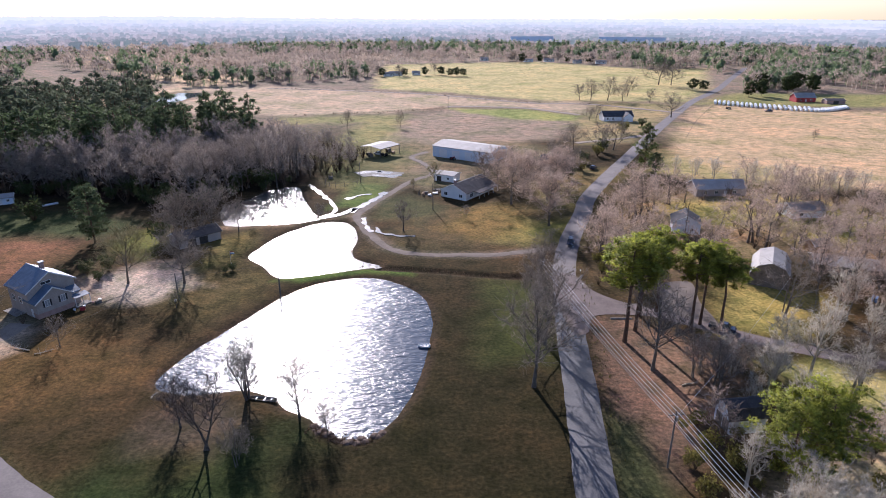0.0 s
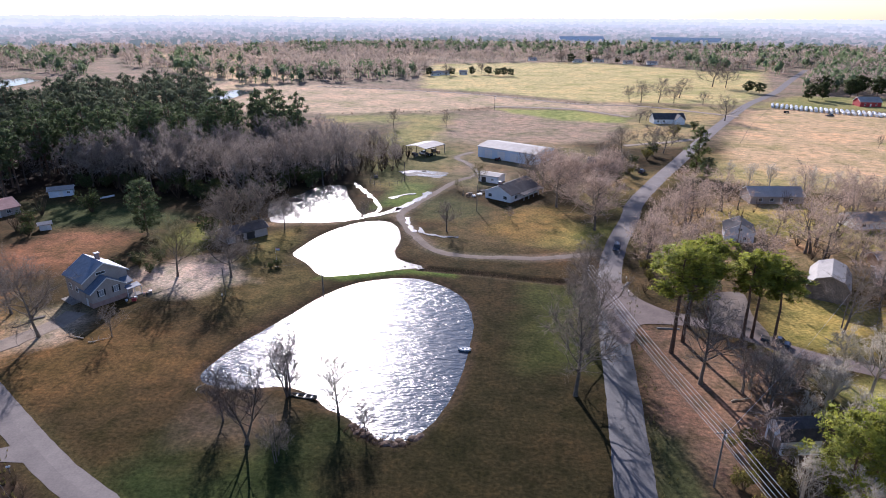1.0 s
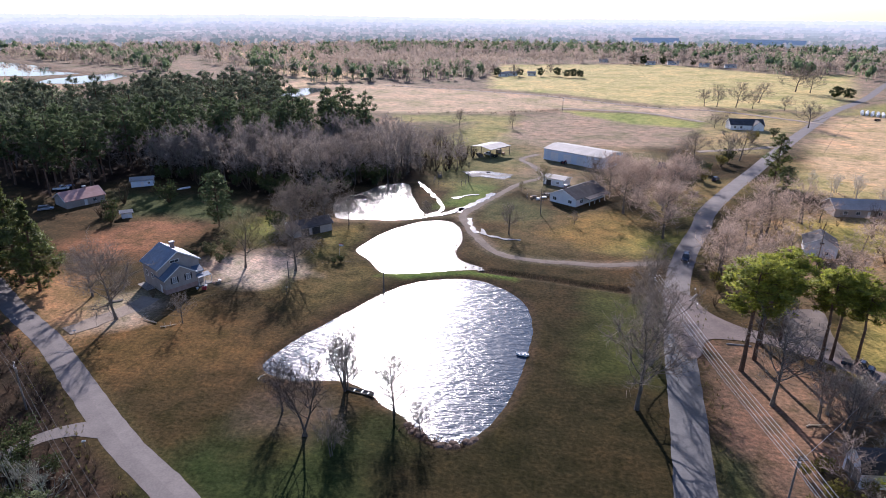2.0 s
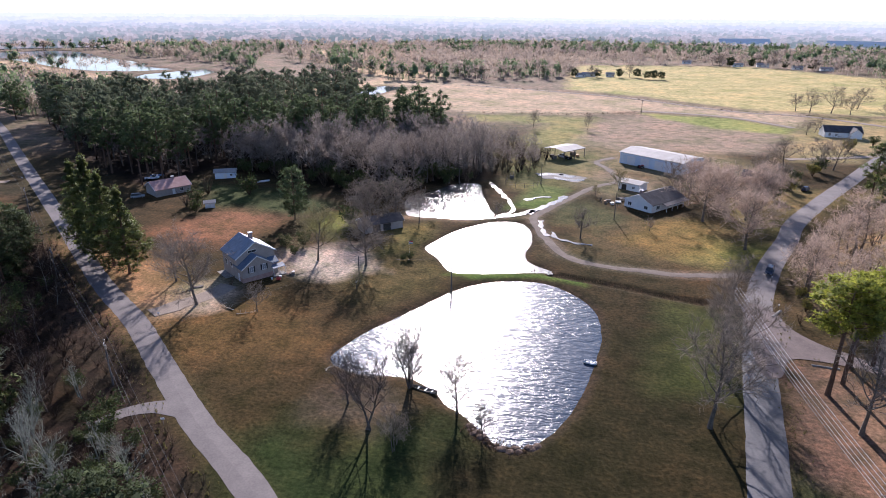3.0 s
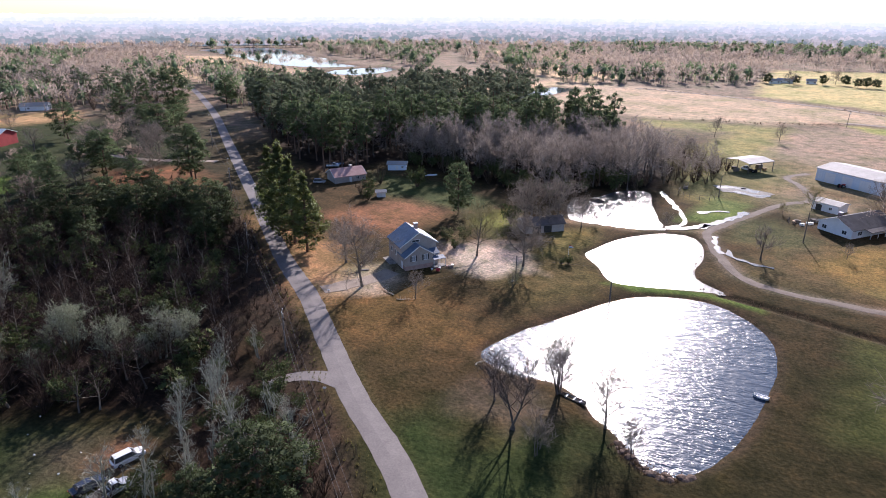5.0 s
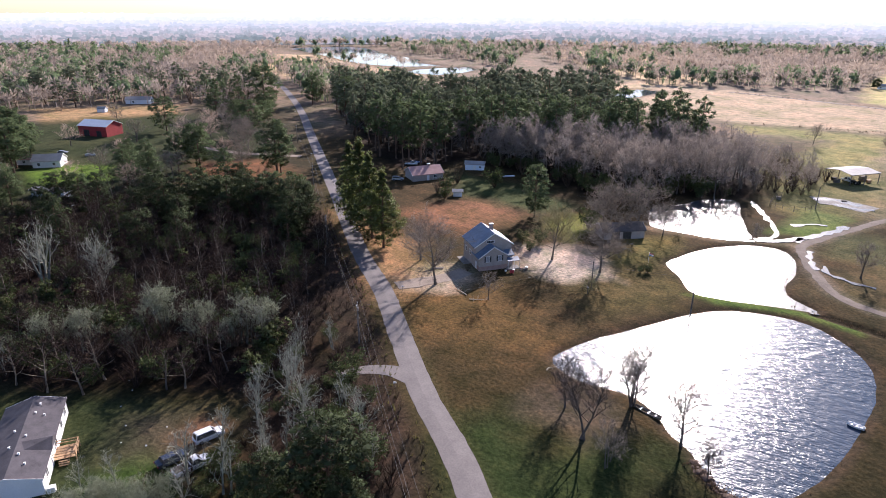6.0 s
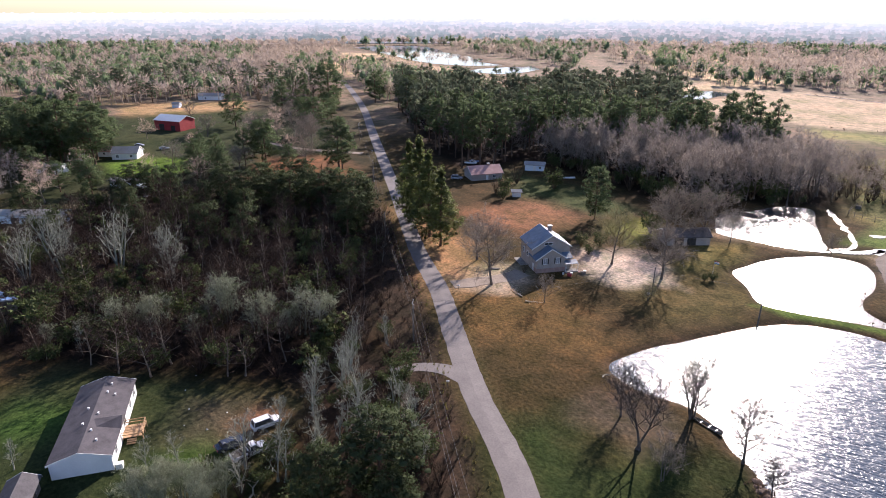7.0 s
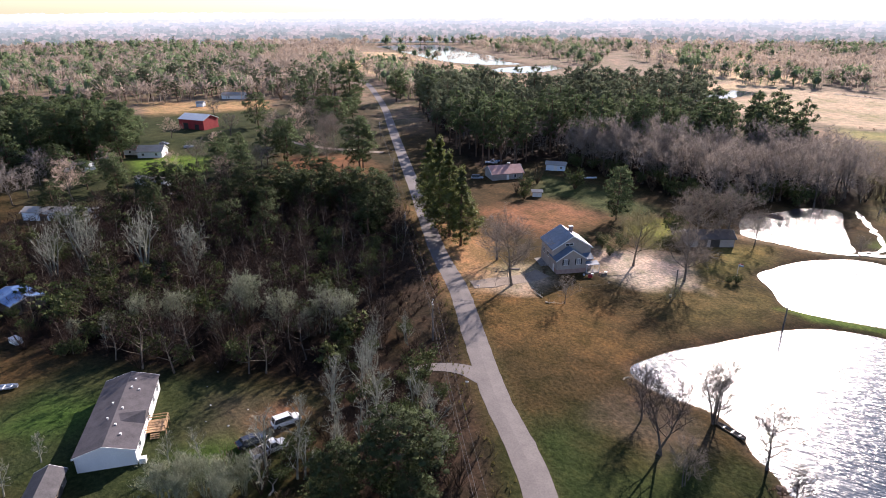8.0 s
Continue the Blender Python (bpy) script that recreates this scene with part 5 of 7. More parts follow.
def far_woods(name, label, material, seed, areas, density, height, conifer, blades):
    """Woods too far off to count: thousands of small crowns of loose blades, thinner with distance."""
    rs = np.random.RandomState(seed)
    az0, az1 = radians(-52), radians(105)
    pts = []
    r = 330.0
    while r < 1330:
        n = int(r * (az1 - az0) / (density + 0.0024 * r))
        az = rs.uniform(az0, az1, n)
        rr = r * (1 + rs.uniform(-0.02, 0.02, n))
        pts.append(np.column_stack([-np.sin(az) * rr, np.cos(az) * rr]))
        r *= 1.046
    P = np.vstack(pts)
    keep = np.zeros(len(P), bool)
    clump = np.array([noise.noise((x * 0.004, y * 0.004, seed)) + 0.5 * noise.noise((x * 0.013, y * 0.013, seed)) for x, y in P])
    R = np.hypot(P[:, 0], P[:, 1])
    for poly, cut in areas:
        keep |= (inside(P, poly) < 0) & (clump > cut)
    for poly, gap in CLEARINGS:
        keep &= inside(P, poly) > gap
    for line, gap in ((ROAD_WEST, 14), (ROAD_EAST, 16)):
        keep &= off_line(P, line) > gap
    P, R = P[keep], R[keep]
    n = len(P)
    h = height * rs.uniform(0.7, 1.2, n)
    w = h * (0.26 if conifer else 0.40) * (1 + R / 3500)
    base = np.zeros(len(R))
    k = blades
    d = rs.normal(size=(n, k, 3))
    d /= np.linalg.norm(d, axis=2)[..., None]
    low, half = (0.56, 0.42) if conifer else (0.60, 0.38)
    half_size = np.stack([w, w, h * half], 1)[:, None]
    heart = np.column_stack([P, base + h * low])
    fan = rs.uniform(0.45, 1.0, (n, k, 1)) if conifer else rs.uniform(0.15, 0.8, (n, k, 1))
    c = heart[:, None] + d * fan * half_size
    if conifer:
        taper = np.clip(1.25 - 0.75 * (c[..., 2] - base[:, None]) / h[:, None], 0.3, 1.1)
        c[..., :2] = P[:, None] + (c[..., :2] - P[:, None]) * taper[..., None]
        size = (h * 0.055)[:, None, None] * (1 + R / 900)[:, None, None]
        a, b = rs.normal(size=(n, k, 3)) * size * 0.7, rs.normal(size=(n, k, 3)) * size * 0.7
    else:
        # twigs that fan upwards and outwards
        size = (h * 0.018)[:, None, None] * (1 + R / 500)[:, None, None]
        a = rs.normal(size=(n, k, 3)) * size
        b = (d * np.array([0.8, 0.8, 0.4]) + np.array([0, 0, 0.65]) + rs.normal(size=(n, k, 3)) * 0.2) * (h * 0.14)[:, None, None]
    v = np.stack([c - 0.5 * a, c + 0.5 * a, c + b], 2).reshape(-1, 3)
    # a stem for each tree
    foot = np.column_stack([P, base])
    t = 0.012 * h[:, None] * (1 + R / 900)[:, None]
    sx, sy, up = np.array([1.0, 0, 0]), np.array([-0.5, 0.87, 0]), np.array([0, 0, 1.0])
    v = np.vstack([v, np.stack([foot + sx * t, foot + sy * t, foot + up * h[:, None] * 0.8, foot + sy * t, foot - (sx + sy) * t, foot + up * h[:, None] * 0.8], 1).reshape(-1, 3)])
    soft = np.repeat((c - heart[:, None]) / half_size + rs.normal(size=(n, k, 3)) * 0.3 + np.array([0, 0, 1.1 if conifer else 2.4]), 3, axis=1).reshape(-1, 3)
    soft = np.vstack([soft, np.tile([0.0, 0.0, 1.0], (6 * n, 1))])
    # the dense tiers of a pine's crown, uneven lumps
    if conifer:
        tri = np.array([[ICO[i][:] for i in f] for f in ICO_FACES])
        ids = np.array(ICO_FACES)
        for up_at, across, tall in ((0.52, 0.62, 0.26),):
            wobble = rs.uniform(0.6, 1.1, (n, 12))[:, ids][..., None]
            shape = tri[None] * wobble * np.column_stack([w * across, w * across, h * tall])[:, None, None]
            at = np.column_stack([P + rs.normal(size=(n, 2)) * w[:, None] * 0.2, base + h * up_at])
            v = np.vstack([v, (shape + at[:, None, None]).reshape(-1, 3)])
            soft = np.vstack([soft, (np.tile(tri[None], (n, 1, 1, 1)) + rs.normal(size=(n, 20, 1, 3)) * 0.25 + np.array([0, 0, 1.1])).reshape(-1, 3)])
    me = bpy.data.meshes.new(name)
    me.vertices.add(len(v))
    me.vertices.foreach_set("co", v.ravel())
    me.loops.add(len(v))
    me.loops.foreach_set("vertex_index", np.arange(len(v)))
    me.polygons.add(len(v) // 3)
    me.polygons.foreach_set("loop_start", np.arange(0, len(v), 3))
    me.update(calc_edges=True)
    soft /= np.linalg.norm(soft, axis=1)[:, None]
    me.polygons.foreach_set("use_smooth", np.ones(len(me.polygons), bool))
    me.normals_split_custom_set_from_vertices(soft)
    me.materials.append(material)
    return tagged(new(name, me), label, "woods", kind="stuff")


CLEARINGS = [(LAKE, 12), ([(-905, 705), (-744, 600), (-615, 550), (-545, 560), (-420, 520), (-330, 440), (-420, 420), (-540, 470), (-640, 480), (-780, 540), (-900, 620)], 0), (SLOUGH, 14), (BACKWATER, 10),
             ([(-75, 650), (-75, 850), (130, 905), (250, 765), (330, 800), (250, 570), (420, 540), (420, 300), (330, 190), (100, 240), (60, 250), (-60, 320), (-120, 330), (-300, 400), (-300, 570), (-160, 600)], 0),
             ([(-900, 590), (-790, 650), (-640, 640), (-500, 560), (-440, 500), (-382, 420), (-250, 420), (-240, 620), (-300, 640), (-480, 800), (-600, 1000), (-530, 1040), (-560, 880), (-430, 640), (-560, 700), (-900, 860)], 0),
             ([(-500, 100), (-445, 235), (-340, 330), (-200, 340), (-50, 330), (-50, 0), (-330, 0), (-440, 40)], 0),
             ([(-600, 100), (-600, 1), (600, 1), (600, 200), (300, 200)], 0),
             ([(-1150, 1500), (-1130, 1580), (-700, 1750), (-690, 1690)], 0), ([(-620, 1800), (-300, 2010), (-290, 1950), (-600, 1740)], 0),
             ([(120, 1120), (120, 1180), (210, 1190), (220, 1130)], 0), ([(270, 1060), (400, 1120), (420, 1080), (300, 1020)], 0)]
EVERYWHERE = [(-4000, -200), (4000, -200), (4000, 4000), (-4000, 4000)]
far_woods("distant_hardwoods", "grey-brown bare woods lightened for haze towards the horizon", FAR_BARE, 2, [(EVERYWHERE, -0.85)], 3.8, 15, False, 64)
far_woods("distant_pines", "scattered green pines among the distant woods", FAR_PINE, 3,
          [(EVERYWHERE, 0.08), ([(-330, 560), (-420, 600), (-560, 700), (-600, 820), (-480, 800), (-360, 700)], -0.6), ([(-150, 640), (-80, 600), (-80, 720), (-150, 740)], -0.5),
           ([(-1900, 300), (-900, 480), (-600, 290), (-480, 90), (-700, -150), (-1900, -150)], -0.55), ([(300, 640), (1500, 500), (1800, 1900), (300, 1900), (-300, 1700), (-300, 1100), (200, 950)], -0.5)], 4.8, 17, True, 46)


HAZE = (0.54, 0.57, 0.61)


def horizon_backdrop(radius, low, lift, seed, veil, field, gap=0.0):
    """A glowing backdrop ridge of the wooded distance, far beyond the place, with a skyline of uneven crowns and haze
    in its colour.
    """
    m, n, l, p = node_material("hazy_distance")
    at = n.new("ShaderNodeTexCoord").outputs["Object"]
    cell = n.new("ShaderNodeTexVoronoi")
    cell.inputs["Scale"].default_value = 0.085 * (1350 / radius) ** 0.5
    l.new(at, cell.inputs["Vector"])
    split = n.new("ShaderNodeSeparateColor")
    l.new(cell.outputs["Color"], split.inputs[0])
    wide = n.new("ShaderNodeMapping")
    wide.inputs["Scale"].default_value = (0.004, 0.004, 0.01)
    wide.inputs["Location"].default_value = (seed, 0, 0)
    l.new(at, wide.inputs[0])
    broad = noise_node(n, l, 1.0, 4, wide.outputs[0])
    pick = n.new("ShaderNodeMath")
    pick.operation = "MULTIPLY_ADD"
    l.new(broad, pick.inputs[0])
    pick.inputs[1].default_value = 1.6
    l.new(split.outputs[0], pick.inputs[2])
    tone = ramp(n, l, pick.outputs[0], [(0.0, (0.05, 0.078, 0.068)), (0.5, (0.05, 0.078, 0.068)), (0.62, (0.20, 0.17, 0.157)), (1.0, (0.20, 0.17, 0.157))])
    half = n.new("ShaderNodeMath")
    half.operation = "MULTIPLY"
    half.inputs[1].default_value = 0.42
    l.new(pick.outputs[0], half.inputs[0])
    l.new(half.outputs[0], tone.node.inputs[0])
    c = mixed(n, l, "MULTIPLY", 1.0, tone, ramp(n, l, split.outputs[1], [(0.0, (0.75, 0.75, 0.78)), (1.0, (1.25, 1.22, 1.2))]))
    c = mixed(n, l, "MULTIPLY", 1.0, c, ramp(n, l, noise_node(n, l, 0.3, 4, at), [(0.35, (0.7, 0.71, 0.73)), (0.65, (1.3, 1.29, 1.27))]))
    if field:
        flat = n.new("ShaderNodeMapping")
        flat.inputs["Scale"].default_value = (0.0022, 0.0022, 0.012)
        flat.inputs["Location"].default_value = (0, seed, 3)
        l.new(at, flat.inputs[0])
        c = mixed(n, l, "MIX", ramp(n, l, noise_node(n, l, 1.0, 2, flat.outputs[0]), [(0.62, (0, 0, 0)), (0.66, (1, 1, 1))]), c, field)
    # haze is a flat mix into the ridge's own glow, stronger further off
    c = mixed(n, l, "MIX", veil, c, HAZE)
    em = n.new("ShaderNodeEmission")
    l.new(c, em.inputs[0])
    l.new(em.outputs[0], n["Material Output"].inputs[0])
    g = Geo()
    rng = random.Random(seed)
    count, cells = 2600, 520 if radius < 2400 else 800
    crowns = [rng.uniform(0.0, 1.0) ** 1.5 for _ in range(cells + 1)]
    for i in range(count + 1):
        deg = -70 + 200 * i / count
        a = radians(deg)
        u = i / count * cells
        k, f = int(u), u - int(u)
        bump = crowns[min(k, cells)] * math.sqrt(max(0.0, 1 - (2 * f - 1) ** 2))
        el = low + lift * min(1, max(0, (deg - 5) / 18)) + 0.06 * noise.noise((deg * 0.12, 0, seed)) + 0.05 * noise.noise((deg * 0.6, 5, seed)) + 0.02 * noise.noise((deg * 13, 4, seed))
        if gap:
            el -= gap * max(0.0, 1 - abs(deg + 8.0) / 3.2, 1 - abs(deg + 16.3) / 3.0) ** 0.3
        top = 64 + radius * math.tan(radians(el)) + bump * 6.0
        for z in (-60, top):
            g.v.append((-math.sin(a) * radius, math.cos(a) * radius, z))
    for i in range(count):
        g.f.append((2 * i, 2 * i + 2, 2 * i + 3, 2 * i + 1))
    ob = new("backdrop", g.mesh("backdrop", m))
    tagged(ob, "glowing wooded ridge backdrop with painted blue-grey haze", "backdrop", kind="structure")


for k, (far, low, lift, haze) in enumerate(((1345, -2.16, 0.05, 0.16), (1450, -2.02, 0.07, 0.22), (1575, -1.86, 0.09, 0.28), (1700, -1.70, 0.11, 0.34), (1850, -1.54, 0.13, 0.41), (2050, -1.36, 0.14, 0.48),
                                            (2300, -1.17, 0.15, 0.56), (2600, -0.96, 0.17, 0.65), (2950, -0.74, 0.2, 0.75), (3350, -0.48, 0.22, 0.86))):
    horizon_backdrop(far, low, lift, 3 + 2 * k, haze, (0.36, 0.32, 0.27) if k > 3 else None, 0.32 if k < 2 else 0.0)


# ---- buildings ----
def gable_block(owner, L, W, eave, rise, wall, roof, cx=0.0, cy=0.0, over=0.4, wall_label="", roof_label="", z0=-0.2):
    """Four walls and two roof slopes, ridge along x."""
    x0, x1, y0, y1, t = cx - L / 2, cx + L / 2, cy - W / 2, cy + W / 2, 0.2
    for y, s in ((y0, 1), (y1, -1)):
        g = Geo()
        a, b = sorted((y, y + s * t))
        g.box(x0 + t, a, z0, x1 - t, b, eave)
        part("wall", g, wall, owner, wall_label)
    for x, s in ((x0, 1), (x1, -1)):
        g = Geo()
        a, b = sorted((x, x + s * t))
        prof = [(y0, z0), (y1, z0), (y1, eave), (cy, eave + rise), (y0, eave)]
        k = len(g.v)
        g.v.extend([(a, y, z) for y, z in prof] + [(b, y, z) for y, z in prof])
        g.f.extend([(4, 3, 2, 1, 0), (5, 6, 7, 8, 9)] + [(i, (i + 1) % 5, 5 + (i + 1) % 5, 5 + i) for i in range(5)])
        part("wall", g, wall, owner, wall_label)
    slope = rise / (W / 2)
    for s in (-1, 1):
        g = Geo()
        ye, ze, th = cy + s * (W / 2 + over), eave - slope * over, 0.16
        prof = [(cy, eave + rise + 0.02), (ye, ze + 0.02), (ye, ze + 0.02 + th), (cy, eave + rise + 0.02 + th * 1.2)]
        g.v.extend([(x0 - over, y, z) for y, z in prof] + [(x1 + over, y, z) for y, z in prof])
        g.f.extend([(0, 1, 2, 3), (7, 6, 5, 4)] + [(i, 4 + i, 4 + (i + 1) % 4, (i + 1) % 4) for i in range(4)])
        part("roof", g, roof, owner, roof_label)
    for x in (x0 - over, x1 + over):
        g = Geo()
        sx = 0.05 if x > cx else -0.05
        for s in (-1, 1):
            p = [(x, cy, eave + rise - 0.08), (x, cy + s * (W / 2 + over), eave - slope * over - 0.1)]
            g.prism([(p[0][0], p[0][1], p[0][2]), (p[0][0] + sx, p[0][1], p[0][2]), (p[1][0] + sx, p[1][1], p[1][2]), (p[1][0], p[1][1], p[1][2])],
                    [(p[0][0], p[0][1], p[0][2] + .3), (p[0][0] + sx, p[0][1], p[0][2] + .3), (p[1][0] + sx, p[1][1], p[1][2] + .3), (p[1][0], p[1][1], p[1][2] + .3)])
        part("fascia", g, WHITE_PAINT, owner)


def opening(owner, kind, side, at, z, w, h, half_l, half_w, cx=0.0, cy=0.0, shutters=False, glazing=None):
    """A window or door with its frame on one side of a block: f, b along x; l, r across."""
    if side in "fb":
        s = -1 if side == "f" else 1
        m = pose(cx + at, cy + s * half_w, z, 0, 0, 0 if s < 0 else 180)
    else:
        s = -1 if side == "l" else 1
        m = pose(cx + s * half_l, cy + at, z, 0, 0, -90 if s < 0 else 90)
    g = Geo()
    if kind == "window":
        for a in ((-w / 2 - .1, -h / 2 - .1, w / 2 + .1, -h / 2), (-w / 2 - .1, h / 2, w / 2 + .1, h / 2 + .1), (-w / 2 - .1, -h / 2, -w / 2, h / 2), (w / 2, -h / 2, w / 2 + .1, h / 2),
                  (-0.03, -h / 2, 0.03, h / 2)):
            g.box(a[0], -0.09, a[1], a[2], 0.02, a[3])
        win = part("window", g, WHITE_PAINT, owner)
        win.matrix_basis = m
        p = Geo()
        p.box(-w / 2, -0.05, -h / 2, w / 2, 0.0, h / 2)
        part("pane", p, glazing or GLASS, win)
        if shutters:
            for sx in (-1, 1):
                q = Geo()
                x = sx * (w / 2 + 0.32)
                q.box(x - 0.2, -0.08, -h / 2 - .05, x + 0.2, 0.0, h / 2 + .05)
                part("shutter", q, DARK_TRIM, win)
    else:
        g.box(-w / 2, -0.07, 0, w / 2, 0.02, h)
        # an opening is a dark panel in place of the shaded inside
        d = part("door", g, WHITE_PAINT if kind == "door" else DARK_INSIDE if kind == "opening" else WHITE_SIDING, owner)
        d.matrix_basis = m
        k = Geo()
        k.box(w / 2 - 0.16, -0.14, 0.95, w / 2 - 0.08, -0.07, 1.1)
        part("handle", k, CHROME, d)


def simple_house(label, x, y, turn, L, W, eave, rise, wall, roof, openings=(), name="house", category="house", chimney=None, group="", over=0.4, roof_label=""):
    h = thing(name, pose(x, y, 0, 0, 0, turn), label, category, group)
    gable_block(h, L, W, eave, rise, wall, roof, over=over, roof_label=roof_label)
    for kind, side, at, z, w, ht in openings:
        opening(h, kind, side, at, z, w, ht, L / 2, W / 2)
    if chimney:
        cx, cy, top = chimney
        g = Geo()
        g.box(cx - .45, cy - .45, eave, cx + .45, cy + .45, top)
        c = part("chimney", g, BRICK_PINK, h)
        k = Geo()
        k.box(cx - .55, cy - .55, top, cx + .55, cy + .55, top + .18)
        part("cap", k, WHITE_PAINT, c)
    return h


def gabled_house():
    h = thing("house", pose(-93.7, 130.2, 0, 0, 0, -32), "two-storey beige house with slate-blue roofs and brick base", "house")
    h.scale = (0.88, 0.88, 0.97)
    gable_block(h, 10, 11.8, 6.1, 3.3, BEIGE_SIDING, SHINGLE_BLUE, over=0.5, roof_label="slate-blue shingle roof")
    gable_block(h, 5.4, 9.0, 3.9, 2.7, BEIGE_SIDING, SHINGLE_BLUE, 5.4, -1.2, 0.45, roof_label="slate-blue shingle roof")
    # brick base round the wing and a lean-to on its north side
    g = Geo()
    g.box(2.9, -5.76, -0.2, 8.16, 3.36, 1.2)
    part("brick_base", g, BRICK_PINK, h, "pinkish brick base course")
    g = Geo()
    g.box(5.0, 3.45, -0.2, 7.0, 5.7, 3.2)
    part("side_wing", g, BEIGE_SIDING, h)
    g = Geo()
    g.prism([(4.9, 3.4, 4.4), (4.9, 6.0, 4.4), (4.9, 6.0, 4.2), (4.9, 3.4, 4.2)][::-1], [(7.5, 3.4, 3.4), (7.5, 6.0, 3.4), (7.5, 6.0, 3.2), (7.5, 3.4, 3.2)][::-1])
    part("lean_to_roof", g, SHINGLE_BLUE, h)
    opening(h, "window", "r", -3.0, 3.2, 1.1, 1.5, 8.1, 0, shutters=True, glazing=BLIND)
    opening(h, "window", "r", 0.9, 3.2, 1.1, 1.5, 8.1, 0, shutters=True, glazing=BLIND)
    opening(h, "window", "r", -1.0, 7.1, 2.4, 0.6, 5.0, 0)
    opening(h, "window", "l", 0, 3.6, 1.2, 1.4, 5.0, 0)
    opening(h, "window", "f", -2.5, 3.4, 1.2, 1.4, 0, 5.9)
    opening(h, "window", "f", 1.0, 3.4, 1.2, 1.4, 0, 5.9)
    opening(h, "door", "f", 5.6, 0.0, 1.0, 2.1, 0, 5.76)
    opening(h, "window", "f", 4.1, 2.1, 0.9, 1.1, 0, 5.76)
    g = Geo()
    g.box(-1.0, 0.9, 7.8, -0.2, 1.9, 10.4)
    c = part("chimney", g, BRICK_PINK, h, "brick chimney with a pale cap")
    k = Geo()
    k.box(-1.15, 0.75, 10.4, -0.05, 2.05, 10.55)
    part("cap", k, WHITE_PAINT, c)
    # porch with posts and an awning
    g = Geo()
    g.prism([(7.4, 3.0, 2.75), (9.6, 3.0, 2.35), (9.6, 7.0, 2.35), (7.4, 7.0, 2.75)], [(7.4, 3.0, 2.87), (9.6, 3.0, 2.47), (9.6, 7.0, 2.47), (7.4, 7.0, 2.87)])
    part("awning", g, SHINGLE_BLUE, h, "dark porch awning")
    for y in (3.1, 5.0, 6.9):
        g = Geo()
        g.box(9.4, y - .06, 0, 9.52, y + .06, 2.4)
        part("post", g, WHITE_PAINT, h)
    g = Geo()
    g.box(7.4, 3.0, -0.1, 9.7, 7.0, 0.25, 0.03)
    part("porch_floor", g, CONCRETE, h)
    g = Geo()
    g.box(-4.9, -8.2, 0.0, 1.5, -5.9, 0.12)
    part("patio", g, CONCRETE, h)


gabled_house()

# clutter by the porch: pots, bin, seats
def planter(x, y, r, material, label, name="planter"):
    g = Geo()
    g.tube([(0, 0, 0), (0, 0, 0.35), (0, 0, 0.45)], [r * 0.7, r, r * 1.05], 10)
    ob = new(name, g.mesh(name, material))
    ob.matrix_basis = pose(x, y, 0)
    return tagged(ob, label, name)


for px, py, pr, pm in ((-83.6, 128.4, 0.35, WHITE_PAINT), (-82.6, 130.4, 0.3, BRICK_PINK), (-84.9, 126.6, 0.3, WHITE_PAINT), (-81.9, 132.0, 0.4, WHITE_PAINT), (-63.6, 131.4, 0.3, WHITE_PAINT)):
    planter(px, py, pr, pm, "small round planter standing near the porch")


def long_shed():
    simple_house("low garage with a dark roof and pale front", -74.2, 172.4, 47, 13, 6.5, 2.6, 1.6, BEIGE_SIDING, SHINGLE_DARK,
                 [("opening", "f", -2.6, 0, 2.6, 2.2), ("opening", "f", 1.0, 0, 2.6, 2.2), ("window", "r", 0, 1.5, 0.8, 0.8)], "garage", "garage")


long_shed()
# double-wide home with its deck
HOME = simple_house("long white double-wide home with a grey-brown shingle roof", -100.4, 19.8, -28.3, 20.3, 8.3, 2.75, 1.25, WHITE_SIDING, SHINGLE_BROWN,
                    [("window", "b", -8, 1.7, 1.0, 1.2), ("window", "b", -4.5, 1.7, 1.0, 1.2), ("window", "b", 0.5, 1.7, 1.4, 1.2), ("window", "b", 7.5, 1.7, 1.0, 1.2), ("door", "b", 3.6, 0.7, 0.95, 2.0),
                     ("window", "f", -6, 1.7, 1.0, 1.2), ("window", "f", 5, 1.7, 1.0, 1.2)], name="mobile_home", category="house", over=0.25)
g = Geo()
g.v.extend([(-0.2, 0.6, 3.85), (-0.2, 4.45, 2.72), (4.2, 4.45, 2.72), (4.2, 0.6, 3.85), (2.0, 0.2, 4.07), (2.0, 4.5, 4.02)])
g.f.extend([(1, 0, 4, 5), (5, 4, 3, 2), (1, 5, 2)])
part("dormer", g, SHINGLE_BROWN, HOME, "shallow cross-gable over the door")
for vx, vy in ((-8, 1.2), (-5.5, 1.0), (-5, 2.2), (0.6, 0.8), (-1.2, -1.0), (3.0, -0.9), (5.0, 0.7), (7.2, 1.8)):
    g = Geo()
    z = 2.75 + 1.25 * (1 - abs(vy) / 4.15)
    g.tube([(vx, vy, z - 0.1), (vx, vy, z + 0.45), (vx, vy, z + 0.5)], [0.12, 0.12, 0.2], 6)
    part("roof_vent", g, WHITE_PAINT, HOME)
# dark box standing for a shaded gap in the skirting
g = Geo()
g.box(8.5, -3.0, -0.2, 9.6, -2.0, 0.9, 0.1)
part("skirting_gap", g, DARK_INSIDE, HOME)


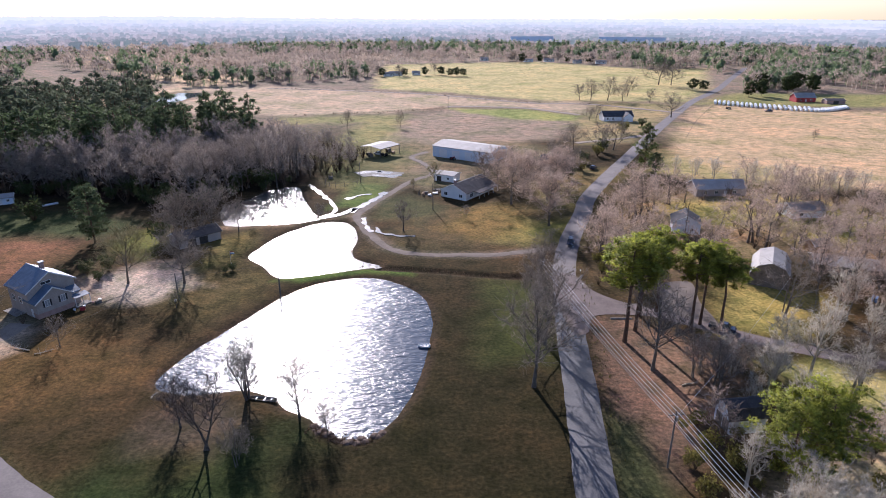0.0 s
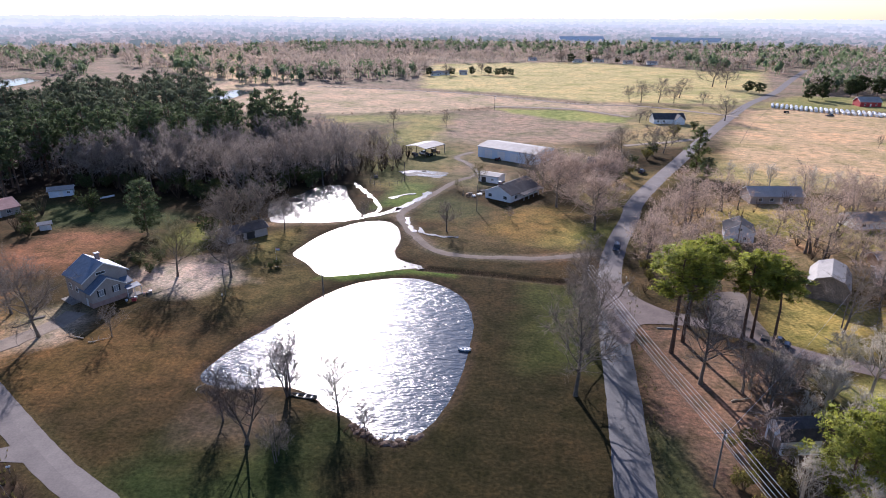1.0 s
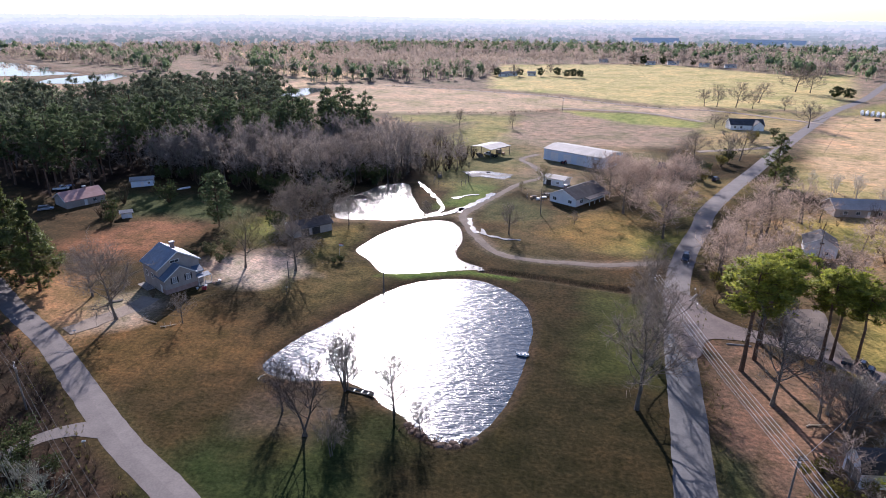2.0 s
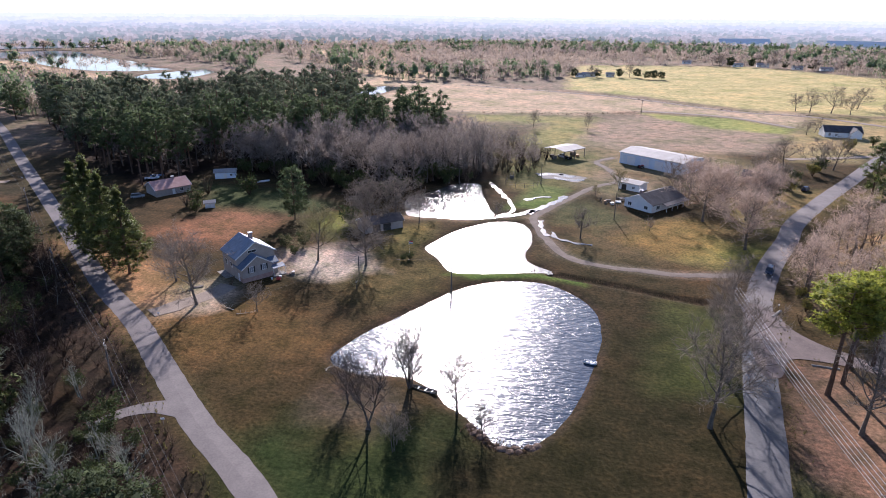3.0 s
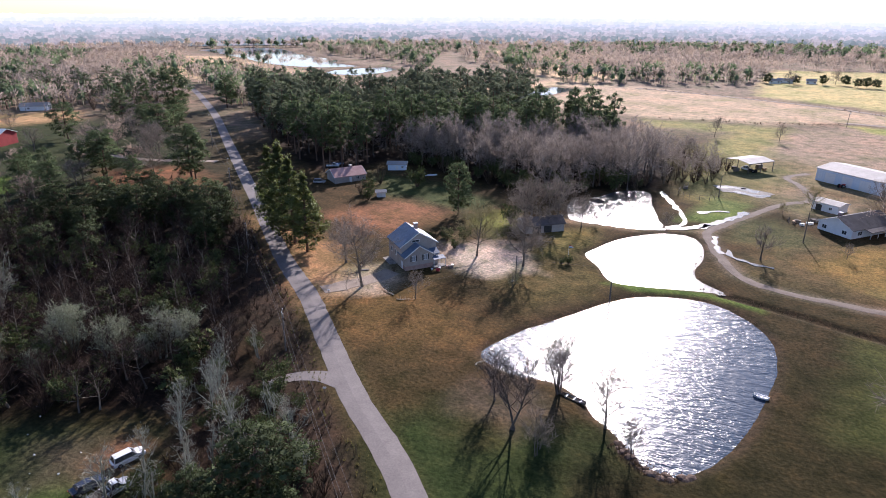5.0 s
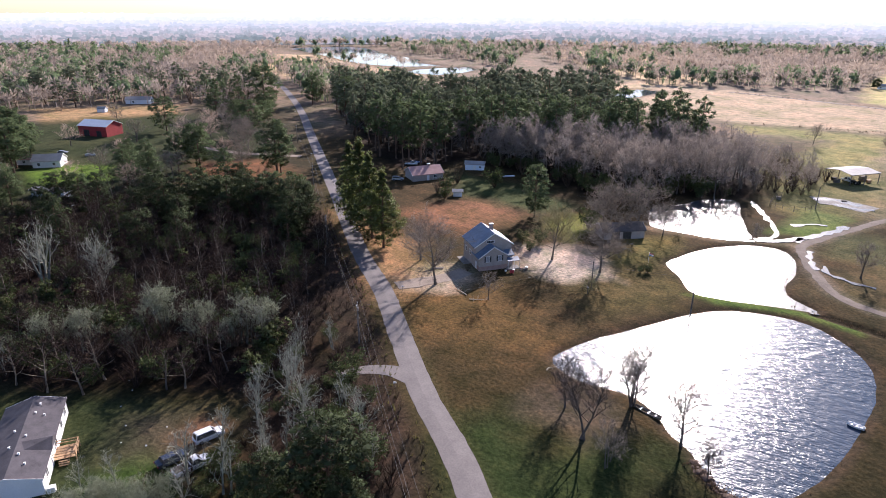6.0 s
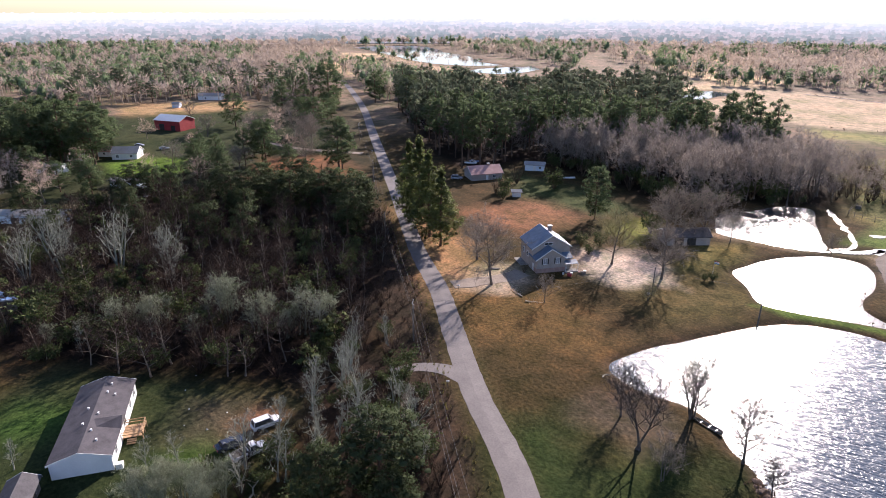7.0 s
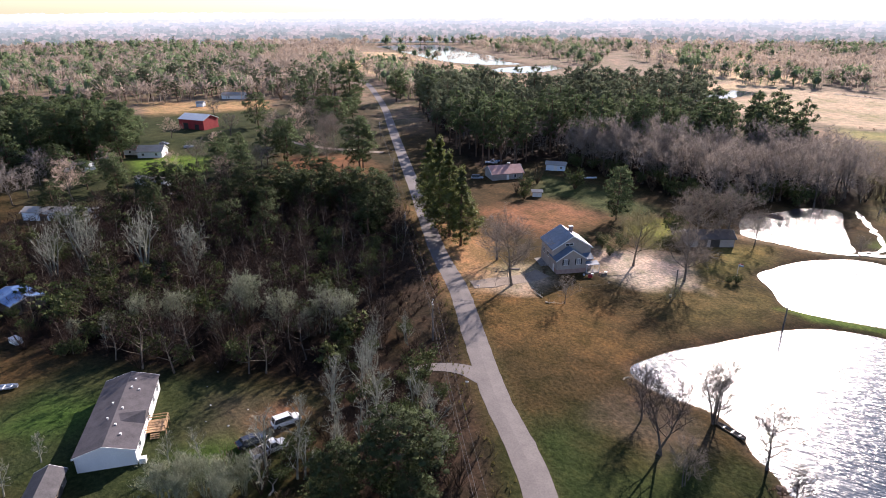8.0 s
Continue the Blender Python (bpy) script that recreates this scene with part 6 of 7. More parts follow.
def deck(x, y, turn, w, d, z, steps, label):
    ob = thing("deck", pose(x, y, 0, 0, 0, turn), label, "deck")
    n = int(d / 0.3)
    for i in range(n):
        g = Geo()
        g.box(-w / 2, -d / 2 + i * d / n + 0.01, z - 0.06, w / 2, -d / 2 + (i + 1) * d / n - 0.01, z)
        part("plank", g, BARE_WOOD, ob)
    for px in (-w / 2, 0, w / 2):
        for py in (-d / 2, d / 2):
            g = Geo()
            g.box(px - .07, py - .07, -0.1, px + .07, py + .07, z + 1.0)
            part("post", g, BARE_WOOD, ob)
    for zz in (0.5, 0.98):
        for y0, y1, x0, x1 in ((d / 2 - .05, d / 2 + .05, -w / 2, w / 2), (-d / 2, d / 2, w / 2 - .05, w / 2 + .05), (-d / 2, d / 2, -w / 2 - .05, -w / 2 + .05)):
            g = Geo()
            g.box(x0, y0, z + zz - .06, x1, y1, z + zz + .06)
            part("rail", g, BARE_WOOD, ob)
    for k in range(steps):
        g = Geo()
        g.box(w / 2 + 0.1 + k * 0.3, -0.7, z - 0.18 * (k + 1) - 0.05, w / 2 + 0.42 + k * 0.3, 0.7, z - 0.18 * (k + 1))
        part("step", g, BARE_WOOD, ob)


M_HOME = pose(-100.6, 19.9, 0, 0, 0, -28.3)
dx = M_HOME @ Vector((2.2, 5.6, 0))
deck(dx.x, dx.y, -28.3, 3.4, 3.2, 0.75, 3, "raw timber deck with rails at the white home")
simple_house("small open-fronted shed with a dark curved roof", -90.8, 6.8, -28, 6.0, 3.6, 2.1, 0.9, GREY_WOOD, SHINGLE_DARK, [("opening", "b", 0, 0, 2.2, 1.9), ("opening", "r", 0, 0, 1.6, 1.8)], "shed", "shed")

# yards behind the gabled house
simple_house("low house with a faded pinkish roof", -166, 186, 62, 13, 9.5, 2.6, 2.3, BEIGE_SIDING, SHINGLE_PINK,
             [("window", "r", 1, 1.5, 1.2, 1.0), ("door", "f", 0, 0, 1, 2.1), ("window", "f", 3, 1.5, 1.2, 1.1)], chimney=(2, 0, 5.6))
simple_house("small white shed with a pale roof", -159, 211.5, 30, 8, 4.5, 2.5, 0.9, METAL_BLUE, METAL_ROOF, [("door", "f", 0, 0, 1.2, 2.0), ("window", "f", 2.4, 1.4, 0.8, 0.7)], "shed", "shed")
simple_house("tiny white pump house on the grass", -139, 174.2, 40, 3.2, 2.6, 1.9, 0.5, WHITE_SIDING, METAL_ROOF, [("door", "f", 0, 0, 0.8, 1.7)], "shed", "shed")
# farmstead beyond the ponds
RANCH = simple_house("low white ranch house with a dark grey roof", 9.3, 225.7, 55, 19, 11.2, 2.8, 2.5, WHITE_SIDING, SHINGLE_DARK,
                     [("window", "l", 3.4, 1.5, 1.4, 1.1), ("window", "l", -3.2, 1.5, 1.4, 1.1), ("window", "f", -6, 1.5, 1.8, 1.2), ("door", "f", 0, 0, 1.0, 2.1), ("window", "f", 3.5, 1.5, 1.6, 1.2),
                      ("window", "f", 7, 1.5, 1.2, 1.2)], chimney=(-6, 1.6, 6.0))
g = Geo()
g.prism([(-4.5, -5.9, 2.62), (-4.5, -8.2, 2.15), (9.4, -8.2, 2.15), (9.4, -5.9, 2.62)], [(-4.5, -5.9, 2.76), (-4.5, -8.2, 2.29), (9.4, -8.2, 2.29), (9.4, -5.9, 2.76)])
part("porch_roof", g, SHINGLE_BROWN, RANCH)
for k in range(5):
    g = Geo()
    g.box(-4.3 + k * 3.35, -8.05, -0.1, -4.15 + k * 3.35, -7.9, 2.3)
    part("porch_post", g, WHITE_PAINT, RANCH)
BARN = simple_house("long pale-blue metal barn with a galvanised roof", 12.8, 289.5, -33, 31, 17.5, 5.0, 1.3, METAL_BLUE, METAL_ROOF,
                    [("roll_door", "f", -9.5, 0, 4.2, 4.0), ("roll_door", "f", -2.5, 0, 4.2, 4.0), ("roll_door", "f", 4.5, 0, 4.2, 4.0), ("opening", "f", 12, 0, 1.2, 2.1)], "barn", "barn", over=0.3)
for k in range(32):
    g = Geo()
    x = -15.3 + k * 0.985
    g.box(x, -8.82, 0, x + 0.09, -8.75, 4.95)
    part("rib", g, METAL_BLUE, BARN)
simple_house("small pale shed with a flat metal roof", 1.6, 245.5, -28, 9, 6, 2.8, 0.6, WHITE_SIDING, METAL_ROOF, [("opening", "f", -2, 0, 2.0, 2.1), ("window", "f", 2, 1.4, .9, .8)], "shed", "shed")


def pole_barn(x, y, turn, L, W, h):
    ob = thing("carport", pose(x, y, 0, 0, 0, turn), "open pole barn with a pale metal roof", "carport")
    for px in (-L / 2 + .3, 0, L / 2 - .3):
        for py in (-W / 2 + .3, W / 2 - .3):
            g = Geo()
            g.box(px - .12, py - .12, -0.2, px + .12, py + .12, h)
            part("post", g, GREY_WOOD, ob)
    for s in (-1, 1):
        g = Geo()
        g.v.extend([(-L / 2, 0, h + 0.9), (L / 2, 0, h + 0.9), (L / 2, s * W / 2, h), (-L / 2, s * W / 2, h), (-L / 2, 0, h + 1.0), (L / 2, 0, h + 1.0), (L / 2, s * W / 2, h + 0.12), (-L / 2, s * W / 2, h + 0.12)])
        g.f.extend([(0, 1, 2, 3), (7, 6, 5, 4), (0, 3, 7, 4), (1, 5, 6, 2), (2, 6, 7, 3)])
        part("roof", g, METAL_ROOF, ob)
    for py in (-W / 2 + .3, W / 2 - .3):
        g = Geo()
        g.box(-L / 2, py - .06, h - .25, L / 2, py + .06, h)
        part("beam", g, GREY_WOOD, ob)


pole_barn(-30.4, 294.5, 56, 15, 12.5, 4.3)
ob = ribbon("pavement", [(-36, 254), (-30, 256.5), (-18, 252.5)], 10, CONCRETE, "wet concrete slab with puddles", "slab", z=0.1, ragged=1.2, crown=0.02)

# houses and sheds east of the country road
FARM = simple_house("white farmhouse with a dark roof between fields", 111, 397, 5, 19, 9, 3.0, 2.8, WHITE_SIDING, SHINGLE_DARK,
             [("window", "f", x, 1.6, 1.0, 1.2) for x in (-7, -3.5, 3, 6.5)] + [("door", "f", 0, 0, 1, 2.1)], "house", "house")
g = Geo()
g.box(2.6, -7.4, -0.2, 8.4, -4.55, 3.0)
g.prism([(2.6, -7.4, 3.0), (8.4, -7.4, 3.0), (8.4, -4.55, 3.0), (2.6, -4.55, 3.0)], [(5.49, -7.4, 5.3), (5.51, -7.4, 5.3), (5.51, -4.55, 5.3), (5.49, -4.55, 5.3)])
part("front_wing", g, WHITE_SIDING, FARM, "white gabled front wing")
for s in (-1, 1):
    g = Geo()
    lower = [(5.5, -7.8, 5.36), (5.5, -0.6, 5.36), (5.5 + s * 3.3, -0.6, 2.76), (5.5 + s * 3.3, -7.8, 2.76)]
    g.prism(lower, [(x, y, z + 0.16) for x, y, z in lower])
    part("wing_roof", g, SHINGLE_DARK, FARM)
simple_house("grey house among bare trees", 104, 226, 3, 19, 9, 2.8, 2.4, BEIGE_SIDING, TAN_ROOF, [("window", "f", x, 1.5, 1.2, 1.1) for x in (-6, -2, 5)] + [("door", "f", 1.5, 0, 1, 2.1)])
simple_house("white gable-fronted shed with a dark attic vent", 76.6, 183.5, 74, 8.5, 8.2, 3.4, 2.2, WHITE_SIDING, SHINGLE_DARK, [("window", "l", 0, 4.1, 1.1, 0.7), ("window", "l", -1.6, 1.4, 0.8, 0.8)], "shed", "shed")
simple_house("low pale house behind the grove", 122, 199, 8, 12, 8, 2.6, 1.9, WHITE_SIDING, METAL_ROOF, [("window", "f", -3, 1.5, 1.2, 1.1), ("door", "f", 1, 0, 1, 2.1)])
simple_house("low brown house under the trees", 51.5, 271.5, -20, 14, 8, 2.6, 1.9, BRICK_PINK, SHINGLE_BROWN, [("window", "f", -3, 1.5, 1.2, 1.1), ("door", "f", 1, 0, 1, 2.1)])
simple_house("pale low outbuilding behind bare trees", 108, 150, -20, 18, 8, 2.5, 1.3, GREY_WOOD, TAN_ROOF, [("opening", "f", 0, 0, 3, 2.2)], "outbuilding", "shed")
simple_house("small tan shed among bare trees", 108, 165, 10, 5, 4, 2.4, 1.2, BARE_WOOD, METAL_ROOF, [("door", "f", 0, 0, 1, 2)], "shed", "shed")


def gambrel_shed(x, y, turn, L, W, label, wall, roof, tall=1.0):
    ob = thing("shed", pose(x, y, 0, 0, 0, turn), label, "shed")
    prof = [(-W / 2, 0), (W / 2, 0), (W / 2, 2.6 * tall), (W * 0.33, 4.3 * tall), (0, 5.2 * tall), (-W * 0.33, 4.3 * tall), (-W / 2, 2.6 * tall)]
    for x0 in (-L / 2, L / 2 - 0.2):
        g = Geo()
        g.v.extend([(x0, a, b - .2 * (b == 0)) for a, b in prof] + [(x0 + .2, a, b - .2 * (b == 0)) for a, b in prof])
        g.f.extend([tuple(range(6, -1, -1)), tuple(range(7, 14))] + [(i, (i + 1) % 7, 7 + (i + 1) % 7, 7 + i) for i in range(7)])
        part("wall", g, wall, ob)
    for s in (-1, 1):
        g = Geo()
        a, b = sorted((s * W / 2, s * (W / 2 - .15)))
        g.box(-L / 2 + .2, a, -0.2, L / 2 - .2, b, 2.6 * tall)
        part("wall", g, wall, ob)
    for i in range(2, 6):
        (a0, b0), (a1, b1) = prof[i], prof[i + 1]
        g = Geo()
        e = L / 2 + 0.5
        g.v.extend([(-e, a0, b0), (e, a0, b0), (e, a1, b1), (-e, a1, b1), (-e, a0, b0 + .15), (e, a0, b0 + .15), (e, a1, b1 + .15), (-e, a1, b1 + .15)])
        g.f.extend([(3, 2, 1, 0), (4, 5, 6, 7), (0, 1, 5, 4), (2, 3, 7, 6), (1, 2, 6, 5), (3, 0, 4, 7)])
        part("roof_panel", g, roof, ob)
    for px, w in ((-W * 0.2, 1.6), (W * 0.2, 1.6)):
        g = Geo()
        g.box(-L / 2 - .06, px - w / 2, 0, -L / 2 + .02, px + w / 2, 2.3)
        part("door", g, GREY_WOOD, ob)
    return ob


gambrel_shed(84.2, 145.0, 62, 12.5, 9.2, "barn-shaped wooden shed with a bright metal roof", GREY_WOOD, METAL_ROOF, 1.25)
gambrel_shed(49.2, 84.6, 8, 6.2, 4.6, "barn-shaped shed with a dark roof and white ends", WHITE_SIDING, SHINGLE_DARK)
# buildings by the west road
simple_house("red barn with a white metal roof", -363, 141, 25, 18, 12, 5.5, 2.4, RED_PAINT, WHITE_PAINT, [("opening", "f", -4, 0, 3.5, 3.5), ("opening", "f", 4, 0, 3, 3)], "barn", "barn")
simple_house("small white cottage with a pale roof", -305, 95, 52, 11, 8.5, 2.8, 2.2, WHITE_SIDING, METAL_ROOF, [("door", "l", 0, 0, 1, 2.1), ("window", "f", -3, 1.5, 1, 1.1), ("window", "f", 3, 1.5, 1, 1.1), ("window", "l", 2.6, 1.5, 1, 1.1)])
simple_house("little white house with a rusty roof", -316, 90, 40, 8, 6, 2.5, 1.6, WHITE_SIDING, SHINGLE_PINK, [("window", "f", 0, 1.5, 1, 1)])
simple_house("long trailer with a white metal roof", -252, 77, 29, 14, 4.2, 2.6, 0.6, METAL_BLUE, METAL_ROOF, [("window", "f", -4, 1.5, 1, 0.9), ("door", "f", 0, 0, .9, 2), ("window", "f", 4, 1.5, 1, .9)], "mobile_home", "house")
simple_house("long low metal building behind bare trees", -230, 40, 45, 22, 6, 2.8, 1.0, METAL_BLUE, METAL_ROOF, [("opening", "f", -4, 0, 2.5, 2.2), ("opening", "f", 4, 0, 2.5, 2.2)], "outbuilding", "shed")
simple_house("white shed under tall pines", -297, 62, 45, 10, 6, 2.8, 1.2, WHITE_SIDING, METAL_ROOF, [("opening", "f", 0, 0, 2.5, 2.2)], "shed", "shed")
simple_house("white shed beside dark pines", -316, 77, 40, 7, 4, 2.4, 0.8, WHITE_SIDING, METAL_ROOF, [("door", "f", 0, 0, 1, 2)], "shed", "shed")
simple_house("white-roofed house at the field's edge", -468, 212, 45, 17, 8, 3.0, 1.8, WHITE_SIDING, METAL_ROOF, [("window", "f", -3, 1.5, 1.2, 1.1), ("door", "f", 1, 0, 1, 2.1)])
simple_house("small shed at the field's edge", -445, 176, 40, 5, 4, 2.5, 1.0, METAL_BLUE, METAL_ROOF, [("door", "f", 0, 0, 1, 2)], "shed", "shed")
simple_house("blue-roofed open shelter at the wood's edge", -163.5, 16.5, 15, 9, 7, 2.8, 0.9, GREY_WOOD, BLUE_TARP, [("opening", "f", 0, 0, 4, 2.3), ("opening", "r", 0, 0, 3, 2.3)], "shelter", "shed")
# far farms
simple_house("red brick house with a pale roof beyond the field", 280, 487, 0, 15, 10, 3.4, 3.0, RED_PAINT, METAL_ROOF, [("window", "f", x, 1.6, 1.1, 1.2) for x in (-4, 4)] + [("door", "f", 0, 0, 1, 2.1)])
simple_house("brown shed beyond the hay bales", 297, 475, 0, 14, 7, 2.6, 1.0, BRICK_PINK, SHINGLE_BROWN, [("opening", "f", 0, 0, 4, 2.3)], "shed", "shed")
simple_house("red barn far beyond the field", 402, 545, 0, 22, 12, 4, 3, RED_PAINT, METAL_ROOF, [("opening", "f", 0, 0, 4, 3)], "barn", "barn")
for hx, hy, ht, hl in ((-60, 690, 10, 14), (-52, 700, 0, 20), (-30, 705, 5, 12), (120, 900, 0, 18), (150, 905, 0, 20), (185, 880, 10, 16), (215, 870, 0, 20), (60, 930, 0, 16)):
    simple_house("distant white farm building at the field's end", hx, hy, ht, hl * 0.7, 7, 2.7, 1.6, WHITE_SIDING, METAL_ROOF, [("window", "f", -3, 1.6, 1.4, 1.2), ("window", "f", 3, 1.6, 1.4, 1.2)], "farm_building", "building", group="distant buildings")
for hx, hy, ht, hl, hw in ((205, 1500, 5, 100, 30), (380, 1470, -14, 50, 24), (436, 1450, -18, 70, 20), (480, 1436, -20, 26, 20)):
    simple_house("distant long white commercial building", hx, hy, ht, hl, hw, 5, 9, WHITE_SIDING, WHITE_PAINT, [("opening", "f", -8, 0, 6, 4), ("opening", "f", 8, 0, 6, 4)], "warehouse", "building", group="distant buildings")


# ---- vehicles and boats ----
def vehicle(kind, x, y, turn, paint, label, lift=0.0):
    """A car seen from above: lofted body, glazed cabin, wheels, lamps."""
    ob = thing(kind, pose(x, y, lift, 0, 0, turn), label, "truck" if kind == "pickup_truck" else "car")
    L, W = {"pickup_truck": (5.6, 1.95), "suv": (4.8, 1.9), "sedan": (4.6, 1.8)}[kind]
    g = Geo()
    sect = [(-L / 2, 0.55, 0.80, 0.8), (-L / 2 + .12, 0.35, 0.95, 0.95), (-L * 0.2, 0.3, 1.02, 1.0), (L * 0.2, 0.3, 1.02, 1.0), (L / 2 - .35, 0.32, 0.95, 0.97), (L / 2, 0.5, 0.75, 0.84)]
    for px, z0, z1, f in sect:
        h = W / 2 * f
        g.v.extend([(px, -h, z0), (px, h, z0), (px, h, (z0 + z1) / 2 + .1), (px, h * .93, z1), (px, -h * .93, z1), (px, -h, (z0 + z1) / 2 + .1)])
    for i in range(5):
        for k in range(6):
            a, b = i * 6 + k, i * 6 + (k + 1) % 6
            g.f.append((a, b, b + 6, a + 6))
    g.f.extend([(5, 4, 3, 2, 1, 0), tuple(range(30, 36))])
    part("body", g, paint, ob)
    c0, c1 = {"pickup_truck": (-0.1, 1.6), "suv": (-2.2, 1.2), "sedan": (-1.6, 1.1)}[kind]
    zr = 1.78 if kind != "sedan" else 1.45
    h = W / 2 * 0.9
    lo = [(c0, -h, 1.0), (c1, -h, 1.0), (c1, h, 1.0), (c0, h, 1.0)]
    hi = [(c0 + .25, -h * .8, zr - .06), (c1 - .6, -h * .8, zr - .06), (c1 - .6, h * .8, zr - .06), (c0 + .25, h * .8, zr - .06)]
    g = Geo()
    g.prism(lo, hi)
    cab = part("cabin", g, GLASS, ob, "dark glazed cabin")
    g = Geo()
    g.prism([(a, b, zr - .06) for a, b, _ in hi], [(a * .98 + .02 * (c0 + c1) / 2, b * .94, zr) for a, b, _ in hi])
    for a, b in zip(lo, hi):
        g.tube([a, b], [0.06, 0.06], 4)
    part("roof", g, paint, cab)
    if kind == "pickup_truck":
        g = Geo()
        g.box(-L / 2 + .2, -W / 2 * .82, 1.0, c0 - .15, W / 2 * .82, 1.035)
        part("bed", g, DARK_INSIDE, ob)
    for px in (-L * 0.31, L * 0.32):
        for s in (-1, 1):
            g = Geo()
            g.tube([(px, s * (W / 2 - .22), 0.34), (px, s * (W / 2 + .01), 0.34)], [0.34, 0.34], 14)
            w = part("wheel", g, RUBBER, ob)
            r = Geo()
            r.tube([(px, s * (W / 2 - .05), 0.34), (px, s * (W / 2 + .03), 0.34)], [0.2, 0.18], 10)
            part("rim", r, CHROME, w)
    for s in (-1, 1):
        g = Geo()
        g.box(L / 2 - .12, s * .62 - .16, 0.6, L / 2 + .02, s * .62 + .16, 0.74)
        part("headlight", g, WHITE_PAINT, ob)
        g = Geo()
        g.box(-L / 2 - .03, s * .72 - .1, 0.65, -L / 2 + .1, s * .72 + .1, 0.85)
        part("tail_light", g, RED_PAINT, ob)


vehicle("suv", 37.8, 170.0, 254, CAR_DARK, "dark car with a pale roof on the road", 0.2)
vehicle("suv", -83.0, 40.0, 80, CAR_WHITE, "white estate car parked on bare earth")
vehicle("pickup_truck", -78.6, 34.6, 84, CAR_WHITE, "white pickup truck parked among saplings")
vehicle("sedan", -82.2, 33.4, 84, CAR_DARK, "dark old sedan parked beside a truck")
vehicle("suv", -171.2, 175.8, 40, CAR_SILVER, "silver car parked by the pink-roofed house")
vehicle("pickup_truck", -185.5, 199.5, 35, CAR_WHITE, "white truck parked behind the pink-roofed house")
vehicle("suv", -233.4, 75.2, 30, CAR_SILVER, "silver van parked by the trailer")
vehicle("suv", 66, 264.0, 60, CAR_DARK, "dark car parked off the road")
vehicle("pickup_truck", 226.9, 432.7, 10, CAR_DARK, "dark farm truck standing in the tan field")
vehicle("pickup_truck", -31, 293, 146, CAR_WHITE, "white truck under the pole barn roof")
vehicle("pickup_truck", 60.5, 117.6, 330, CAR_DARK, "dark truck parked on the lane under pines")
vehicle("sedan", -301, 66, 40, CAR_WHITE, "white car parked by a white shed")
vehicle("sedan", -327, 108, 40, CAR_SILVER, "silver car parked on the yard grass")
vehicle("sedan", -311, 114, 70, CAR_SILVER, "pale car parked on the yard grass")


def boat(x, y, z, turn, L, W, material, label, name="boat", tilt=0.0):
    ob = thing(name, pose(x, y, z, tilt, 0, turn), label, "boat")
    g = Geo()
    n = 9
    for i in range(n):
        f = i / (n - 1)
        h = W / 2 * max(0.05, math.sin(math.pi * (0.06 + 0.88 * f)) ** 0.6)
        sheer = 0.42 + 0.16 * (2 * f - 1) ** 2
        px = -L / 2 + f * L
        g.v.extend([(px, -h, sheer), (px, -h * .8, 0.08), (px, 0, 0.0), (px, h * .8, 0.08), (px, h, sheer), (px, h * .9, sheer), (px, h * .7, 0.14), (px, 0, 0.1), (px, -h * .7, 0.14), (px, -h * .9, sheer)])
    for i in range(n - 1):
        for k in range(10):
            a, b = i * 10 + k, i * 10 + (k + 1) % 10
            g.f.append((b, a, a + 10, b + 10))
    g.f.extend([tuple(range(0, 10)), tuple(range((n - 1) * 10 + 9, (n - 1) * 10 - 1, -1))])
    part("hull", g, material, ob)
    for f in (-0.25, 0.05, 0.3):
        g = Geo()
        g.box(f * L - .12, -W / 2 * .86, 0.32, f * L + .12, W / 2 * .86, 0.36)
        part("thwart", g, WHITE_PAINT, ob)


boat(-31.9, 91.9, -0.24, -8, 5.0, 1.3, GREY_WOOD, "dark flat-bottomed rowing boat tied at the bank")
boat(-3.9, 111.0, -0.52, -5, 2.6, 1.2, WHITE_PAINT, "small white boat drawn up at the shore")
boat(-140.2, 209.7, 0, 48, 5.0, 1.7, CAR_WHITE, "white motorboat standing on the grass")
boat(-186, 203, 0.3, 40, 5.2, 1.8, BLUE_TARP, "covered boat beside the pink-roofed house")
boat(-126.6, 7.3, 0.2, 60, 5.0, 1.7, CAR_SILVER, "old boat lying in the yard grass")


# ---- poles and cables ----
def utility_pole(x, y, h, turn, label, arm=2.4, lamp=False):
    ob = thing("utility_pole", pose(x, y, 0, 0, 0, turn), label, "pole", "utility poles")
    g = Geo()
    g.tube([(0, 0, -0.5), (0, 0, h / 2), (0, 0, h)], [0.16, 0.14, 0.11], 8)
    part("pole", g, GREY_WOOD, ob)
    if arm:
        g = Geo()
        g.box(-arm / 2, -.06, h - .75, arm / 2, .06, h - .62)
        a = part("crossarm", g, GREY_WOOD, ob)
        for px in (-arm / 2 + .1, -arm / 6, arm / 6, arm / 2 - .1):
            k = Geo()
            k.tube([(px, 0, h - .62), (px, 0, h - .45)], [0.05, 0.07], 6)
            part("insulator", k, WHITE_PAINT, a)
        k = Geo()
        k.tube([(0.28, 0.1, h - 1.9), (0.28, 0.1, h - 1.1)], [0.2, 0.2], 8)
        part("transformer", k, CHROME, ob)
    if lamp:
        k = Geo()
        k.tube([(0, 0, h - .3), (0.9, 0, h), (1.3, 0, h - .05)], [0.03, 0.03, 0.03], 5)
        arm_ob = part("lamp_arm", k, CHROME, ob)
        k = Geo()
        k.tube([(1.2, 0, h - .12), (1.6, 0, h - .15)], [0.12, 0.16], 8)
        part("lamp_head", k, WHITE_PAINT, arm_ob)


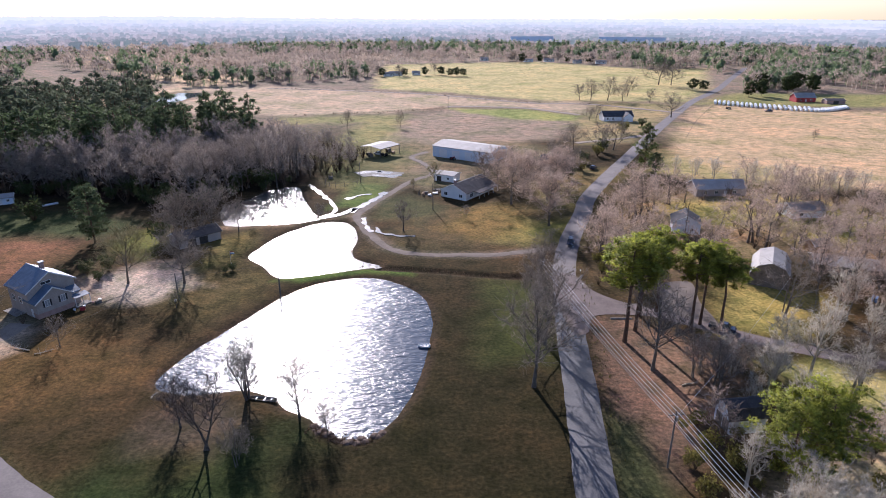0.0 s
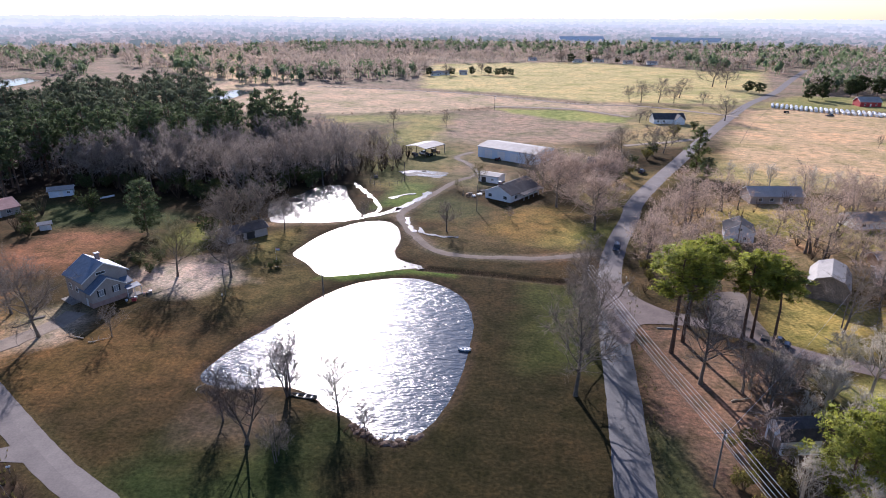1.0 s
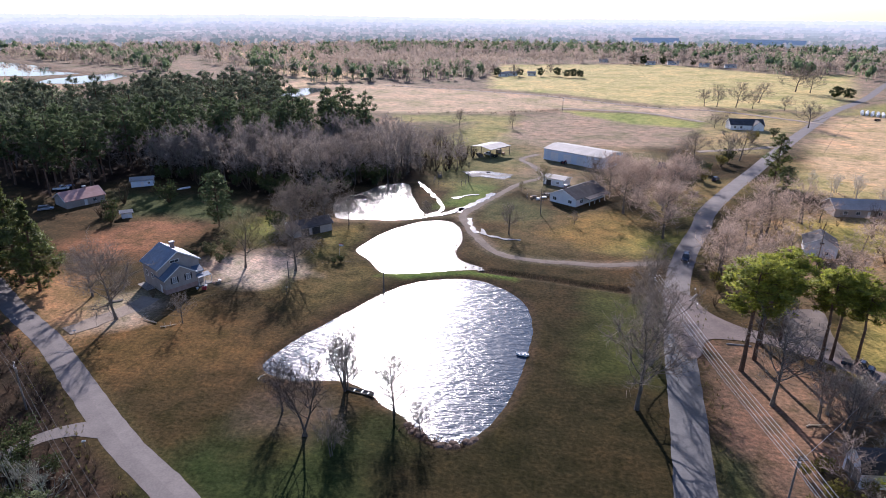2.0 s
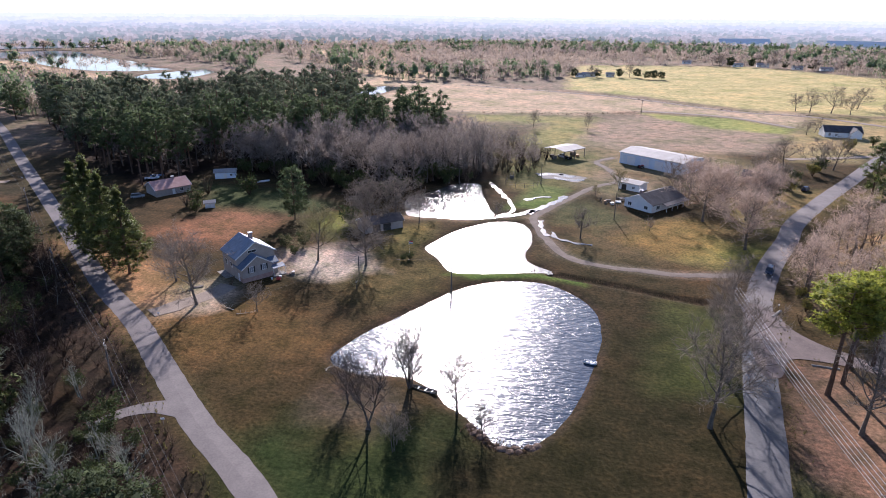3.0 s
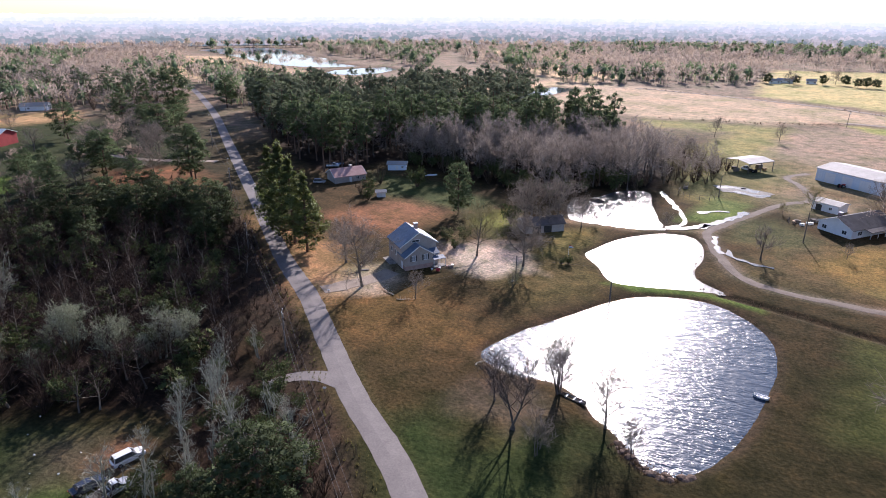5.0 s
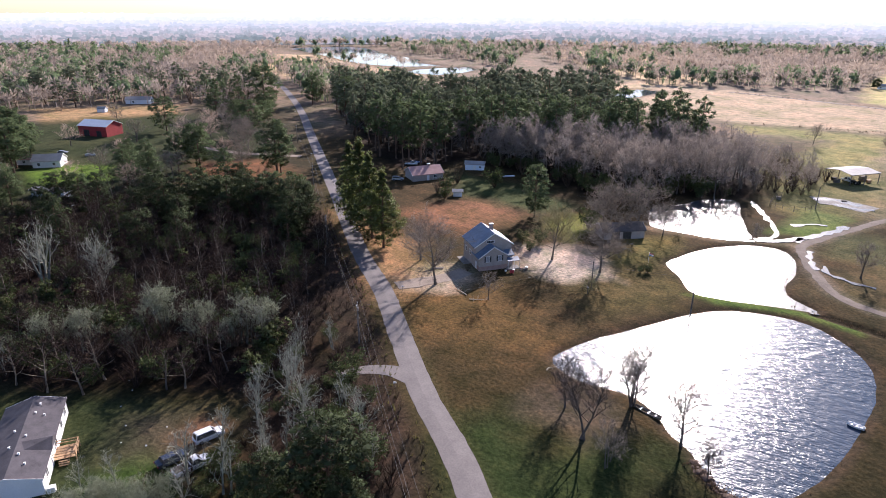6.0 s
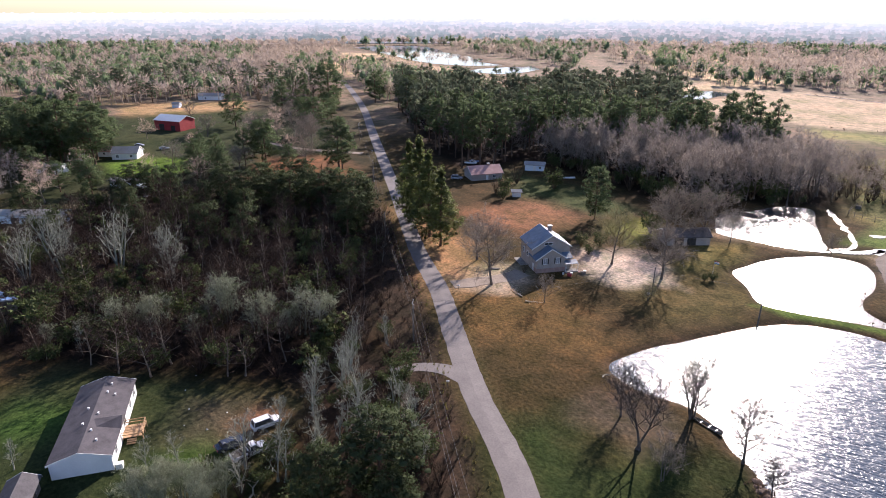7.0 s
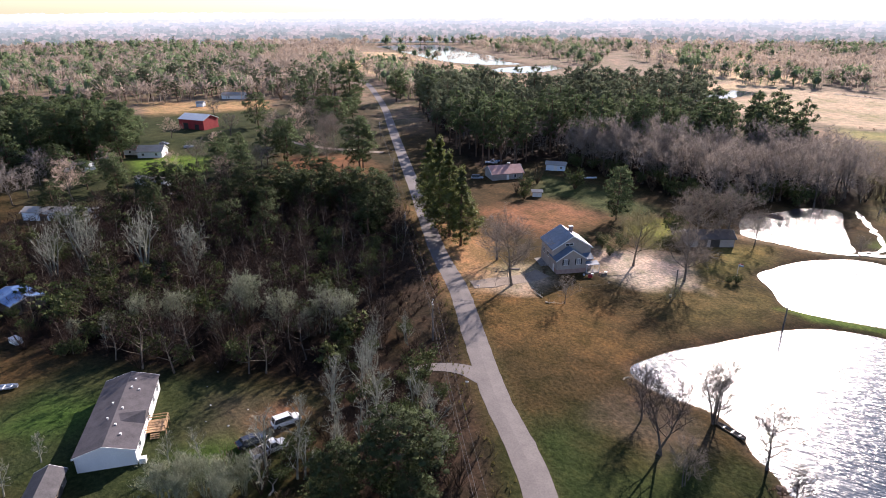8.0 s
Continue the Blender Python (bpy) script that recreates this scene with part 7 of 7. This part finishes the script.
def cable(a, b, sag, r=0.022, label="thin overhead cable strung between poles", material=None):
    a, b = Vector(a), Vector(b)
    pts = [a.lerp(b, i / 14) - Vector((0, 0, 4 * sag * (i / 14) * (1 - i / 14))) for i in range(15)]
    g = Geo()
    g.tube(pts, [r] * 15, 4)
    tagged(new("cable", g.mesh("cable", material or WIRE)), label, "cable", "overhead cables")


EAST_POLES = [(44.0, 30.0), (33.9, 74.4), (23.5, 134.0)]
for px, py in EAST_POLES[1:]:
    utility_pole(px, py, 10.2, 8, "weathered utility pole with crossarm by the country road")
for (ax, ay), (bx, by) in zip(EAST_POLES[:-1], EAST_POLES[1:]):
    for k, off in enumerate((-1.1, -0.4, 0.4, 1.1)):
        cable((ax + off, ay, 9.75), (bx + off, by, 9.75), 0.9, 0.035)
    cable((ax, ay, 8.0), (bx, by, 8.0), 1.0, 0.03)
WEST_POLES = [(-40.0, 42.5), (-86.7, 76.0), (-135.0, 108.5), (-190, 148), (-262, 196)]
for px, py in WEST_POLES[1:]:
    utility_pole(px, py, 9.6, -50, "weathered utility pole beside the narrow road", 1.8)
for (ax, ay), (bx, by) in zip(WEST_POLES[:-1], WEST_POLES[1:]):
    for off in (-0.6, 0.6):
        cable((ax + off, ay + off, 9.2), (bx + off, by + off, 9.2), 0.8, 0.018, material=WIRE_DARK)
    cable((ax, ay, 7.6), (bx, by, 7.6), 0.9, 0.022, material=WIRE_DARK)
utility_pole(-39.0, 133.1, 9.8, 200, "slim pole with a yard light on the dam", 0, True)
utility_pole(-63.0, 132.0, 7.0, 0, "short service pole on the lawn", 0)
cable((-86.7, 76.0, 8.6), (-63.0, 132.0, 6.8), 1.0, 0.012, material=WIRE_DARK)
cable((-63.0, 132.0, 6.8), (-39.0, 133.1, 9.4), 0.7, 0.012, material=WIRE_DARK)
utility_pole(-3.5, 204, 9.5, 0, "dark utility pole before the ranch house", 0)
utility_pole(3.6, 440, 10, 0, "lone utility pole in the ploughed field", 1.6)
utility_pole(71.9, 171.4, 11, 0, "utility pole before the white shed", 0)
utility_pole(-33.6, 242, 8, 0, "pole at the end of the pen fence", 0)
utility_pole(78, 126, 9, 0, "slanting pole beside the lane", 0)
cable((33.9, 74.4, 9.0), (78, 126, 8.5), 1.2)


# ---- fences, bales, flag, small things ----
def fence(points, gap, h, label, material=GREY_WOOD, rails=(0.4, 0.85)):
    line = spline(points, gap)
    ob = thing("fence", pose(*line[0], 0), label, "fence")
    o = line[0]
    for x, y in line:
        g = Geo()
        g.box(x - o[0] - .06, y - o[1] - .06, -0.2, x - o[0] + .06, y - o[1] + .06, h)
        part("post", g, material, ob)
    for (ax, ay), (bx, by) in zip(line[:-1], line[1:]):
        for r in rails:
            g = Geo()
            g.tube([(ax - o[0], ay - o[1], h * r), (bx - o[0], by - o[1], h * r)], [0.03, 0.03], 4)
            part("rail", g, material, ob)


fence([(-46.8, 235.3), (-42.3, 233.5), (-35.6, 235.3), (-33.6, 241)], 2.4, 2.0, "dark timber pen fence below the pole barn")
fence([(-46.8, 235.3), (-47.5, 243), (-46.2, 250)], 2.4, 2.0, "dark timber pen fence below the pole barn")
fence([(132, 332), (160, 390), (198, 458)], 9, 1.2, "thin post fence along the tan field", rails=(0.6, 0.95))
fence([(-9, 226.5), (-8.8, 221.5), (-3, 219.5), (-0.6, 222)], 1.6, 1.1, "low cluttered deck fence by the ranch house")


def hay_bales():
    rng = random.Random(77)
    g = Geo()
    g.tube([(0, -0.75, 0.72), (0, -0.7, 0.75), (0, 0.7, 0.75), (0, 0.75, 0.72)], [0.68, 0.75, 0.75, 0.68], 12)
    first = None
    line = spline([(205, 470), (232, 447), (262, 432), (290, 446)], 3.0)
    for k in range(len(line)):
        for r in range(6 - (k > 20) * 2):
            x, y = line[k] + np.array([1.25, 2.85]) * r + np.array([rng.uniform(-.3, .3), rng.uniform(-.3, .3)])
            m = pose(x, y, 0, 0, 0, rng.uniform(-8, 8) - 24) @ Matrix.Diagonal((1.15, 1.15, 1.15, 1))
            if first is None:
                first = tagged(new("hay_bale", g.mesh("hay_bale", BALE_WRAP, False)), "round hay bale in white wrap beside the field", "bale", "rows of bales")
                first.matrix_basis = m
            else:
                c = first.copy()
                scene.collection.objects.link(c)
                c.matrix_basis = m


hay_bales()


def rock(x, y, r, seed):
    rng = random.Random(seed)
    bm = bmesh.new()
    bmesh.ops.create_icosphere(bm, subdivisions=2, radius=r)
    for v in bm.verts:
        v.co *= 1 + 0.28 * noise.noise(v.co * 2 / r + Vector((seed, 0, 0)))
        v.co.z *= 0.6
    me = bpy.data.meshes.new("rock")
    bm.to_mesh(me)
    bm.free()
    me.materials.append(STONE)
    ob = tagged(new("rock", me), "brown rock on the muddy pond bank", "rock", "rocks of the bank")
    ob.matrix_basis = pose(x, y, -0.35, 0, 0, rng.uniform(0, 360))


RR = random.Random(9)
for k in range(70):
    f = RR.random()
    a, b = Vector((-21.5, 84.4)), Vector((-9.5, 82.6))
    q = a.lerp(b, f) + Vector((0, -2.6 * math.sin(math.pi * f) - RR.uniform(-0.4, 1.0)))
    rock(q.x, q.y, RR.choice((0.2, 0.3, 0.4, 0.5, 0.8)), k)

flag = thing("flagpole", pose(-58.0, 155.0, 0), "small flag on a garden pole by the pond", "flag")
g = Geo()
g.tube([(0, 0, -0.2), (0, 0, 3.6)], [0.04, 0.03], 6)
part("pole", g, WHITE_PAINT, flag)
for k, m in enumerate((RED_PAINT, WHITE_PAINT, BLUE_TARP)):
    g = Geo()
    g.box(0.03, -0.015, 3.3 - 0.25 * k, 1.2, 0.015, 3.54 - 0.25 * k)
    part("flag_stripe", g, m, flag)

def brush_pile(x, y, r, label):
    """A low muddy mound with dead sticks standing out of the water."""
    rng = random.Random(int(x * 5 + y))
    g = Geo()
    n = 18
    for f, z in ((1.0, -0.9), (0.8, -0.25), (0.4, 0.15)):
        g.v.extend([(math.cos(6.2832 * i / n) * r * f * rng.uniform(0.8, 1.2), math.sin(6.2832 * i / n) * r * 0.6 * f * rng.uniform(0.8, 1.2), z + rng.uniform(-.1, .1)) for i in range(n)])
    for k in (0, n):
        g.f.extend([(k + i, k + (i + 1) % n, k + n + (i + 1) % n, k + n + i) for i in range(n)])
    g.f.append(tuple(range(2 * n, 3 * n)))
    for _ in range(60):
        o = Vector((rng.uniform(-.7, .7) * r, rng.uniform(-.4, .4) * r, -0.2))
        g.spike(o, o + rand_dir(rng, 0.6) * rng.uniform(0.6, 1.6), 0.05)
    ob = tagged(new("brush_pile", g.mesh("brush_pile", STONE)), label, "brush pile")
    ob.matrix_basis = pose(x, y, 0)


brush_pile(-70.5, 213.5, 3.2, "reddish-brown mud and brush mound in the flooded pond")

# standing rainwater along the track
for line, w in (([(-53.5, 238), (-46.2, 224), (-39.5, 211), (-37.3, 202.8), (-40.2, 196.8)], 1.7), ([(-41, 194.6), (-35, 198.8), (-29.5, 207.0), (-24.8, 218), (-22.0, 227)], 2.6),
                ([(-62, 187.2), (-50, 188.9), (-41, 193.6)], 1.3), ([(-26.6, 195), (-25.2, 188), (-22.5, 180.5)], 1.3), ([(-21.5, 185), (-19.5, 180), (-14.0, 177.5), (-8.5, 177)], 1.3), ([(-37, 256), (-30, 258.5), (-22, 256)], 3.6),
                ([(-36, 217), (-31, 222), (-27, 224)], 1.8), ([(-30, 253), (-24, 251), (-17.5, 253)], 2.4), ([(-31.5, 200.5), (-30, 205.5)], 2.4)):
    ribbon("puddle", line, w, WATER_CALM, "shallow rain puddle glaring in the sun", "puddle", z=0.13, step=0.6, ragged=1.1, crown=0.0)


# ---- weeds and reeds along banks, ditch and verges ----
def weeds(name, label, lines, spread, count, size, material, seed, off=0.0):
    rng = random.Random(seed)
    g = Geo()
    for line in lines:
        pts = np.array(line)
        seg = np.linalg.norm(np.diff(pts, axis=0), axis=1)
        total = seg.sum()
        for _ in range(int(count * total)):
            i = rng.choices(range(len(seg)), seg)[0]
            q = pts[i] + (pts[i + 1] - pts[i]) * rng.random()
            d = (pts[i + 1] - pts[i]) / max(seg[i], 1e-6)
            o = rng.gauss(off, spread)
            x, y = q[0] - d[1] * o, q[1] + d[0] * o
            h = size * rng.uniform(0.4, 1.3)
            for _ in range(5):
                a = rng.uniform(0, 6.28)
                w = Vector((math.cos(a), math.sin(a), 0)) * h * 0.12
                tip = Vector((x, y, -0.25 + h)) + rand_dir(rng) * h * 0.45
                g.face(Vector((x, y, -0.25)) - w, Vector((x, y, -0.25)) + w, tip)
    return tagged(new(name, g.mesh(name, material)), label, "weeds", kind="stuff")


REED = surface("dead_reeds", (0.06, 0.042, 0.028), (0.17, 0.12, 0.08), 0.3, 2.0, 0.95, 0, island=0.4, through=0.3)
GRASS_TUFT = surface("rank_grass", (0.07, 0.075, 0.025), (0.20, 0.17, 0.07), 0.2, 1.0, 0.95, 0, island=0.4, through=0.35)
NEAR_SHORE = closed_spline(POND_NEAR, 2.0)
weeds("shore_reeds", "dead brown reeds along the pond bank", [NEAR_SHORE], 0.3, 1.6, 0.3, REED, 41, -0.5)
weeds("shore_reeds", "thick dead growth on the pond's rocky corner", [[(-22, 84.5), (-18.5, 81.5), (-14.5, 79.8), (-10.5, 81.2)]], 0.8, 30, 0.42, REED, 42)
weeds("shore_reeds", "dead brown reeds along the middle pond", [closed_spline(POND_MIDDLE, 2.0)], 0.4, 1.6, 0.5, REED, 43, -0.5)
weeds("ditch_weeds", "rank brown weeds along the ditch", [DITCH], 0.8, 6, 0.42, REED, 44)
weeds("verge_grass", "rank grass and weeds on the road verge", [ROAD_WEST[1:8]], 1.2, 3.5, 0.7, GRASS_TUFT, 45, 5.2)
weeds("verge_grass", "rank grass and weeds on the road verge", [ROAD_EAST[1:12]], 1.0, 3.0, 0.6, GRASS_TUFT, 46, -4.6)
weeds("verge_grass", "rank grass beside the lane", [LANE_EAST[1:8]], 0.8, 3.0, 0.5, GRASS_TUFT, 47, 3.2)
weeds("verge_grass", "rank grass beside the lane", [LANE_EAST[1:8]], 0.8, 3.0, 0.5, GRASS_TUFT, 48, -3.2)
weeds("field_edge_weeds", "tall weeds along the field track", [[(-160, 574), (-99, 560), (-9, 528), (64, 478), (112, 468)], [(-100, 414), (-35, 430), (5, 452)]], 2.0, 1.2, 1.1, REED, 49)


# ---- clutter ----
def crate(x, y, turn, sx, sy, sz, material, label, name="crate", z=0.0):
    """A box with raised corner battens and a lid."""
    ob = thing(name, pose(x, y, z, 0, 0, turn), label, name.replace("_", " "))
    g = Geo()
    g.box(-sx / 2, -sy / 2, 0, sx / 2, sy / 2, sz * 0.9, min(sx, sy, sz) * 0.05)
    part("body", g, material, ob)
    g = Geo()
    g.box(-sx / 2 - .03, -sy / 2 - .03, sz * 0.9, sx / 2 + .03, sy / 2 + .03, sz, 0.02)
    part("lid", g, material, ob)
    return ob


for cx, cy, ct, sx, sy, sz, cm, cl in (
        (-34.5, 288.5, 56, 2.4, 1.2, 1.4, GREY_WOOD, "weathered crate under the pole barn"), (-36.0, 292.0, 50, 1.6, 1.4, 1.2, DARK_INSIDE, "dark storage box under the pole barn"),
        (-27.0, 300.0, 60, 3.0, 1.4, 1.6, GREY_WOOD, "stacked timber box under the pole barn"), (-24.5, 296.5, 40, 1.4, 1.2, 1.1, BARE_WOOD, "timber crate at the pole barn's edge"),
        (-6.5, 224.5, 10, 1.8, 0.9, 0.8, GREY_WOOD, "grey garden bench box by the ranch house"), (-5.0, 221.8, 30, 1.2, 1.0, 0.7, WHITE_PAINT, "white box on the cluttered deck"),
        (-7.5, 222.5, 80, 1.0, 0.8, 0.9, BARE_WOOD, "tan crate on the cluttered deck"), (-3.0, 224.6, 20, 2.0, 1.0, 0.6, WHITE_PAINT, "white table-like box on the deck"),
        (-2.0, 228.0, 35, 1.6, 1.6, 0.9, GREY_WOOD, "weathered well box by the house"), (-89.4, 19.4, 62, 1.0, 0.8, 0.9, WHITE_PAINT, "white outdoor unit beside the home"),
        (-103.4, 15.4, -28, 1.6, 0.7, 0.6, METAL_BLUE, "pale chest against the white home"),
        (-144.5, 12.5, 20, 2.6, 1.4, 1.2, WHITE_PAINT, "white tank box at the wood's edge"), (117, 152, 20, 2.4, 1.5, 1.4, BLUE_TARP, "blue tarpaulin-covered stack of boxes"),
        (103, 132, 50, 2.0, 1.2, 1.0, BLUE_TARP, "blue covered stack behind bare trees"), (60, 79.5, 15, 1.6, 1.0, 0.8, RED_PAINT, "red box among undergrowth"),
        (-46.5, 247, 10, 1.6, 1.0, 1.0, GREY_WOOD, "grey feed box in the pen"), (6.5, 283.5, 57, 1.8, 1.0, 1.0, WHITE_PAINT, "white box against the barn"),
        (-83.2, 126.9, 20, 1.0, 0.6, 0.7, RED_PAINT, "red chest by the porch"), (-81.6, 130.8, 60, 1.2, 0.7, 0.6, GREY_WOOD, "grey bench box by the porch"),
        (-27.5, 259.0, 20, 1.6, 0.8, 0.4, DARK_INSIDE, "dark pallet box on the wet slab")):
    crate(cx, cy, ct, sx, sy, sz, cm, cl)


def lumber(x, y, turn, length, label):
    ob = thing("timber_pile", pose(x, y, 0, 0, 0, turn), label, "timber")
    rng = random.Random(int(x * 7 + y))
    for k in range(7):
        g = Geo()
        o, w = (k % 4) * 0.3 - 0.45, 0.12 + 0.14 * (k // 4)
        g.box(-length / 2 + rng.uniform(-.3, .3), o, w - 0.12, length / 2 + rng.uniform(-.3, .3), o + 0.24, w)
        part("board", g, GREY_WOOD, ob)


lumber(-1.5, 231.0, 30, 5.0, "pile of grey boards behind the deck")
lumber(12.0, 244.0, -30, 6.0, "pile of pale boards near the shed")
lumber(-100.0, 116.5, 40, 3.0, "pile of boards by the sandy drive")


def fallen_limb(x, y, turn, length, label):
    rng = random.Random(int(x * 3 + y * 11))
    g = Geo()
    pts = [Vector((length * f, rng.uniform(-.3, .3), 0.12 + 0.1 * f)) for f in (0, .25, .5, .75, 1)]
    g.tube(pts, [0.14, 0.12, 0.09, 0.06, 0.03], 6)
    for p in pts[1:]:
        for _ in range(3):
            g.spike(p, p + rand_dir(rng, 0.5) * length * 0.3, 0.04)
    ob = tagged(new("fallen_branch", g.mesh("fallen_branch", TWIG_PALE)), label, "branch", "fallen branches")
    ob.matrix_basis = pose(x, y, 0, 0, 0, turn)


for fx, fy, ft, fl in ((-84, 108.5, 160, 5), (-82, 107, 30, 4), (-106, 22, 10, 6), (-112, 20, 80, 5), (-70, 30, 130, 4), (-66, 36, 40, 5), (44, 96, 20, 4), (-52, 92, 70, 3)):
    fallen_limb(fx, fy, ft, fl, "bleached fallen branch lying on the ground")


def mailbox(x, y, turn):
    ob = thing("mailbox", pose(x, y, 0, 0, 0, turn), "small mailbox on a post beside the road", "mailbox", "mailboxes")
    g = Geo()
    g.box(-.05, -.05, -0.2, .05, .05, 1.05)
    part("post", g, GREY_WOOD, ob)
    g = Geo()
    prof = [(-.12, 1.05), (.12, 1.05), (.12, 1.2), (.07, 1.29), (0, 1.32), (-.07, 1.29), (-.12, 1.2)]
    g.v.extend([(-.28, a, b) for a, b in prof] + [(.28, a, b) for a, b in prof])
    g.f.extend([tuple(range(6, -1, -1)), tuple(range(7, 14))] + [(i, (i + 1) % 7, 7 + (i + 1) % 7, 7 + i) for i in range(7)])
    part("box", g, WHITE_PAINT, ob)


for mx, my, mt in ((-97.5, 100.5, 35), (-70.0, 69.3, 35), (34.8, 139.0, 70), (37.5, 165.0, 70), (36.0, 147.5, 70), (-233, 181.5, 35), (-345, 258, 35)):
    mailbox(mx, my, mt)


def culvert(x, y, turn):
    g = Geo()
    g.tube([(-2.4, 0, 0.05), (2.4, 0, 0.05)], [0.32, 0.32], 12)
    ob = tagged(new("culvert_pipe", g.mesh("culvert_pipe", CONCRETE)), "pale culvert pipe end beside the road", "pipe", "culverts")
    ob.matrix_basis = pose(x, y, -0.1, 0, 0, turn)


culvert(40.0, 122.6, 0)
culvert(35.2, 144.8, 60)

# scraps lying on the home's lawn
SC = random.Random(21)
for k in range(9):
    g = Geo()
    r = SC.uniform(0.08, 0.2)
    g.prism([(r * math.cos(a) * SC.uniform(.7, 1.2), r * math.sin(a), 0) for a in (0, 1.2, 2.5, 3.8, 5.1)], [(r * .7 * math.cos(a), r * .7 * math.sin(a), r * SC.uniform(.3, .8)) for a in (0, 1.2, 2.5, 3.8, 5.1)])
    ob = tagged(new("scrap", g.mesh("scrap", WHITE_PAINT)), "pale scrap lying on the home's lawn", "scrap", "scraps on the lawn")
    ob.matrix_basis = pose(SC.uniform(-112, -86), SC.uniform(28, 40) - 0.25, 0, 0, 0, SC.uniform(0, 360))


def tractor(x, y, turn, paint, label):
    ob = thing("tractor", pose(x, y, 0, 0, 0, turn), label, "tractor")
    g = Geo()
    g.box(0.2, -.35, 0.7, 1.9, .35, 1.35, 0.08)
    part("hood", g, paint, ob)
    g = Geo()
    g.box(-0.9, -.45, 0.6, 0.2, .45, 0.95, 0.05)
    part("deck", g, paint, ob)
    g = Geo()
    g.box(-0.7, -.25, 0.95, -0.2, .25, 1.2, 0.05)
    part("seat", g, DARK_INSIDE, ob)
    for px, r, w in ((-0.6, 0.75, 0.4), (1.5, 0.4, 0.25)):
        for s in (-1, 1):
            g = Geo()
            g.tube([(px, s * .55, r), (px, s * (.55 + w), r)], [r, r], 16)
            wh = part("wheel", g, RUBBER, ob)
            k = Geo()
            k.tube([(px, s * (.55 + w - .05), r), (px, s * (.57 + w), r)], [r * .5, r * .45], 10)
            part("rim", k, CHROME, wh)


tractor(-28.0, 289.5, 150, DARK_INSIDE, "dark tractor under the pole barn")
tractor(4.5, 281.8, 60, RED_PAINT, "red tractor beside the metal barn")
tractor(204, 445, 20, DARK_INSIDE, "dark tractor standing near the bales")
